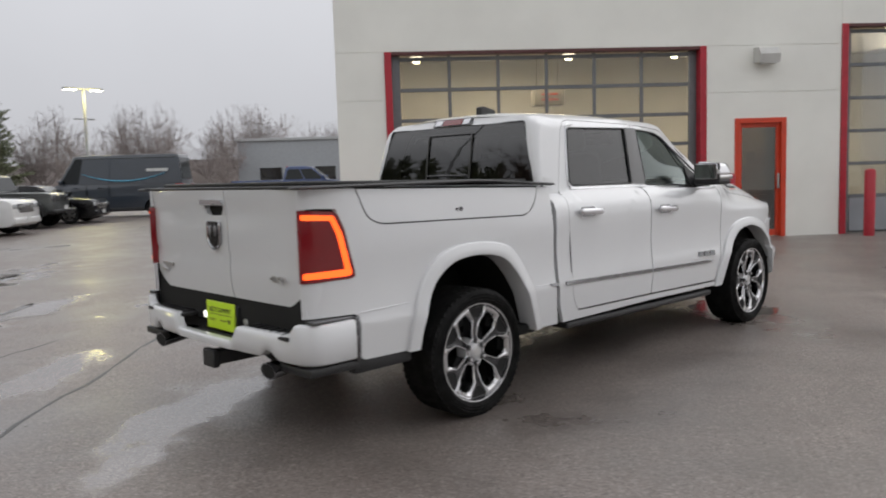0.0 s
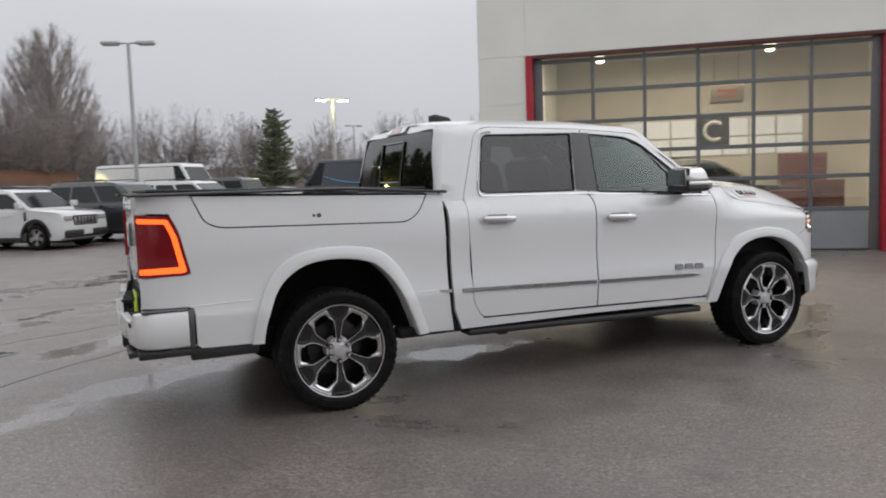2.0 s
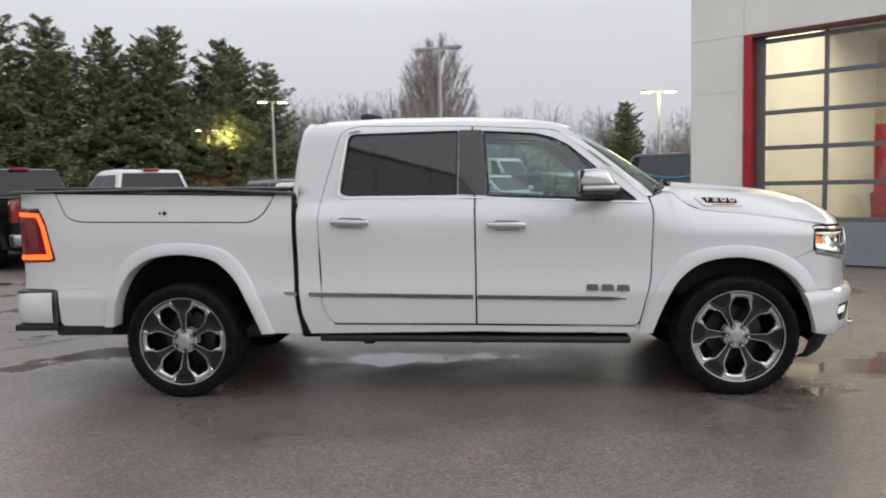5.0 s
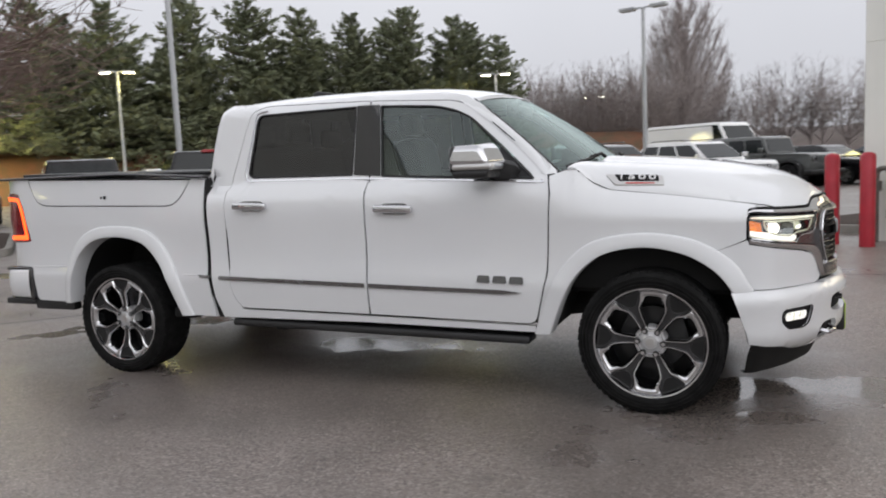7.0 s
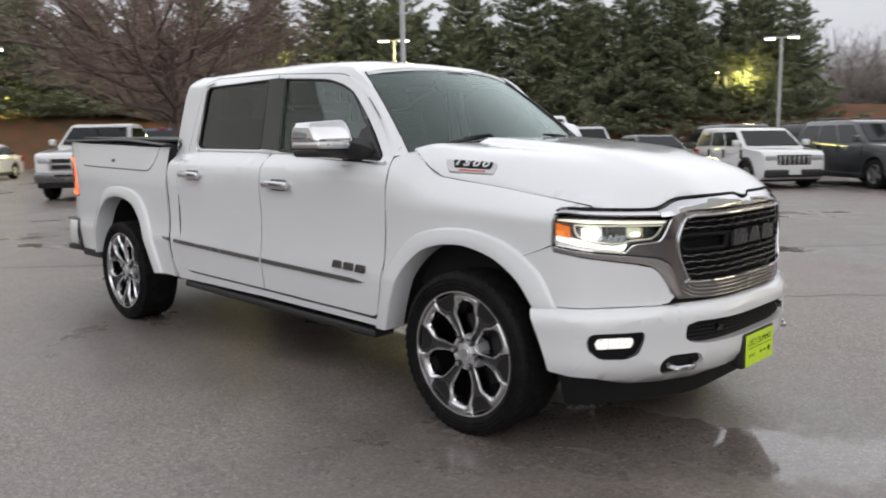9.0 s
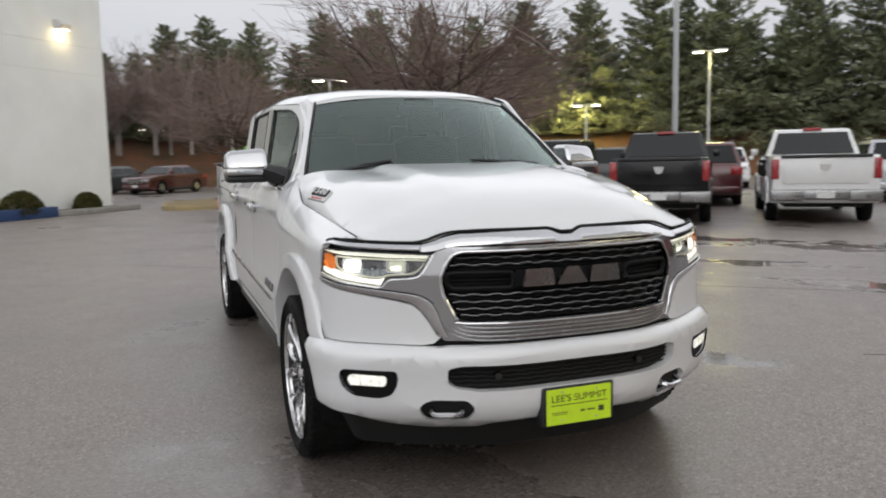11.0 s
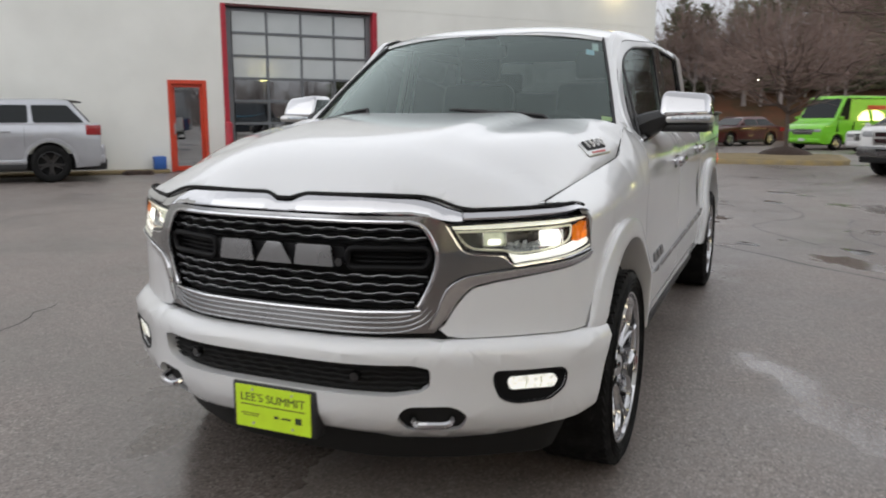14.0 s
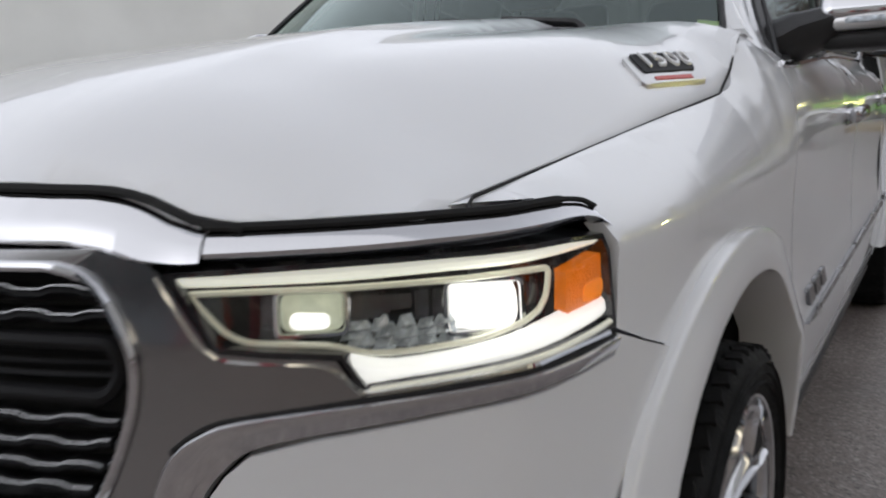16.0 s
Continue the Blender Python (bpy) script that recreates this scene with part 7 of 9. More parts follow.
# gas pipe rising beside the garage door
pipe = thing("gas_pipe", "weathered grey-brown gas pipe with a bend and valves on the wall", "pipe")
PIPE = material("weathered_pipe", (0.16, 0.145, 0.125), 0.6, 0.3, vary=0.3, scale=12, bump=0.3, bump_scale=90)
bm = bm_new()
run = curve([(-0.36, 0.0), (-0.36, 0.40), (-0.36, 0.88), (-0.345, 1.00), (-0.30, 1.04), (-0.21, 1.04), (-0.155, 1.00), (-0.14, 0.90), (-0.14, 0.45), (-0.14, 0.30)], 4)
tube(bm, [TO_LOT @ Vector((a, F1 - 0.16, z)) for a, z in run], 0.036, 10)
part("pipe_run", bm, PIPE, pipe)
for a, z, r, l in ((-0.36, 0.80, 0.07, 0.07), (-0.14, 0.82, 0.062, 0.06), (-0.14, 0.42, 0.06, 0.06)):
    bm = bm_new()
    cyl(bm, TO_LOT @ Vector((a, F1 - 0.16, z - l)), TO_LOT @ Vector((a, F1 - 0.16, z + l)), r, n=12)
    part("valve", bm, PIPE, pipe)
for z, l in ((0.66, 0.17), (0.50, 0.12)):
    bm = bm_new()
    cyl(bm, TO_LOT @ Vector((-0.14, F1 - 0.16, z)), TO_LOT @ Vector((-0.14 + l, F1 - 0.14, z)), 0.024, n=10)
    part("stub", bm, PIPE, pipe)
bm = bm_new()
cyl(bm, TO_LOT @ Vector((-0.14, F1 - 0.16, 0.31)), TO_LOT @ Vector((-0.14, F1 + 0.01, 0.31)), 0.034, n=10)
part("wall_elbow", bm, PIPE, pipe)
# side and rear walls, roof, floor and ceiling of the workshop
for nm, a0, a1, c0, c1, h in (("wall_west", -0.66, -0.36, F1 + 0.30, 30.0, 7.2), ("wall_east", 23.7, 24.0, F1 + 0.30, 30.0, 7.2), ("wall_rear", -0.36, 23.7, 29.7, 30.0, 7.2)):
    bm = bm_new()
    lot_box(bm, a0, a1, c0, c1, 0, h)
    solo(nm, bm, WALL, "pale grey concrete wall of the service building", "wall", kind="structure")
bm = bm_new()
lot_box(bm, -0.36, 23.7, F1 + 0.30, 29.7, 6.9, 7.1)
solo("roof_slab", bm, WALL, "flat roof of the service building", "roof", kind="structure")
bm = bm_new()
lot_box(bm, -0.36, 23.7, F1 + 0.31, 19.5, 4.9, 5.0)
solo("ceiling", bm, INSIDE_WALL, "cream workshop ceiling", "ceiling", kind="structure")
bm = bm_new()
lot_box(bm, -0.36, 23.7, 19.5, 19.7, 0, 5.0)
solo("wall_inner", bm, INSIDE_WALL, "cream painted workshop rear wall", "wall", kind="structure")
bm = bm_new()
lot_box(bm, -0.35, 23.69, F1 + 0.02, 19.5, 0.001, 0.012)
solo("floor", bm, material("workshop_floor", (0.20, 0.19, 0.17), 0.35, vary=0.3, scale=1.5, rvary=0.15), "grey sealed workshop floor", "floor", kind="structure")
# lamps of the workshop
for a in (1.2, 5.4, 8.4, 12.0):
    for c in (12.2, 16.2):
        lamp = thing("bay_lamp", "round workshop bay lamp, lit warm", "ceiling lamp", "workshop lamps")
        bm = bm_new()
        p = TO_LOT @ Vector((a, c, 4.52))
        lathe(bm, [(0.03, 0.30), (0.06, 0.20), (0.20, 0.05), (0.22, 0.0)], Matrix.Translation(p) @ Matrix.Rotation(radians(90), 4, "X"), 16)
        part("lamp_housing", bm, FIXTURE, lamp)
        bm = bm_new()
        lathe(bm, [(0.11, 0.02), (0.11, -0.03), (0.08, -0.08), (0.001, -0.10)], Matrix.Translation(p) @ Matrix.Rotation(radians(90), 4, "X"), 16)
        part("lamp_lens", bm, GLOW_INSIDE, lamp)
for a in (3.0, 12.0):
    ob = new("workshop_light", bpy.data.lights.new("workshop_light", "AREA"))
    ob.data.shape, ob.data.size, ob.data.size_y = "RECTANGLE", 7.0, 6.0
    ob.data.energy, ob.data.color = 425, (1.0, 0.86, 0.64)
    ob.matrix_world = Matrix.Translation(TO_LOT @ Vector((a, 14.0, 4.6)))
# things inside
TOOL_RED = material("red_tool_paint", (0.14, 0.03, 0.026), 0.4, vary=0.2)
for a, c, w, h in ((5.4, 13.0, 0.8, 1.0), (6.2, 13.4, 0.6, 1.2), (6.6, 18.8, 1.2, 1.9), (0.9, 18.9, 1.0, 1.5), (9.8, 15.0, 1.0, 1.4), (12.5, 18.0, 2.0, 1.8)):
    chest = thing("tool_cabinet", "red metal tool cabinet with drawers on the workshop floor", "cabinet", "tool cabinets")
    bm = bm_new()
    lot_box(bm, a - w / 2, a + w / 2, c - 0.3, c + 0.3, 0.012, h, 0.02, 2)
    part("cabinet_body", bm, TOOL_RED, chest)
    for i in range(5):
        bm = bm_new()
        z = 0.12 + (h - 0.2) * i / 5
        lot_box(bm, a - w / 2 + 0.03, a + w / 2 - 0.03, c - 0.325, c - 0.30, z, z + (h - 0.2) / 5 - 0.03, 0.005, 1)
        part("drawer", bm, TOOL_RED, chest)
lift = thing("vehicle_lift", "red steel post of a vehicle lift in the workshop", "vehicle lift")
bm = bm_new()
lot_box(bm, 1.42, 1.62, 12.5, 12.7, 0.012, 2.34, 0.015, 2)
part("lift_post", bm, RED_TRIM, lift)
bm = bm_new()
lot_box(bm, 1.32, 1.72, 12.35, 12.85, 0.008, 0.05, 0.01, 1)
part("base_plate", bm, RED_TRIM, lift)
# case and rods are added to carry two bars painted for an orange glow
heater = thing("unit_heater", "hanging workshop heater, an added tan case with two bars painted for an orange glow", "heater")
bm = bm_new()
lot_box(bm, 3.75, 4.45, 12.8, 13.3, 2.95, 3.32, 0.03, 2)
part("heater_body", bm, material("tan_heater_case", (0.30, 0.27, 0.22), 0.6, vary=0.15), heater)
bm = bm_new()
for a in (3.85, 4.35):
    cyl(bm, TO_LOT @ Vector((a, 13.05, 3.3)), TO_LOT @ Vector((a, 13.05, 4.62)), 0.006, None, 8)
part("hanger_rods", bm, GUN_PAINT, heater)
for z in (3.06, 3.18):
    bm = bm_new()
    lot_box(bm, 3.9, 4.3, 12.785, 12.80, z, z + 0.035, 0.004, 1)
    part("painted_glow_bar", bm, ORANGE_TRIM, heater)
sign = thing("hanging_sign", "dark square sign with a pale ring", "sign")
bm = bm_new()
lot_box(bm, 3.65, 4.35, 15.2, 15.24, 2.08, 2.82, 0.01, 1)
part("sign_board", bm, GUN_PAINT, sign)
bm = bm_new()
ring = [TO_LOT @ Vector((4.0 + 0.22 * math.cos(radians(d)), 15.18, 2.45 + 0.22 * math.sin(radians(d)))) for d in range(45, 320, 12)]
tube(bm, ring, 0.045, 8)
part("ring_mark", bm, FIXTURE, sign, "plain pale ring")
# bright rear door glass seen through the workshop; emission stands in for its daylight
BACKGLOW = material("frosted_pane_day_glow", (0.7, 0.72, 0.75), 0.6, emit=(0.75, 0.78, 0.85), power=0.20)
win = thing("window_1", "row of frosted panes in the workshop rear wall, glowing in place of daylight", "window", kind="structure")
for i in range(7):
    for k in range(2):
        bm = bm_new()
        a, z = 1.6 + i * 0.74, 1.95 + k * 0.56
        lot_box(bm, a, a + 0.67, 19.44, 19.48, z, z + 0.50, 0.004, 1)
        part("pane", bm, BACKGLOW, win)

F2, A2 = -15.706, -4.407
D2, M2 = (A2, A2 + 4.34, 0, 4.30), (A2 + 4.78, A2 + 5.74, 0, 2.33)
wall_run("wall_south", F2, F2 - 0.30, -14.6, 26.0, 9.0, [D2, M2], (4.38, 5.25), (-14.6, 26.0), "tall off-white rendered wall of the second building")
garage_door("door_4", F2, 1, D2[0], D2[1], 4.30, 4, 6, 0.64, "tall glazed garage door with grey bottom panels and red jambs", 3)
man_door("door_5", F2, 1, M2[0], M2[1], 2.33, "orange-red framed glass door in the off-white wall")
wall_lamp(A2 - 8.41, F2, 1, 5.80, True)
ob = new("wall_lamp_light", bpy.data.lights.new("wall_lamp_light", "POINT"))
ob.data.energy, ob.data.color, ob.data.shadow_soft_size = 5.5, (1.0, 0.74, 0.26), 0.12
ob.matrix_world = Matrix.Translation(TO_LOT @ Vector((A2 - 8.41, F2 + 0.30, 5.48)))
for a, c in ((A2 - 0.32, F2 + 0.55), (A2 + 4.36, F2 + 0.55)):
    bollard(a, c)
for nm, a0, a1, c0, c1 in (("wall_return", -14.6, -14.3, F2 - 25, F2 - 0.3), ("wall_return_far", 25.7, 26.0, F2 - 25, F2 - 0.3), ("wall_back", -14.3, 25.7, F2 - 25, F2 - 24.7)):
    bm = bm_new()
    lot_box(bm, a0, a1, c0, c1, 0, 9.0)
    solo(nm, bm, WALL, "off-white rendered wall of the second building", "wall", kind="structure")
bm = bm_new()
lot_box(bm, -14.3, 25.7, F2 - 24.7, F2 - 0.3, 8.6, 8.8)
solo("roof_slab_south", bm, WALL, "flat roof of the second building", "roof", kind="structure")
bm = bm_new()
lot_box(bm, -14.3, 25.7, F2 - 8.0, F2 - 7.8, 0, 8.6)
solo("wall_inner_south", bm, material("dim_inner_wall", (0.30, 0.30, 0.29), 0.8, vary=0.2), "grey inner wall of the second building", "wall", kind="structure")
vent = thing("wall_vent", "grey louvred vent on the wall", "vent")
bm = bm_new()
lot_box(bm, A2 - 5.19, A2 - 4.94, F2, F2 + 0.05, 2.70, 3.27, 0.006, 1)
part("vent_frame", bm, FIXTURE, vent)
for i in range(6):
    bm = bm_new()
    lot_box(bm, A2 - 5.17, A2 - 4.96, F2 + 0.05, F2 + 0.065, 2.74 + i * 0.085, 2.79 + i * 0.085)
    part("slat", bm, DOOR_PANEL, vent)
bm = bm_new()
lot_box(bm, A2 - 1.80, A2 - 1.52, F2, F2 + 0.012, 1.46, 1.88, 0.003, 1)
sg = solo("wall_notice", bm, material("white_notice", (0.7, 0.66, 0.68), 0.5, vary=0.08), "small white parking notice on the wall", "sign")
bm = bm_new()
lot_box(bm, A2 - 1.74, A2 - 1.58, F2 + 0.0121, F2 + 0.0135, 1.72, 1.84)
part("notice_mark", bm, material("violet_print", (0.36, 0.22, 0.36), 0.5), sg)
for z in (1.56, 1.62):
    bm = bm_new()
    lot_box(bm, A2 - 1.76, A2 - 1.56, F2 + 0.0121, F2 + 0.0135, z, z + 0.025)
    part("print_bar", bm, INK, sg)
bm = bm_new()
lot_box(bm, 1.42, 12.0, F2 + 0.005, F2 + 0.42, 0.0, 0.09, 0.03, 2)
solo("wall_foot_strip", bm, STRAW, "tan dusty kerb strip along the foot of the wall", "kerb", kind="structure")
bm = bm_new()
for k in range(26):
    h = (k * 0.618) % 1.0
    p = TO_LOT @ Vector((1.95 + 0.55 * ((k * 0.377) % 1.0), F2 + 0.48 + 0.30 * h, 0.0))
    lathe(bm, [(0.15 - 0.07 * h, 0.0), (0.12 - 0.06 * h, 0.05), (0.05, 0.09), (0.001, 0.10)], Matrix.Translation(p) @ Matrix.Rotation(radians(90), 4, "X"), 7)
solo("leaf_pile", bm, MULCH, "low dark pile of wet leaves by the wall", "leaf pile")
bm = bm_new()
lot_box(bm, 1.50, 1.80, F2 + 0.10, F2 + 0.38, 0.09, 0.42, 0.03, 2)
solo("blue_bin", bm, material("blue_plastic", (0.03, 0.12, 0.42), 0.45, vary=0.15), "small blue plastic bin against the wall", "bin")

# planting bed with blue kerb along the second building
bed = thing("planting_bed", "mulched planting bed edged with a blue painted kerb", "planting bed")
bm = bm_new()
lot_box(bm, -14.5, -4.75, F2 + 0.05, F2 + 0.95, 0.0, 0.13, 0.05, 2)
part("mulch", bm, MULCH, bed)
BLUE_KERB = material("blue_kerb_paint", (0.018, 0.052, 0.15), 0.6, vary=0.35, scale=5)
DARK_KERB = material("dark_red_kerb_paint", (0.085, 0.035, 0.03), 0.7, vary=0.3, scale=5)
for i in range(1, 9):
    bm = bm_new()
    a = -15.7 + i * 1.15
    blue = 4 <= i <= 7
    lot_box(bm, a, a + 1.14 - (0.62 if i == 8 else 0), F2 + 0.95, F2 + 1.20, 0.0, 0.30 if i >= 4 else 0.17, 0.02, 2)
    part("kerb_stone", bm, BLUE_KERB if blue else (DARK_KERB if i == 8 else CONCRETE), bed)

# far low building
far = thing("far_building", "distant low grey warehouse beyond the car park", "warehouse")
bm = bm_new()
lot_box(bm, -13.0, 22.0, 69.0, 82.0, 0, 4.9, 0.02, 1)
part("wall", bm, material("grey_siding", (0.36, 0.38, 0.40), 0.7, vary=0.1), far)
bm = bm_new()
lot_box(bm, -13.2, 22.2, 68.8, 82.2, 4.9, 5.15, 0.02, 1)
part("roof", bm, GALV, far)
for i in range(6):
    bm = bm_new()
    lot_box(bm, -11 + i * 5, -9 + i * 5, 68.9, 69.0, 0.9, 2.4, 0.01, 1)
    part("window", bm, GLOSS_BLACK, far)

# ---- parked vehicles ----
CAR_WHITE = material("white_paint", (0.72, 0.72, 0.72), 0.3, coat=1.0, vary=0.04)
CAR_BLACK = material("black_paint", (0.006, 0.006, 0.007), 0.22, coat=0.25, vary=0.2, spec=0.3)
CAR_GREY = material("charcoal_paint", (0.035, 0.037, 0.042), 0.3, coat=1.0, vary=0.15)
CAR_SILVER = material("silver_paint", (0.47, 0.48, 0.51), 0.32, 0.5, coat=1.0, vary=0.06)
CAR_NAVY = material("dark_blue_grey_paint", (0.030, 0.040, 0.055), 0.35, coat=0.8, vary=0.1)
CAR_BLUE = material("blue_paint", (0.02, 0.05, 0.17), 0.35, coat=0.8, vary=0.1)
CAR_GREEN = material("lime_green_paint", (0.20, 0.62, 0.02), 0.35, coat=0.8, vary=0.08)
CAR_RED = material("dark_red_paint", (0.075, 0.008, 0.010), 0.3, coat=1.0, vary=0.1)
CAR_OLIVE = material("grey_green_paint", (0.055, 0.060, 0.058), 0.35, coat=0.8, vary=0.1)
CAR_GLASS = material("dark_car_glass", (0.006, 0.009, 0.010), 0.06, coat=0.0, spec=0.32, vary=0.2, scale=2)
HEADLAMP_OFF = material("headlamp_glass", (0.5, 0.52, 0.54), 0.1, 0.4, coat=1.0, vary=0.3, scale=20)
WORN_CHROME = material("worn_chrome", (0.36, 0.36, 0.36), 0.3, 1.0, vary=0.15, scale=5, rvary=0.1)
REAR_LAMP = material("red_lamp_glass", (0.32, 0.010, 0.014), 0.15, coat=1.0, vary=0.2)
PLATE_WHITE = material("plate_white", (0.65, 0.66, 0.66), 0.5, vary=0.08)
WHEELS = {}


def spare_wheel(parent, x, y, r, s, dark):
    key = (round(r, 3), dark)
    w = new("wheel")
    w.parent = parent
    w.matrix_basis = Matrix.Translation((x, y, r)) @ Matrix.Rotation(radians(0 if s > 0 else 180), 4, "Z")
    if key not in WHEELS:
        bm = bm_new()
        lathe(bm, [(r * 0.64, -0.10), (r * 0.80, -0.118), (r * 0.95, -0.108), (r, -0.08), (r, 0.08), (r * 0.95, 0.108), (r * 0.80, 0.118), (r * 0.64, 0.10), (r * 0.60, 0)], Matrix.Identity(4), 28, closed=True)
        a = finish("tyre", bm, RUBBER, 50)
        bm = bm_new()
        lathe(bm, [(r * 0.66, 0.095), (r * 0.62, 0.10), (r * 0.58, 0.06), (r * 0.56, -0.05)], Matrix.Identity(4), 28)
        for k in range(5):
            m = Matrix.Rotation(2 * math.pi * k / 5, 4, "Y")
            pl = [(-r * 0.09, 0.0), (r * 0.09, 0.0), (r * 0.14, r * 0.62), (r * 0.05, r * 0.62), (0, r * 0.40), (-r * 0.05, r * 0.62), (-r * 0.14, r * 0.62)]
            prism(bm, pl, 0.03, m @ Matrix.Translation((0, 0.055, 0)) @ Matrix(((1, 0, 0, 0), (0, 0, 1, 0), (0, -1, 0, 0), (0, 0, 0, 1))))
        lathe(bm, [(r * 0.16, 0.06), (r * 0.15, 0.095), (0.001, 0.10)], Matrix.Identity(4), 16)
        b = finish("rim", bm, GLOSS_BLACK if dark else SATIN, 40)
        bm = bm_new()
        lathe(bm, [(r * 0.57, 0.0), (0.001, 0.0)], Matrix.Identity(4), 20)
        c = finish("wheel_back", bm, DEEP_BLACK, 40)
        WHEELS[key] = (a, b, c)
    for nm, me in zip(("tyre", "rim", "wheel_back"), WHEELS[key]):
        o = new(nm, me)
        o.parent = w


def vehicle(name, label, L, W, H, paint, clear, hood, belt, cab, wheels, r, tumble=0.84, bed=None, flares=False, dark_wheels=False,
            grille=True, group="parked vehicles", category="car", nose_drop=0.10, tail_belt=None, windows=3, roof_rack=False, dark_low=False):
    """cab: screen base x, screen top x, roof rear x, rear glass base x, as parts of the length from the nose."""
    car = thing(name, label, category, group)
    X = lambda t: L / 2 - t * L
    f, b = X(0), X(1)
    x0, x1, x2, x3 = (X(t) for t in cab)
    arch = r + 0.075
    out = 0.13 if flares else 0.008
    square = 0.72 if flares else 1.0
    wx = [X(t) for t in wheels]
    tail = tail_belt or belt
    pts = [(f - 0.02, clear + 0.08), (f, (clear + hood) / 2), (f - 0.04, hood - nose_drop), (f - 0.16, hood - nose_drop * 0.35), (f - 0.45, hood), (x0 + 0.02, belt - 0.01), (x0 - 0.1, belt)]
    if bed:
        pts += [(X(bed) , belt), (X(bed) - 0.01, tail), (b + 0.03, tail), (b, tail - 0.06)]
    else:
        pts += [(x3, belt), (b + 0.05, tail - 0.02), (b, tail - 0.25)]
    pts += [(b + 0.01, clear + 0.20), (b + 0.06, clear + 0.03)]
    for c in reversed(wx):
        pts += [(c - arch, clear)] + [(c - arch * math.cos(math.pi * k / 10), max(clear, r + arch * math.sin(math.pi * k / 10))) for k in range(1, 10)] + [(c + arch, clear)]
    pts += [(f - 0.15, clear)]
    bm = bm_new()
    up = Matrix(((1, 0, 0, 0), (0, 0, -1, W / 2), (0, 1, 0, 0), (0, 0, 0, 1)))
    prism(bm, pts, W, up)
    for at in (0.30, 0.62):
        bmesh.ops.bisect_plane(bm, geom=list(bm.verts) + list(bm.edges) + list(bm.faces), plane_co=(0, 0, clear + (belt - clear) * at), plane_no=(0, 0, 1))
    for v in bm.verts:
        z = (v.co.z - clear) / (belt - clear)
        k = 1 - 0.035 * max(0, z - 0.62) / 0.38 - 0.03 * max(0, 0.3 - z) / 0.3
        nose_in = 1 - 0.10 * max(0, (v.co.x - (f - 0.35)) / 0.35) ** 2 - 0.06 * max(0, ((b + 0.25) - v.co.x) / 0.25) ** 2
        v.co.y *= k * nose_in
    es = [e for e in bm.edges if e.is_manifold and e.calc_face_angle(0) > radians(50)]
    bmesh.ops.bevel(bm, geom=es, offset=0.035, segments=2, profile=0.5, affect="EDGES", clamp_overlap=True)
    part("body", bm, paint, car, sharp=45)
    # cabin
    bm = bm_new()
    rows = []
    for y in (-1, 1):
        rows.append([bm.verts.new((x, y * W / 2 * 0.955 * (1 + (tumble - 1) * max(0, z - belt) / (H - 0.05 - belt)), z)) for x, z in [(x0, belt - 0.02), (x1, H - 0.05), (x1 - 0.25, H - 0.01), (x2 + 0.25, H), (x2, H - 0.03), (x3, belt - 0.02)]])
    k = len(rows[0])
    for i in range(k):
        j = (i + 1) % k
        bm.faces.new((rows[0][i], rows[1][i], rows[1][j], rows[0][j]))
    bm.faces.new(rows[0][::-1])
    bm.faces.new(rows[1])
    bmesh.ops.recalc_face_normals(bm, faces=bm.faces)
    es = [e for e in bm.edges if e.calc_face_angle(0) > radians(25)]
    bmesh.ops.bevel(bm, geom=es, offset=0.045, segments=3, profile=0.5, affect="EDGES", clamp_overlap=True)
    part("cabin", bm, paint, car, sharp=45)

    def wall_y(z, s):
        t = max(0, min(1, (z - belt) / (H - 0.05 - belt)))
        return s * (W / 2 * 0.955 * (1 + (tumble - 1) * t) + 0.006)

    zt, zb = H - 0.13, belt + 0.035

    def slope(xa, xb, z):
        return xa + (xb - xa) * (z - belt) / (H - 0.05 - belt)

    for s in (-1, 1):
        fx = lambda z: slope(x0, x1, z) - 0.12
        rx = lambda z: slope(x3, x2, z) + 0.12
        cuts = windows
        for i in range(cuts):
            t0, t1 = i / cuts + (0.015 if i else 0), (i + 1) / cuts - (0.015 if i < cuts - 1 else 0)
            q = [(fx(zb) + (rx(zb) - fx(zb)) * t0, zb), (fx(zt) + (rx(zt) - fx(zt)) * t0, zt), (fx(zt) + (rx(zt) - fx(zt)) * t1, zt), (fx(zb) + (rx(zb) - fx(zb)) * t1, zb)]
            bm = bm_new()
            vs = [bm.verts.new((x, wall_y(z, s), z)) for x, z in rounded(q, 0.04, 2)]
            ws = [bm.verts.new((v.co.x, v.co.y - s * 0.02, v.co.z)) for v in vs]
            bm.faces.new(vs if s < 0 else vs[::-1])
            for a in range(len(vs)):
                bm.faces.new((vs[a], ws[a], ws[(a + 1) % len(vs)], vs[(a + 1) % len(vs)]))
            part("side_window", bm, CAR_GLASS, car)
        bm = bm_new()
        box(bm, x0 - 0.28, x0 - 0.12, s * (W / 2 + 0.02), s * (W / 2 + 0.17), belt + 0.04, belt + 0.20, 0.03, 2)
        part("door_mirror", bm, paint, car)
        for x in (x0 - 0.75, x0 - 1.75):
            if x > x3 + 0.1:
                bm = bm_new()
                box(bm, x - 0.10, x + 0.10, s * (W / 2 * 0.975), s * (W / 2 + 0.02), belt - 0.17, belt - 0.13, 0.01, 1)
                part("door_handle", bm, paint, car)
        for x in ((x0 - 0.15), (x0 - 1.18), (x0 - 2.1)):
            if x > x3 - 0.1:
                bm = bm_new()
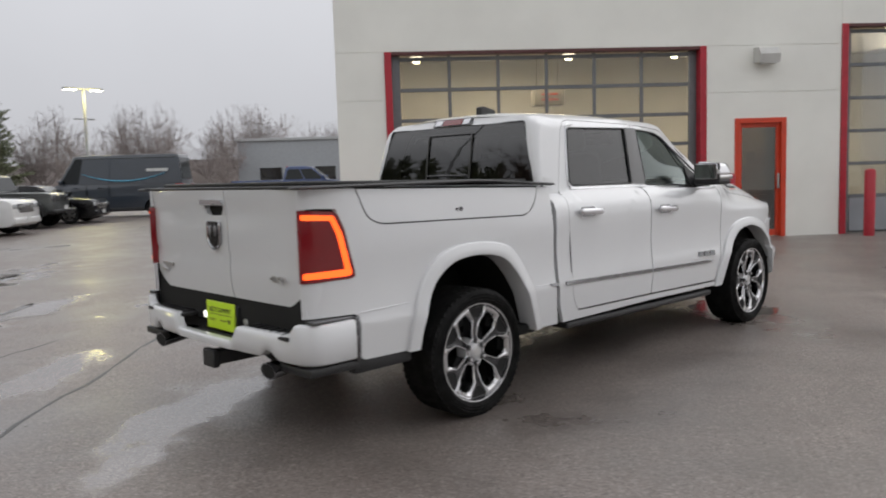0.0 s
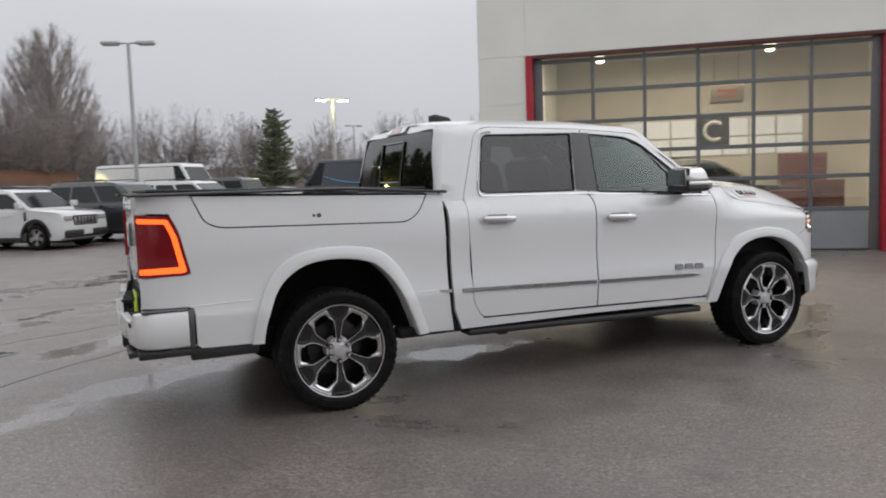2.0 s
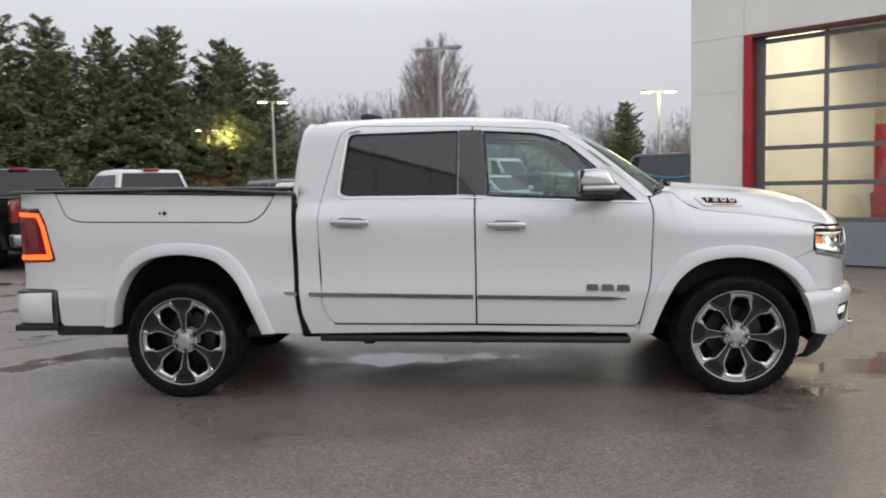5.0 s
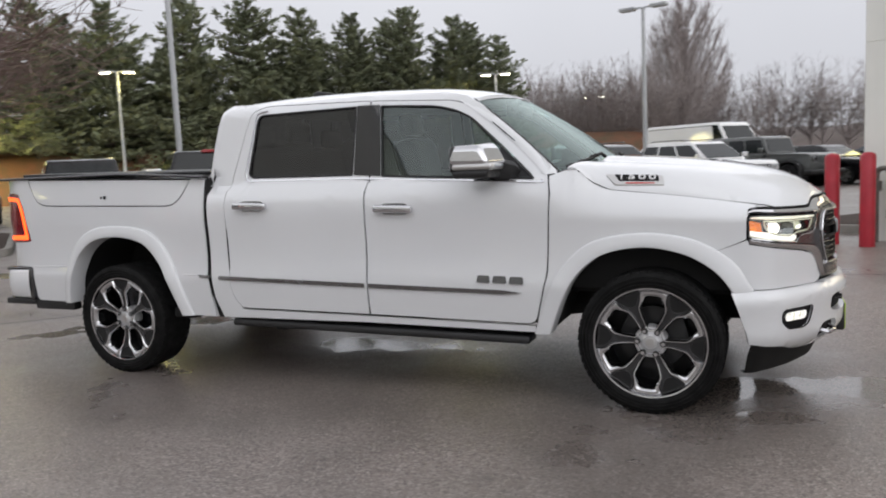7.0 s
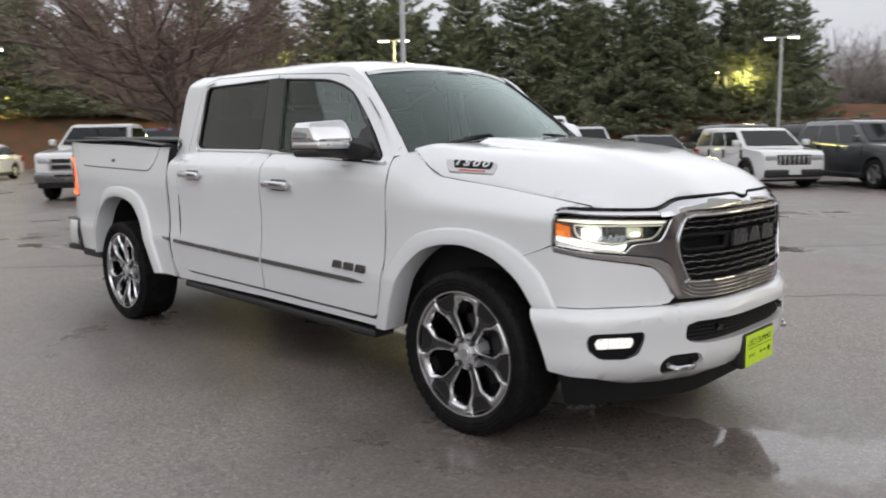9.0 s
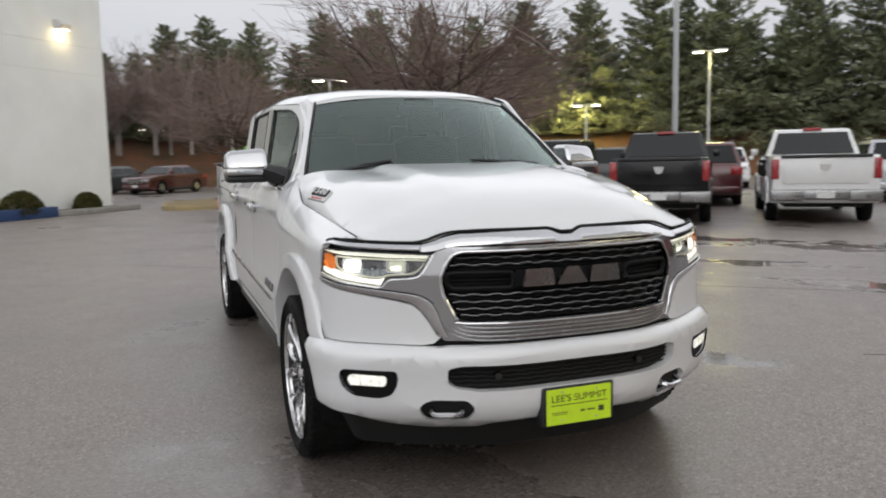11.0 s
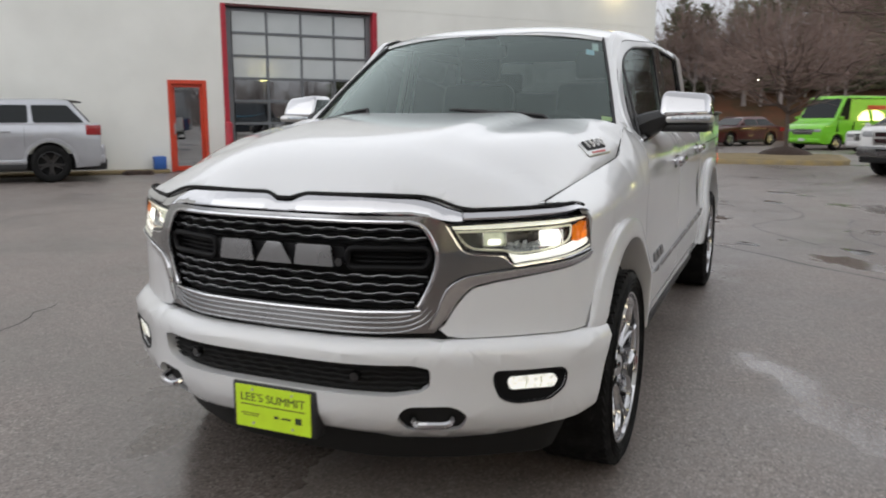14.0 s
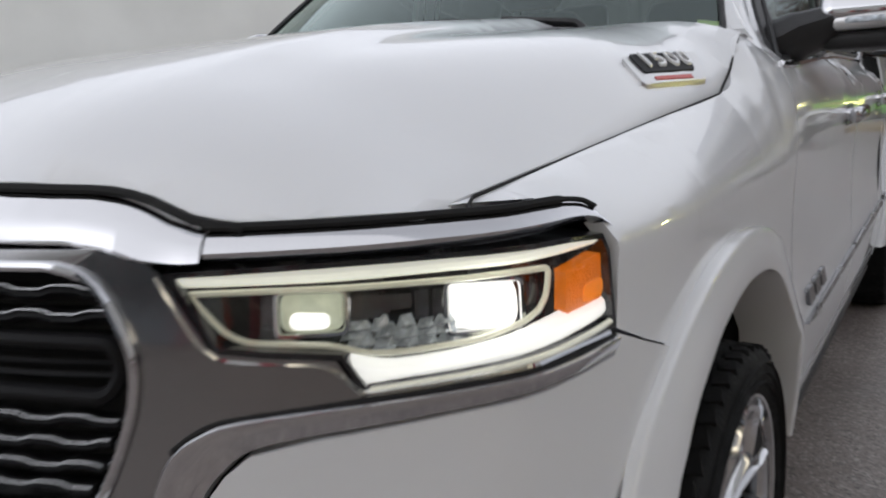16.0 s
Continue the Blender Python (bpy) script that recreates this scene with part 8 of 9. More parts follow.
                box(bm, x - 0.0025, x + 0.0025, s * (W / 2 * 0.90), s * (W / 2 + 0.0015), clear + 0.22, belt - 0.06)
                part("door_gap", bm, DEEP_BLACK, car)
        bm = bm_new()
        box(bm, wx[1] + arch, wx[0] - arch, s * (W / 2 - 0.10), s * (W / 2 + 0.01), clear - 0.03, clear + 0.10, 0.02, 2)
        part("sill", bm, BLACK_PLASTIC, car)
        for c in wx:
            bm = bm_new()
            rows = [[bm.verts.new((c - rr * math.copysign(abs(math.cos(math.pi * k / 12)) ** square, math.cos(math.pi * k / 12)), s * yy, r + rr * math.sin(math.pi * k / 12) ** square)) for k in range(13)] for rr, yy in ((arch - 0.005, W / 2 - 0.06), (arch - 0.005, W / 2 + out), (arch + 0.06, W / 2 + out), (arch + 0.07, W / 2 - 0.03))]
            for p, q in zip(rows, rows[1:]):
                for k in range(12):
                    bm.faces.new((p[k], p[k + 1], q[k + 1], q[k]))
            part("wheel_arch", bm, BLACK_PLASTIC if flares or dark_low else paint, car, sharp=50)
            spare_wheel(car, c, s * (W / 2 - (0.01 if flares else 0.12)), r, s, dark_wheels)
        # lamps
        bm = bm_new()
        if flares:
            ahead = Matrix.Translation((f - 0.02, s * W * 0.335, hood - nose_drop - 0.16)) @ Matrix.Rotation(radians(-90), 4, "Z")
            lathe(bm, [(0.105, 0.0), (0.105, 0.03), (0.09, 0.034), (0.086, 0.022), (0.001, 0.036)], ahead, 20)
        else:
            box(bm, f - 0.14, f + 0.004, s * (W / 2 * 0.52), s * (W / 2 * 0.86), hood - nose_drop - 0.17, hood - nose_drop - 0.03, 0.03, 2)
        part("headlamp", bm, DARK_CHROME if flares else HEADLAMP_OFF, car)
        if flares:
            bm = bm_new()
            box(bm, wx[0] + arch * 0.72, wx[0] + arch * 0.72 + 0.10, s * (W / 2 + 0.02), s * (W / 2 + out - 0.01), r + arch * 0.78, r + arch * 0.78 + 0.05, 0.012, 2)
            part("turn_lamp", bm, HEADLAMP_OFF, car)
        bm = bm_new()
        box(bm, b - 0.010, b + (0.12 if bed else 0.30), s * (W / 2 * (0.82 if bed else 0.66)), s * (W / 2 * (0.965 if bed else 0.985)), tail - (0.46 if bed else 0.28), tail - (0.06 if bed else 0.06), 0.02, 2)
        part("tail_lamp", bm, REAR_LAMP, car)
    for nm, xa, za, xb, zb2 in (("windscreen", x0, belt, x1, H - 0.05), ("rear_screen", x3, belt, x2, H - 0.03)):
        bm = bm_new()
        d = 0.012 * (1 if nm[0] == "w" else -1)
        q = []
        for t, yy in ((0.10, -1), (0.10, 1), (0.88, 1), (0.88, -1)):
            x, z = xa + (xb - xa) * t, za + (zb2 - za) * t
            q.append(bm.verts.new((x + d, yy * W / 2 * 0.955 * (1 + (tumble - 1) * t) * 0.88, z + 0.008)))
        bm.faces.new(q if nm[0] == "w" else q[::-1])
        g = [bm.verts.new((v.co.x - d * 3, v.co.y, v.co.z - 0.03)) for v in q]
        for a in range(4):
            bm.faces.new((q[a], g[a], g[(a + 1) % 4], q[(a + 1) % 4]))
        part(nm, bm, CAR_GLASS, car)
    if grille:
        bm = bm_new()
        gl = 0.52 if bed else 0.30
        box(bm, f - 0.06, f + 0.006, -W * 0.25, W * 0.25, hood - nose_drop - gl, hood - nose_drop - 0.02, 0.03, 2)
        gr = part("grille", bm, paint if flares else GLOSS_BLACK, car)
        for i in range(7):
            bm = bm_new()
            if bed:
                z = hood - nose_drop - 0.07 - 0.40 * i / 6
                box(bm, f - 0.01, f + 0.012, -W * 0.235, W * 0.235, z - 0.012, z + 0.012, 0.006, 1)
            else:
                y = -W * 0.21 + W * 0.42 * i / 6
                box(bm, f - 0.01, f + 0.012, y - 0.02, y + 0.02, hood - nose_drop - 0.27, hood - nose_drop - 0.06, 0.008, 1)
            if flares:
                part("grille_slot", bm, DEEP_BLACK, gr)
            else:
                part("grille_bar", bm, DARK_CHROME if bed else SATIN, gr)
    bm = bm_new()
    if flares:
        box(bm, f - 0.10, f + 0.16, -W * 0.56, W * 0.56, clear + 0.02, clear + 0.15, 0.04, 3)
    else:
        box(bm, f - 0.15, f + 0.05, -W * 0.44, W * 0.44, clear + 0.06, clear + 0.26, 0.05, 3)
    part("front_bumper", bm, BLACK_PLASTIC if flares or dark_low else (SATIN if bed else paint), car)
    bm = bm_new()
    if bed:
        for y0, y1, up0 in ((-0.495, -0.20, 0.07), (-0.21, 0.21, 0.10), (0.20, 0.495, 0.07)):
            box(bm, b - (0.11 if y0 != -0.21 else 0.095), b + 0.12, W * y0, W * y1, clear + up0, clear + 0.30, 0.045, 3)
    else:
        box(bm, b - 0.07, b + 0.12, -W * 0.45, W * 0.45, clear + 0.08, clear + 0.28, 0.05, 3)
    part("rear_bumper", bm, BLACK_PLASTIC if flares or dark_low else (WORN_CHROME if bed else paint), car)
    for x in (f + (0.165 if flares else 0.055), b - (0.100 if bed else 0.075)):
        bm = bm_new()
        box(bm, x - 0.004, x + 0.004, -0.16, 0.16, clear + 0.13, clear + 0.27, 0.002, 1)
        part("plate", bm, PLATE_WHITE, car)
    bm = bm_new()
    box(bm, b + 0.25, f - 0.25, -W * 0.36, W * 0.36, clear - 0.06, clear + 0.25, 0.03, 1)
    part("underbody", bm, DEEP_BLACK, car)
    if bed:
        bm = bm_new()
        box(bm, b + 0.08, X(bed) - 0.05, -W * 0.41, W * 0.41, tail - 0.004, tail + 0.012, 0.004, 1)
        part("bed_cover", bm, BLACK_PLASTIC, car)
        bm = bm_new()
        box(bm, b - 0.012, b + 0.02, -W * 0.38, W * 0.38, tail - 0.55, tail - 0.05, 0.02, 2)
        part("tailgate", bm, paint, car)
        bm = bm_new()
        prism(bm, [(-0.10, 0.05), (0.10, 0.05), (0.085, -0.02), (0.05, -0.08), (0, -0.10), (-0.05, -0.08), (-0.085, -0.02)], 0.012, Matrix.Translation((b - 0.011, 0, tail - 0.22)) @ Matrix(((0, 0, -1, 0), (-1, 0, 0, 0), (0, 1, 0, 0), (0, 0, 0, 1))), 0.003, 1)
        part("tailgate_badge", bm, SATIN, car, "plain chrome shield")
        bm = bm_new()
        box(bm, b - 0.04, b + 0.06, -W * 0.40, W * 0.40, tail - 0.045, tail + 0.015, 0.015, 2)
        part("tailgate_lip", bm, BLACK_PLASTIC, car)
        bm = bm_new()
        box(bm, x2 - 0.05, x2 + 0.05, -0.19, 0.19, H - 0.055, H + 0.012, 0.012, 1)
        part("third_brake_light", bm, REAR_LAMP, car)
    if roof_rack:
        for s in (-1, 1):
            bm = bm_new()
            tube(bm, [(x1 - 0.3, s * W * 0.36, H), (x1 - 0.4, s * W * 0.36, H + 0.05), (x2 + 0.4, s * W * 0.36, H + 0.05), (x2 + 0.3, s * W * 0.36, H)], 0.018, 6)
            part("roof_rail", bm, GUN_PAINT, car)
    return car


def park(car, along, across, facing=1, turn=0.0):
    """facing: 1 nose towards +along."""
    p = lot(along, across)
    ang = math.atan2(-0.637, 0.771) + (0 if facing > 0 else math.pi) + radians(turn)
    car.matrix_basis = Matrix.Translation(p) @ Matrix.Rotation(ang, 4, "Z")
    return car


def suv(label, paint, **k):
    return vehicle("suv", label, 4.85, 1.94, 1.76, paint, 0.28, 1.08, 1.14, (0.27, 0.44, 0.90, 0.985), (0.19, 0.79), 0.375, 0.80, windows=3, roof_rack=True, nose_drop=0.12, **k)


def pickup(label, paint, **k):
    return vehicle("pickup", label, 5.85, 2.02, 1.95, paint, 0.40, 1.20, 1.33, (0.27, 0.385, 0.585, 0.615), (0.16, 0.785), 0.40, 0.80, bed=0.625, tail_belt=1.36, windows=2, category="pickup truck", **k)


def off_roader(label, paint, **k):
    return vehicle("off_roader", label, 4.55, 1.62, 1.86, paint, 0.48, 1.20, 1.24, (0.37, 0.425, 0.965, 0.985), (0.17, 0.82), 0.42, 0.90, flares=True, dark_wheels=True, windows=3, nose_drop=0.05, category="off-road car", **k)


def compact(label, paint):
    return vehicle("compact_car", label, 4.14, 1.80, 1.61, paint, 0.24, 1.00, 1.06, (0.24, 0.42, 0.94, 0.985), (0.20, 0.82), 0.335, 0.84, windows=3, dark_low=True)


def sedan(label, paint):
    return vehicle("sedan", label, 4.7, 1.84, 1.46, paint, 0.22, 0.90, 0.98, (0.29, 0.44, 0.74, 0.90), (0.19, 0.79), 0.335, 0.76, windows=2)


def van(label, paint):
    return vehicle("cargo_van", label, 5.95, 2.05, 2.62, paint, 0.30, 1.25, 1.42, (0.135, 0.255, 0.975, 0.995), (0.16, 0.80), 0.36, 0.88, windows=1, nose_drop=0.22, category="van")


def van_side(car, paint, L=5.95, W=2.05):
    """Closed cargo sides over the rear window band."""
    for s in (-1, 1):
        bm = bm_new()
        q = [(1.30, 1.40), (1.10, 2.46), (-2.85, 2.46), (-2.90, 1.40)]
        vs = [bm.verts.new((x, s * (W / 2 * 0.955 * (1 - 0.12 * (z - 1.42) / 1.15) + 0.012), z)) for x, z in q]
        bm.faces.new(vs if s < 0 else vs[::-1])
        ws = [bm.verts.new((v.co.x, v.co.y - s * 0.03, v.co.z)) for v in vs]
        for a in range(4):
            bm.faces.new((vs[a], ws[a], ws[(a + 1) % 4], vs[(a + 1) % 4]))
        part("cargo_side", bm, paint, car)
    return car


park(off_roader("black off-road car with fat tyres and black grille", CAR_BLACK), -12.55, -0.25, 1)
park(pickup("black pickup truck with its chrome bumper and tailgate outward", CAR_BLACK), -12.5, 2.45, -1)
park(pickup("white pickup truck parked tailgate outward", CAR_WHITE), -13.0, 5.55, -1)
park(compact("small white boxy hatchback with black lower trim", CAR_WHITE), -14.1, 12.2, 1)
park(suv("dark charcoal SUV with chrome lower grille", CAR_GREY), -12.9, 14.9, 1)
park(suv("white SUV with a black slotted grille", CAR_WHITE), -12.9, 18.9, 1)
park(off_roader("grey-green off-road car with a hard top", CAR_OLIVE), -13.2, 22.6, 1)
park(sedan("black sedan in the parking row", CAR_BLACK), -12.8, 25.2, 1)
v1 = park(van_side(van("dark blue cargo van with a pale blue curved mark", CAR_NAVY), CAR_NAVY), -11.2, 29.5, -1)
bm = bm_new()
arc = [(1.75 * t, 1.86 - 0.34 * (1 - t * t)) for t in [-1 + i / 10 for i in range(21)]]
tube(bm, [(x - 0.6, 1.005 - 0.02, z) for x, z in arc], [0.02 + 0.075 * (1 - abs(i / 10 - 1) ** 2) for i in range(21)], 6, squash=(1, 0.35))
SMILE = material("pale_blue_mark", (0.12, 0.42, 0.62), 0.5)
part("side_mark", bm, SMILE, v1, "plain pale blue curve")
bm = bm_new()
box(bm, -2.4, -1.5, 0.975, 0.99, 1.90, 2.02, 0.004, 1)
part("side_bar", bm, PLATE_WHITE, v1)
v2 = park(van_side(van("white high-roof delivery van with a blue square", CAR_WHITE), CAR_WHITE), -18.6, 25.2, 1)
bm = bm_new()
box(bm, 1.5, 2.1, -1.0, -0.99, 1.05, 1.42, 0.004, 1)
part("side_square", bm, CAR_BLUE, v2)
park(pickup("blue and white pickup truck at the row's end", CAR_BLUE), -3.6, 31.0, 1)
park(suv("dark SUV in the second row", CAR_GREY), -20.0, 14.0, -1)
park(suv("black SUV in the second row", CAR_BLACK), -20.2, 17.2, -1)
park(sedan("grey sedan in the second row", CAR_SILVER), -20.0, 20.4, -1)
park(suv("silver SUV in the second row", CAR_SILVER), -20.4, 8.5, -1)
park(sedan("dark sedan in the second row", CAR_GREY), -20.2, 11.2, -1)
work = park(pickup("white pickup truck with a chrome cross grille and grey bumper", CAR_WHITE, grille=False), -16.0, -5.85, 1)
bm = bm_new()
box(bm, 2.80, 2.945, -0.60, 0.60, 0.74, 1.10, 0.05, 3)
cross = part("grille", bm, SATIN, work, "chrome cross-bar grille")
for y in (-0.29, 0.29):
    for z in (0.845, 0.995):
        bm = bm_new()
        box(bm, 2.93, 2.951, y - 0.235, y + 0.235, z - 0.055, z + 0.055, 0.009, 1)
        part("grille_opening", bm, GLOSS_BLACK, cross)
bm = bm_new()
box(bm, 2.78, 2.99, -0.95, 0.95, 0.47, 0.71, 0.06, 3)
part("front_bumper", bm, TRIM_METAL, work, "grey steel bumper")
bm = bm_new()
box(bm, 2.80, 2.994, -0.45, 0.45, 0.61, 0.665, 0.004, 1)
part("bumper_slot", bm, DEEP_BLACK, work)
bm = bm_new()
box(bm, 2.70, 2.95, -0.88, 0.88, 0.33, 0.50, 0.03, 2)
part("air_dam", bm, DEEP_BLACK, work)
for s in (-1, 1):
    for x0, x1, z in ((0.05, 0.95, 1.06), (0.15, 0.85, 0.95), (0.05, 0.75, 0.84)):
        bm = bm_new()
        box(bm, x0, x1, s * 0.99, s * 1.016, z - 0.035, z + 0.035)
        part("door_print", bm, CAR_BLUE, work, "plain blue bar of print")
park(pickup("blue, red and white pickup truck", CAR_BLUE), -24.0, -6.2, -1)
park(off_roader("dark off-road car further back", CAR_GREY), -23.0, -3.2, -1)
park(suv("dark green SUV further back", CAR_OLIVE), -24.0, -0.2, -1)
park(suv("dark red car parked nose to nose with the black pickup", CAR_RED), -18.3, 3.3, -1)
park(sedan("grey sedan beyond the tree", CAR_SILVER), -22.5, 3.0, -1)
park(suv("white SUV beyond the tree", CAR_WHITE), -30.5, 4.0, 1)
v3 = park(van_side(van("lime green high-roof van with a small orange mark", CAR_GREEN), CAR_GREEN), -28.4, -18.2, 1, 0)
v3.scale.z = 0.9
bm = bm_new()
box(bm, -1.2, 0.1, 0.955, 0.965, 1.95, 2.15, 0.004, 1)
part("side_mark", bm, ORANGE_TRIM, v3)
park(sedan("white sedan before the green van", CAR_WHITE), -26.3, -14.2, 1)
park(sedan("dark green car at the far kerb", CAR_OLIVE), -26.6, -26.8, 1)
park(sedan("dark red car at the far kerb", CAR_RED), -27.6, -23.8, 1)
park(suv("dark car standing inside the lit workshop", CAR_GREY), 3.6, 14.2, 1)
grey = park(vehicle("suv", "silver-grey SUV with dark windows and black wheels parked along the wall", 4.84, 1.94, 1.775, CAR_SILVER, 0.30, 1.11, 1.24,
                    (0.26, 0.42, 0.88, 0.965), (0.185, 0.79), 0.405, 0.80, windows=3, nose_drop=0.12, tail_belt=1.285, dark_wheels=True), 5.52, -14.25, 1)
bm = bm_new()
prism(bm, [(-1.72, 1.77), (-1.98, 1.74), (-2.10, 1.715), (-2.06, 1.69), (-1.86, 1.70)], 1.36, Matrix(((1, 0, 0, 0), (0, 0, -1, 0.68), (0, 1, 0, 0), (0, 0, 0, 1))), 0.010, 2)
part("roof_spoiler", bm, GLOSS_BLACK, grey, "black roof spoiler")
bm = bm_new()
box(bm, -2.50, -2.20, -0.84, 0.84, 0.50, 0.80, 0.07, 3)
part("bumper_cover", bm, CAR_SILVER, grey)
bm = bm_new()
box(bm, -2.52, -2.05, -0.80, 0.80, 0.24, 0.50, 0.05, 3)
part("bumper_valance", bm, BLACK_PLASTIC, grey, "black lower valance")
for s in (-1, 1):
    bm = bm_new()
    box(bm, -0.95, 1.05, s * 0.955, s * 0.985, 0.42, 0.50, 0.012, 2)
    part("door_moulding", bm, CAR_SILVER, grey)

# ---- lamp posts ----
def lamp_post(x, y, h, lit, turn=0.0, heads=2):
    post = thing("street_lamp", "tall grey lamp post with two lit flat heads" if lit else "tall grey lamp post with two flat heads, unlit", "street lamp", "lamp posts")
    bm = bm_new()
    tube(bm, [(x, y, 0), (x, y, h * 0.5), (x, y, h)], [0.085, 0.075, 0.06], 10)
    part("pole", bm, GALV, post)
    bm = bm_new()
    cyl(bm, (x, y, 0.0), (x, y, 0.55), 0.28, 0.26, 16)
    part("footing", bm, CONCRETE, post)
    c, s = math.cos(turn), math.sin(turn)
    for k in (-1, 1):
        bm = bm_new()
        m = Matrix.Translation((x, y, h)) @ Matrix.Rotation(turn, 4, "Z")
        box(bm, k * 0.06, k * 0.30, -0.03, 0.03, -0.03, 0.03, 0.01, 1, m)
        arm = part("arm", bm, GALV, post)
        bm = bm_new()
        box(bm, k * 0.28, k * 0.88, -0.16, 0.16, -0.05, 0.06, 0.03, 2, m)
        hd = part("lamp_head", bm, GALV, post)
        bm = bm_new()
        box(bm, k * 0.34, k * 0.84, -0.13, 0.13, -0.075, -0.045, 0.01, 1, m)
        part("lamp_lens", bm, GLOW_WARM if lit else FIXTURE, hd)
    return post


for x, y, h, lit, t in ((10.4, 33.8, 5.85, True, 0.0), (0.17, 23.4, 6.5, False, -0.3), (-10.95, 40.1, 6.6, True, 0.3), (-27.6, 27.0, 7.0, True, 0.7), (-10.9, 12.2, 10.5, False, 0.6),
                        (-33.8, 7.6, 5.75, True, 1.3), (-51.4, 11.5, 4.9, True, 1.4), (-19.0, 51.0, 5.9, True, 0.4), (-35.8, 24.3, 4.7, True, 1.0), (-48.0, -7.2, 5.6, True, 1.6), (-51.3, -1.2, 4.0, True, 1.5), (-9.5, 62.0, 6.5, True, 0.1), (22.0, 66.0, 7.0, False, 0.1)):
    lamp_post(x, y, h, lit, t)
for x, y, z, e in ((-39.2, 25.9, 4.0, 1300), (-27.3, 27.3, 6.4, 260), (-17.5, 50.9, 5.2, 800), (-49.6, 12.4, 4.4, 1400), (10.4, 33.6, 5.4, 160)):
    ob = new("lamp_glow", bpy.data.lights.new("lamp_glow", "POINT"))
    ob.data.energy, ob.data.color, ob.data.shadow_soft_size = e, (1.0, 0.88, 0.30), 0.8
    ob.location = (x, y, z)

# ---- islands and kerbs ----
def island(name, a0, a1, c0, c1, top, label, stone=CONCRETE, corners=None):
    isl = thing(name, label, "kerb island")
    loop = rounded(corners or [(a0, c0), (a1, c0), (a1, c1), (a0, c1)], min(a1 - a0, c1 - c0) * 0.42, 6)
    bm = bm_new()
    prism(bm, inset(loop, 0.15), 0.15, TO_LOT @ Matrix.Translation((0, 0, 0.0)), 0.04, 2)
    part("bed", bm, top, isl)
    for i in range(len(loop)):
        p, q = Vector(loop[i]), Vector(loop[(i + 1) % len(loop)])
        d = (q - p)
        n = max(1, int(d.length / 1.2))
        for k in range(n):
            s, e = p + d * k / n, p + d * (k + 1) / n
            w = Vector((-(e - s).y, (e - s).x)).normalized() * 0.15
            bm = bm_new()
            prism(bm, [tuple(s), tuple(e), tuple(e + w), tuple(s + w)], 0.14, TO_LOT, 0.02, 2)
            part("kerb_stone", bm, stone, isl)
    return isl


island("kerb_island", -16.5, -10.2, -3.7, -1.7, MULCH, "mulched kerb island at the end of the parking row")
island("kerb_island", -20.0, -17.0, -16.0, -13.5, STRAW, "straw-tan island with a weathered yellow kerb", YELLOW_KERB, [(-20.4, -12.6), (-17.2, -15.6), (-13.4, -12.8), (-16.5, -9.3)])
island("kerb_island", -2.6, -0.9, 10.0, 24.0, MULCH, "mulched strip with a low kerb beside the building")

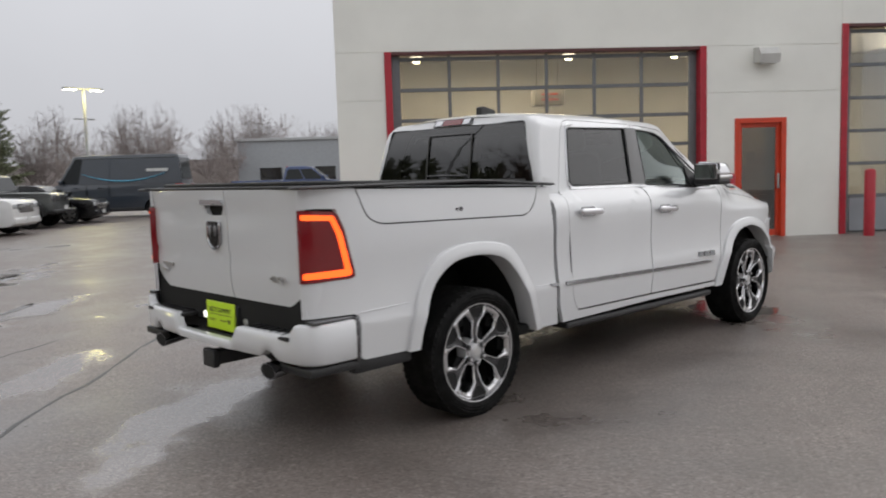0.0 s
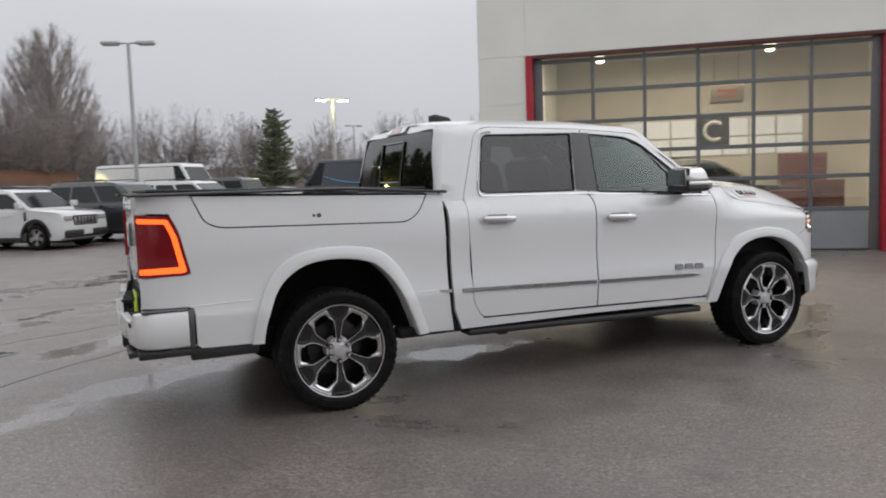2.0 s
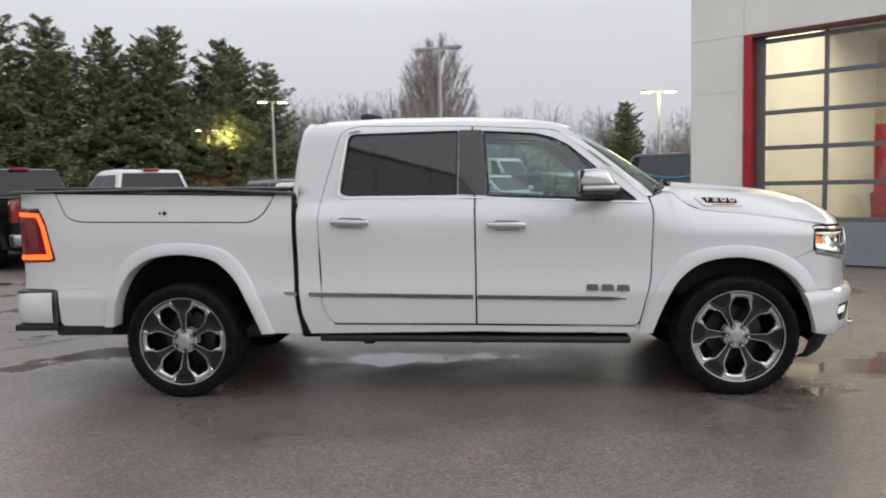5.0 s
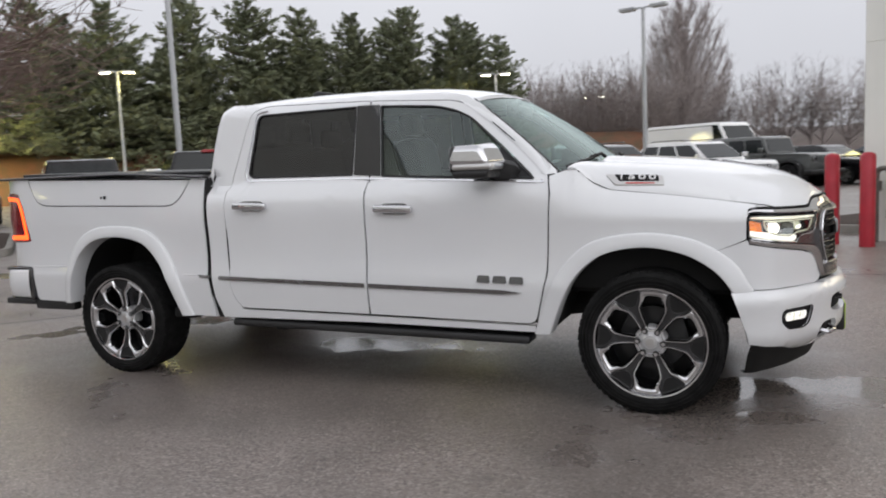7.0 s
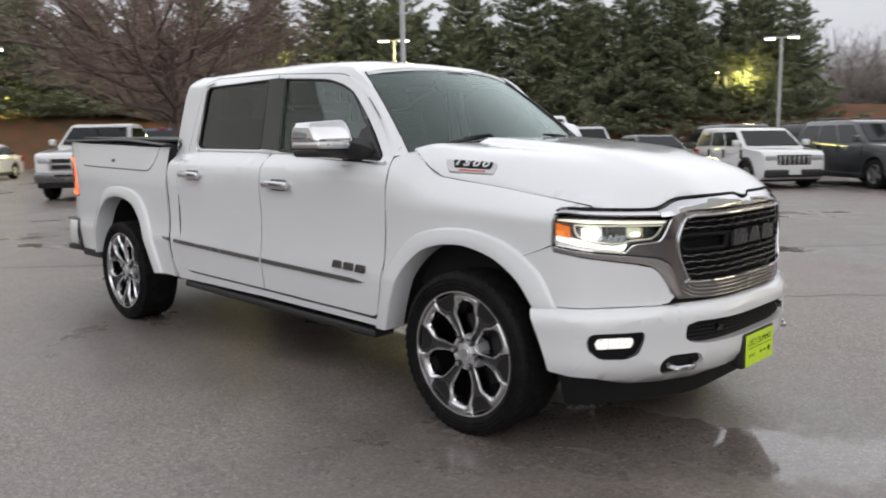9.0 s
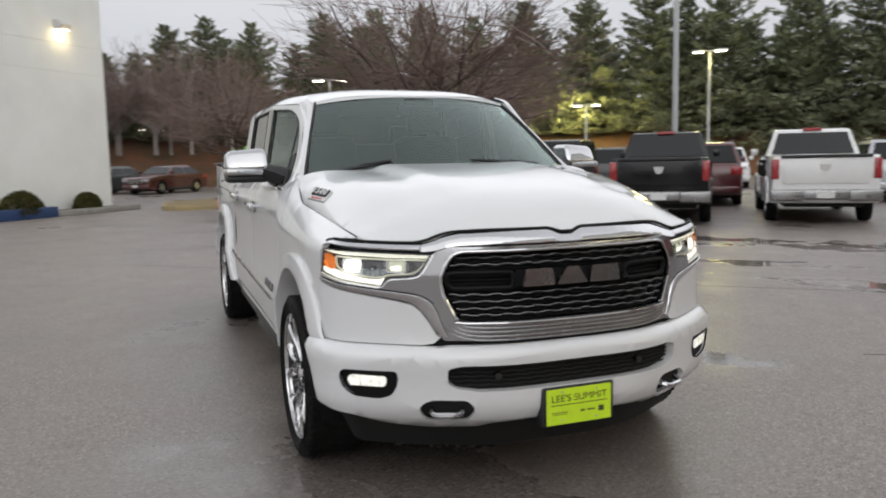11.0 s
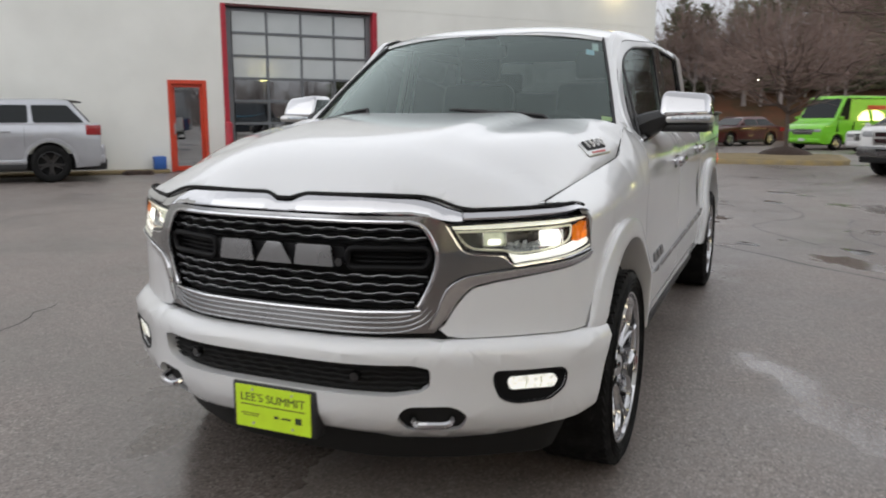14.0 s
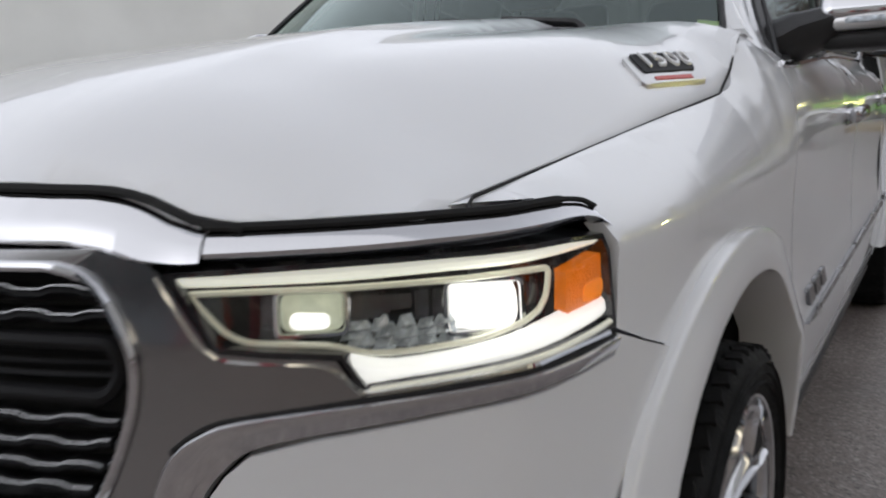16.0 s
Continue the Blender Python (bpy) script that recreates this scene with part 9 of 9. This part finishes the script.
# ---- trees ----
def bare_tree(seed, height, width, base, trunk_r, limbs, boughs, twigs, twig_r=0.010):
    """Two meshes: a tapered trunk with limbs, and a crown of fine branches that fill an egg-shaped outline unevenly."""
    rnd = random.Random(seed)
    tk, verts, faces = bm_new(), [], []
    mid, tall = (base + 1) / 2 * height, (1 - base) / 2 * height

    def target(shell):
        a, u = rnd.uniform(0, 2 * math.pi), rnd.uniform(-0.75, 1.0)
        w = math.sqrt(max(0.0, 1 - u * u)) * rnd.uniform(*shell)
        lump = 1 + 0.16 * math.sin(3 * a + seed) + 0.10 * math.sin(5 * a + 2 * u + seed)
        return Vector((math.cos(a) * w * width * lump, math.sin(a) * w * width * lump, mid + u * tall * rnd.uniform(max(0.6, shell[0]), 1.0) * (0.93 + 0.07 * math.sin(4 * a))))

    def bend(p, q, n, jit):
        out = [p]
        ctrl = Vector((p.x + (q.x - p.x) * 0.62, p.y + (q.y - p.y) * 0.62, p.z + (q.z - p.z) * 0.30))
        for i in range(1, n + 1):
            t = i / n
            out.append(p * (1 - t) ** 2 + ctrl * 2 * t * (1 - t) + q * t * t + Vector((rnd.uniform(-1, 1), rnd.uniform(-1, 1), rnd.uniform(-1, 1))) * jit * (i < n))
        return out

    def rod(pts, r0, r1):
        last = None
        for i, p in enumerate(pts):
            d = (pts[min(i + 1, len(pts) - 1)] - pts[max(i - 1, 0)]).normalized()
            e = d.orthogonal().normalized()
            f = d.cross(e)
            r = r0 + (r1 - r0) * i / (len(pts) - 1)
            b = len(verts)
            verts.extend(p + r * (math.cos(c) * e + math.sin(c) * f) for c in (0.3, 2.394, 4.489))
            if last is not None:
                faces.extend((last + k, last + (k + 1) % 3, b + (k + 1) % 3, b + k) for k in range(3))
            last = b

    fork = base * height * 1.3
    trunk = [Vector((0, 0, -0.1)), Vector((0.03, 0.02, fork * 0.5)), Vector((0, 0.04, fork)), Vector((0.05, 0, mid))]
    tube(tk, trunk, [trunk_r, trunk_r * 0.85, trunk_r * 0.7, trunk_r * 0.25], 8)
    paths = []
    for i in range(limbs):
        p = trunk[2] + Vector((0, 0, rnd.uniform(-0.35, 0.5) * fork)) if i % 3 else trunk[2].lerp(trunk[3], rnd.random())
        q = target((0.45, 0.95))
        pts = bend(p, q, 5, width * 0.05)
        tube(tk, pts, [trunk_r * 0.42 * (1 - k / 6) + 0.012 for k in range(6)], 5)
        paths.append(pts)
    fine = []
    for _ in range(boughs):
        q = target((0.55, 1.0))
        src = min(rnd.sample(paths, min(5, len(paths))), key=lambda c: (c[4] - q).length)
        p = src[rnd.randint(1, 4)]
        pts = bend(p, q, 3, width * 0.04)
        rod(pts, twig_r * 2.2, twig_r * 0.8)
        fine.append(pts)
    for _ in range(twigs):
        src = rnd.choice(fine)
        p = src[rnd.randint(1, 3)]
        away = Vector((p.x, p.y, (p.z - mid) * 0.6 + tall * 0.45)).normalized()
        q = p + (away + Vector((rnd.uniform(-1, 1), rnd.uniform(-1, 1), rnd.uniform(-0.6, 0.9))) * 0.8).normalized() * rnd.uniform(0.5, 1.0) * width * 0.26
        rod([p, (p + q) / 2 + Vector((rnd.uniform(-1, 1), rnd.uniform(-1, 1), 0)) * 0.05, q], twig_r, twig_r * 0.4)
    me = bpy.data.meshes.new("crown")
    me.from_pydata([tuple(v) for v in verts], [], faces)
    me.materials.append(TWIG)
    return finish("trunk", tk, BARK, 60), me


def pine(seed, height, radius):
    """A white pine: tapered trunk, flat tiers of boughs with upturned tips, dense needle tufts with gaps between tiers."""
    rnd = random.Random(seed)
    tk, verts, faces = bm_new(), [], []
    tube(tk, [(0, 0, -0.1), (0.03, 0, height * 0.4), (0, 0.04, height * 0.97)], [height * 0.017, height * 0.011, 0.02], 8)
    z = height * 0.05
    while z < height * 0.985:
        t = z / height
        reach = radius * (1 - t) ** 0.68 * rnd.uniform(0.72, 1.18) + 0.25
        count = 8 if t < 0.6 else (6 if t < 0.85 else 4)
        off = rnd.uniform(0, 6.28)
        for k in range(count):
            a = off + 2 * math.pi * k / count + rnd.uniform(-0.4, 0.4)
            ln = reach * rnd.uniform(0.6, 1.12)
            rise = 0.45 * t * t - 0.10 + rnd.uniform(-0.1, 0.1)
            d = Vector((math.cos(a), math.sin(a), rise)).normalized()
            side = Vector((-d.y, d.x, 0)).normalized()
            start = Vector((0, 0, z + rnd.uniform(-0.2, 0.2)))
            tube(tk, [start, start + d * ln * 0.55, start + d * ln + Vector((0, 0, 0.22 * ln))], [0.045, 0.026, 0.008], 3)
            n = max(3, int(ln * 4.0))
            for i in range(n):
                u = (i + rnd.uniform(0.1, 0.9)) / n
                if u < 0.12:
                    continue
                c = start + d * ln * u + Vector((0, 0, 0.22 * ln * u * u))
                wide = ln * 0.36 * (1.2 - u) * min(1, 0.25 + 2 * u) + 0.10
                for _ in range(8):
                    q = c + side * rnd.uniform(-1, 1) * wide + d * rnd.uniform(-0.2, 0.2) + Vector((0, 0, rnd.gauss(0.03, 0.10)))
                    s = rnd.uniform(0.15, 0.34)
                    e1 = (d * rnd.uniform(0.2, 1) + side * rnd.uniform(-1, 1) + Vector((0, 0, rnd.uniform(-0.1, 0.8)))).normalized() * s
                    e2 = Vector((rnd.uniform(-1, 1), rnd.uniform(-1, 1), rnd.uniform(-0.6, 0.6))).normalized() * s * 0.42
                    b = len(verts)
                    verts += [q - e1, q + e2, q + e1, q - e2]
                    faces.append((b, b + 1, b + 2, b + 3))
        z += height * 0.050 * rnd.uniform(0.8, 1.2) * (1 - 0.35 * t)
    me = bpy.data.meshes.new("crown")
    me.from_pydata(verts, [], faces)
    me.materials.append(NEEDLES)
    return finish("trunk", tk, BARK, 60), me


def plant(meshes, x, y, scale, turn, name, label, category, group, stretch=1.0, z=0.0):
    t = thing(name, label, category, group)
    for nm, me in zip(("trunk", "crown"), meshes):
        o = new(nm, me)
        o.parent = t
    t.matrix_basis = Matrix.Translation((x, y, z)) @ Matrix.Rotation(turn, 4, "Z") @ Matrix.Diagonal((scale, scale, scale * stretch, 1))
    return t


rnd = random.Random(5)
PINES = [pine(i, 14.0, r) for i, r in enumerate((5.8, 6.2, 5.4, 6.4))]
for i, (x, y, top) in enumerate(((-14.9, 52.7, 10.9), (-18.2, 51.9, 12.6), (-21.7, 50.3, 13.5), (-25.3, 48.5, 13.0), (-28.6, 46.5, 13.5), (-31.9, 44.5, 14.8), (-35.2, 41.3, 14.4),
                                 (-38.4, 37.0, 13.6), (-40.9, 32.9, 13.8), (-43.0, 28.8, 13.4), (-44.8, 24.4, 12.8), (-46.0, 21.0, 11.7), (-47.1, 17.6, 12.4), (-47.8, 14.2, 12.2),
                                 (-48.5, 10.6, 11.9), (-49.3, 5.6, 11.2), (-49.8, 2.6, 11.5), (-50.3, -0.7, 8.4), (-50.7, -4.0, 9.1), (-51.2, -9.0, 9.0))):
    foot = 2.9 if x < -40 else 0.9
    k = (top - foot) / 14.0
    plant(PINES[i % 4], x, y, k, rnd.uniform(0, 6.28), "pine_tree", "tall grey-green pine with tiered boughs", "pine tree", "pine belt", 1.0, foot)
for i, (x, y) in enumerate(curve([(-19, 56), (-30, 51), (-41, 41), (-48, 30), (-53, 15), (-55, 0)], 4)):
    plant(PINES[(i + 2) % 4], x + rnd.uniform(-1.5, 1.5), y + rnd.uniform(-1.5, 1.5), rnd.uniform(0.66, 0.86), rnd.uniform(0, 6.28), "pine_tree", "lower grey-green pine in the second line of trees", "pine tree", "pine belt", 1.0, 1.2)
for i, (x, y) in enumerate(((-55, -6), (-56, -2), (-54.5, 1.5), (-55, 6), (-53.5, 9.5), (-53, 13.5), (-51, 19), (-49, 26))):
    plant(PINES[(i + 1) % 4], x, y, rnd.uniform(0.52, 0.66), rnd.uniform(0, 6.28), "pine_tree", "lower grey-green pine in the second line of trees", "pine tree", "pine belt", 0.85, 2.9)
plant(PINES[2], 13.4, 61.5, 0.58, 1.0, "pine_tree", "lone greyish green pine among bare trees", "pine tree", "pine belt", 1.0)

BARES = [bare_tree(11, 10.0, 3.0, 0.16, 0.13, 12, 130, 650), bare_tree(12, 10.0, 3.6, 0.14, 0.12, 14, 140, 700), bare_tree(13, 10.0, 2.6, 0.18, 0.12, 11, 120, 600)]


def fan_tree(seed, height):
    """A bare tree whose many upright limbs fan out into an even rounded crown."""
    rnd = random.Random(seed)
    tk, verts, faces = bm_new(), [], []
    tube(tk, [(0, 0, -0.1), (0.05, 0, height * 0.12), (0, 0.05, height * 0.55), (0, 0, height * 0.93)], [height * 0.016, height * 0.013, height * 0.006, 0.02], 8)

    def sliver(p, q, w):
        d = (q - p).normalized()
        e = d.cross(Vector((rnd.uniform(-1, 1), rnd.uniform(-1, 1), rnd.uniform(-1, 1)))).normalized() * w
        f = d.cross(e).normalized() * w
        b = len(verts)
        verts.extend([p - e, p + e * 0.6 + f, p + e * 0.6 - f, q])
        faces.extend([(b, b + 1, b + 3), (b + 1, b + 2, b + 3), (b + 2, b, b + 3)])

    for i in range(190):
        a, el = rnd.uniform(0, 6.283), math.asin(rnd.uniform(-0.40, 1.0))
        tip = Vector((0.25 * height * math.cos(el) * math.cos(a), 0.25 * height * math.cos(el) * math.sin(a), height * (0.55 + 0.44 * math.sin(el)))) * rnd.uniform(0.86, 1.02)
        base = Vector((0, 0, max(height * rnd.uniform(0.08, 0.16), tip.z - (1.25 + 0.5 * rnd.random()) * math.hypot(tip.x, tip.y) - height * 0.04)))
        mid = base.lerp(tip, 0.5) + Vector((tip.x, tip.y, 0)) * 0.12
        path = [Vector(p) for p in curve([tuple(base), tuple(mid), tuple(tip)], 4)]
        n = len(path)
        tube(tk, path, [0.075 * (1 - k / n) + 0.014 for k in range(n)], 4)
        for _ in range(42):
            u = rnd.uniform(0.3, 1.0) * (n - 1)
            k = min(int(u), n - 2)
            p = path[k].lerp(path[k + 1], u - k)
            d = (path[k + 1] - path[k]).normalized()
            go = (d + Vector((rnd.uniform(-0.7, 0.7), rnd.uniform(-0.7, 0.7), rnd.uniform(0.0, 0.5)))).normalized()
            q = p + go * rnd.uniform(0.5, 1.5)
            sliver(p, q, 0.016)
            for _ in range(2):
                m = p.lerp(q, rnd.uniform(0.3, 0.9))
                sliver(m, m + (go + Vector((rnd.uniform(-0.7, 0.7), rnd.uniform(-0.7, 0.7), rnd.uniform(-0.2, 0.4)))).normalized() * rnd.uniform(0.3, 0.8), 0.011)
    me = bpy.data.meshes.new("crown")
    me.from_pydata([tuple(v) for v in verts], [], faces)
    me.materials.append(TWIG)
    return finish("trunk", tk, BARK, 60), me


ROUND = fan_tree(27, 18.0)
for pair in BARES + [ROUND]:
    pair[0].materials[0] = TWIG
plant(ROUND, -4.5, 89.0, 1.06, 0.4, "bare_tree", "large bare tree with a rounded crown of upright branches", "bare tree", "bare trees")
for i in range(46):
    t = i / 45
    x = -12 + 62 * t + rnd.uniform(-1.5, 1.5)
    y = 70 - 6 * t + rnd.uniform(-6, 8)
    plant(BARES[i % 3], x, y, rnd.uniform(0.75, 1.15) * (1.0 - 0.25 * t), rnd.uniform(0, 6.28), "bare_tree", "bare grey-brown winter tree", "bare tree", "bare trees")
for i in range(26):
    plant(BARES[i % 3], -17 + 15 * i / 25 + rnd.uniform(-1, 1), 62 + rnd.uniform(-4, 8), rnd.uniform(0.85, 1.1), rnd.uniform(0, 6.28), "bare_tree", "bare grey-brown winter tree behind the pines", "bare tree", "bare trees")
for x, y, k in ((14.5, 48.0, 0.62), (17.5, 49.0, 0.58), (22.0, 50.0, 0.60), (24.5, 47.0, 0.46)):
    plant(BARES[int(x) % 3], x, y, k, x, "bare_tree", "bare brownish tree near the lot's edge", "bare tree", "bare trees", 0.85)
# the wide reddish bare tree on the island, and one beyond
RED_TWIG = material("reddish_twigs", (0.245, 0.180, 0.158), 0.9, vary=0.3, scale=2, spec=0.1)
WIDE = bare_tree(33, 6.8, 4.9, 0.26, 0.12, 22, 300, 1800, 0.008)
WIDE[1].materials[0] = RED_TWIG
WIDE[0].materials[0] = material("brown_limb_bark", (0.14, 0.108, 0.095), 0.9, vary=0.35, scale=6, bump=0.6, bump_scale=30, spec=0.1)
pos = lot(-13.9, -3.6)
plant(WIDE, pos.x, pos.y, 1.0, 0.0, "bare_tree", "wide reddish bare tree on the mulched island", "bare tree", "reddish trees")
mound = lot(-18.6, -13.4)
bm = bm_new()
lathe(bm, [(0.95, 0.10), (0.75, 0.24), (0.35, 0.38), (0.001, 0.42)], Matrix.Translation(mound) @ Matrix.Rotation(radians(90), 4, "X"), 20)
solo("mulch_mound", bm, MULCH, "dark mulch mound round the thin tree on the island", "mulch mound", sharp=60)
plant(WIDE, mound.x, mound.y, 0.72, 2.0, "bare_tree", "thin reddish bare tree on the yellow-kerbed island", "bare tree", "reddish trees", 1.0, 0.12)
for a, c, k in ((-33.0, -8.0, 1.1),):
    pos = lot(a, c)
    plant(WIDE, pos.x, pos.y, k, a, "bare_tree", "wide reddish bare tree at the lot's edge", "bare tree", "reddish trees")

BROWN_WOOD = [(trunk, crown.copy()) for trunk, crown in BARES]
for _, crown in BROWN_WOOD:
    crown.materials[0] = RED_TWIG
for i in range(26):
    plant(BROWN_WOOD[i % 3], -46.5 + rnd.uniform(-2.5, 2.5), -19.0 + 24.0 * i / 25 + rnd.uniform(-0.6, 0.6), rnd.uniform(0.68, 0.95), rnd.uniform(0, 6.28), "bare_tree", "brown bare tree before the pines", "bare tree", "brown bare wood", 0.9, 2.2)

# bank of fallen leaves below the pines
LEAF_BANK = material("leaf_litter_bank", (0.155, 0.066, 0.035), 0.95, vary=0.6, scale=0.9, color2=(0.075, 0.055, 0.030), bump=1.0, bump_scale=12)
bm = bm_new()
prof = ((0.0, 0.01), (1.5, 1.2), (3.2, 2.7), (5.0, 3.3), (10.0, 3.7), (30.0, 4.2))
rows = []
line = curve([(-2.0, 56.0), (-12.0, 49.5), (-24.0, 45.0), (-33.0, 37.0), (-40.0, 26.0), (-44.0, 12.0), (-46.0, -2.0), (-47.0, -14.0)], 6)
for x, y in line:
    d = Vector((x - 0, y - 4)).normalized()
    rows.append([bm.verts.new((x + d.x * o, y + d.y * o, z + (rnd.uniform(-0.12, 0.12) if o > 0 else -0.05))) for o, z in prof])
for a, b in zip(rows, rows[1:]):
    for j in range(len(prof) - 1):
        bm.faces.new((a[j], a[j + 1], b[j + 1], b[j]))
solo("leaf_bank", bm, LEAF_BANK, "rising bank covered in reddish brown fallen leaves", "bank", kind="structure")
# far wooded rise behind the bare trees
bm = bm_new()
rows = []
for i in range(60):
    a = radians(20 + 190 * i / 59)
    ring = []
    for rr, z in ((110, 0.0), (118, 2.2), (135, 4.0), (200, 6.0)):
        ring.append(bm.verts.new((rr * math.cos(a), rr * math.sin(a), z + rnd.uniform(-1.2, 1.2) * (z > 0))))
    rows.append(ring)
for a, b in zip(rows, rows[1:]):
    for j in range(3):
        bm.faces.new((a[j], b[j], b[j + 1], a[j + 1]))
solo("far_woods", bm, material("far_winter_woods", (0.105, 0.082, 0.072), 0.95, vary=0.45, scale=0.25, bump=1.0, bump_scale=2.0), "distant brown winter woods", "woods", kind="backdrop")

# bushes by the second building
def bush(a, c, rx, rz, seed, label):
    r = random.Random(seed)
    t = thing("bush", label, "bush", "bushes by the wall")
    p0 = TO_LOT @ Vector((a, c, 0.12))
    verts, faces = [], []
    for _ in range(4200):
        d = Vector((r.gauss(0, 1), r.gauss(0, 1), abs(r.gauss(0, 1)))).normalized() * r.uniform(0.80, 1.0) * (1 + 0.05 * math.sin(seed + 6 * r.random()))
        q = p0 + Vector((d.x * rx, d.y * rx * 0.62, d.z * rz + 0.02))
        e1 = Vector((r.uniform(-1, 1), r.uniform(-1, 1), r.uniform(-1, 1))).normalized() * 0.034
        e2 = e1.orthogonal().normalized() * 0.022
        b = len(verts)
        verts += [q - e1, q + e2, q + e1, q - e2]
        faces.append((b, b + 1, b + 2, b + 3))
    me = bpy.data.meshes.new("leaves")
    me.from_pydata(verts, [], faces)
    me.materials.append(LEAVES)
    o = new("leaves", me)
    o.parent = t
    bm = bm_new()
    for i in range(7):
        an = 6.28 * i / 7
        tube(bm, [p0 - Vector((0, 0, 0.1)), p0 + Vector((math.cos(an) * rx * 0.5, math.sin(an) * rx * 0.5, rz * 0.6))], [0.02, 0.008], 5)
    part("stems", bm, BARK, t)


for a, rx, rz, sd in ((-7.85, 1.02, 0.62, 1), (-10.4, 0.98, 0.64, 2), (-12.9, 0.70, 0.50, 3)):
    bush(a, F2 + 0.55, rx, rz, sd, "low rounded evergreen bush in the planting bed")
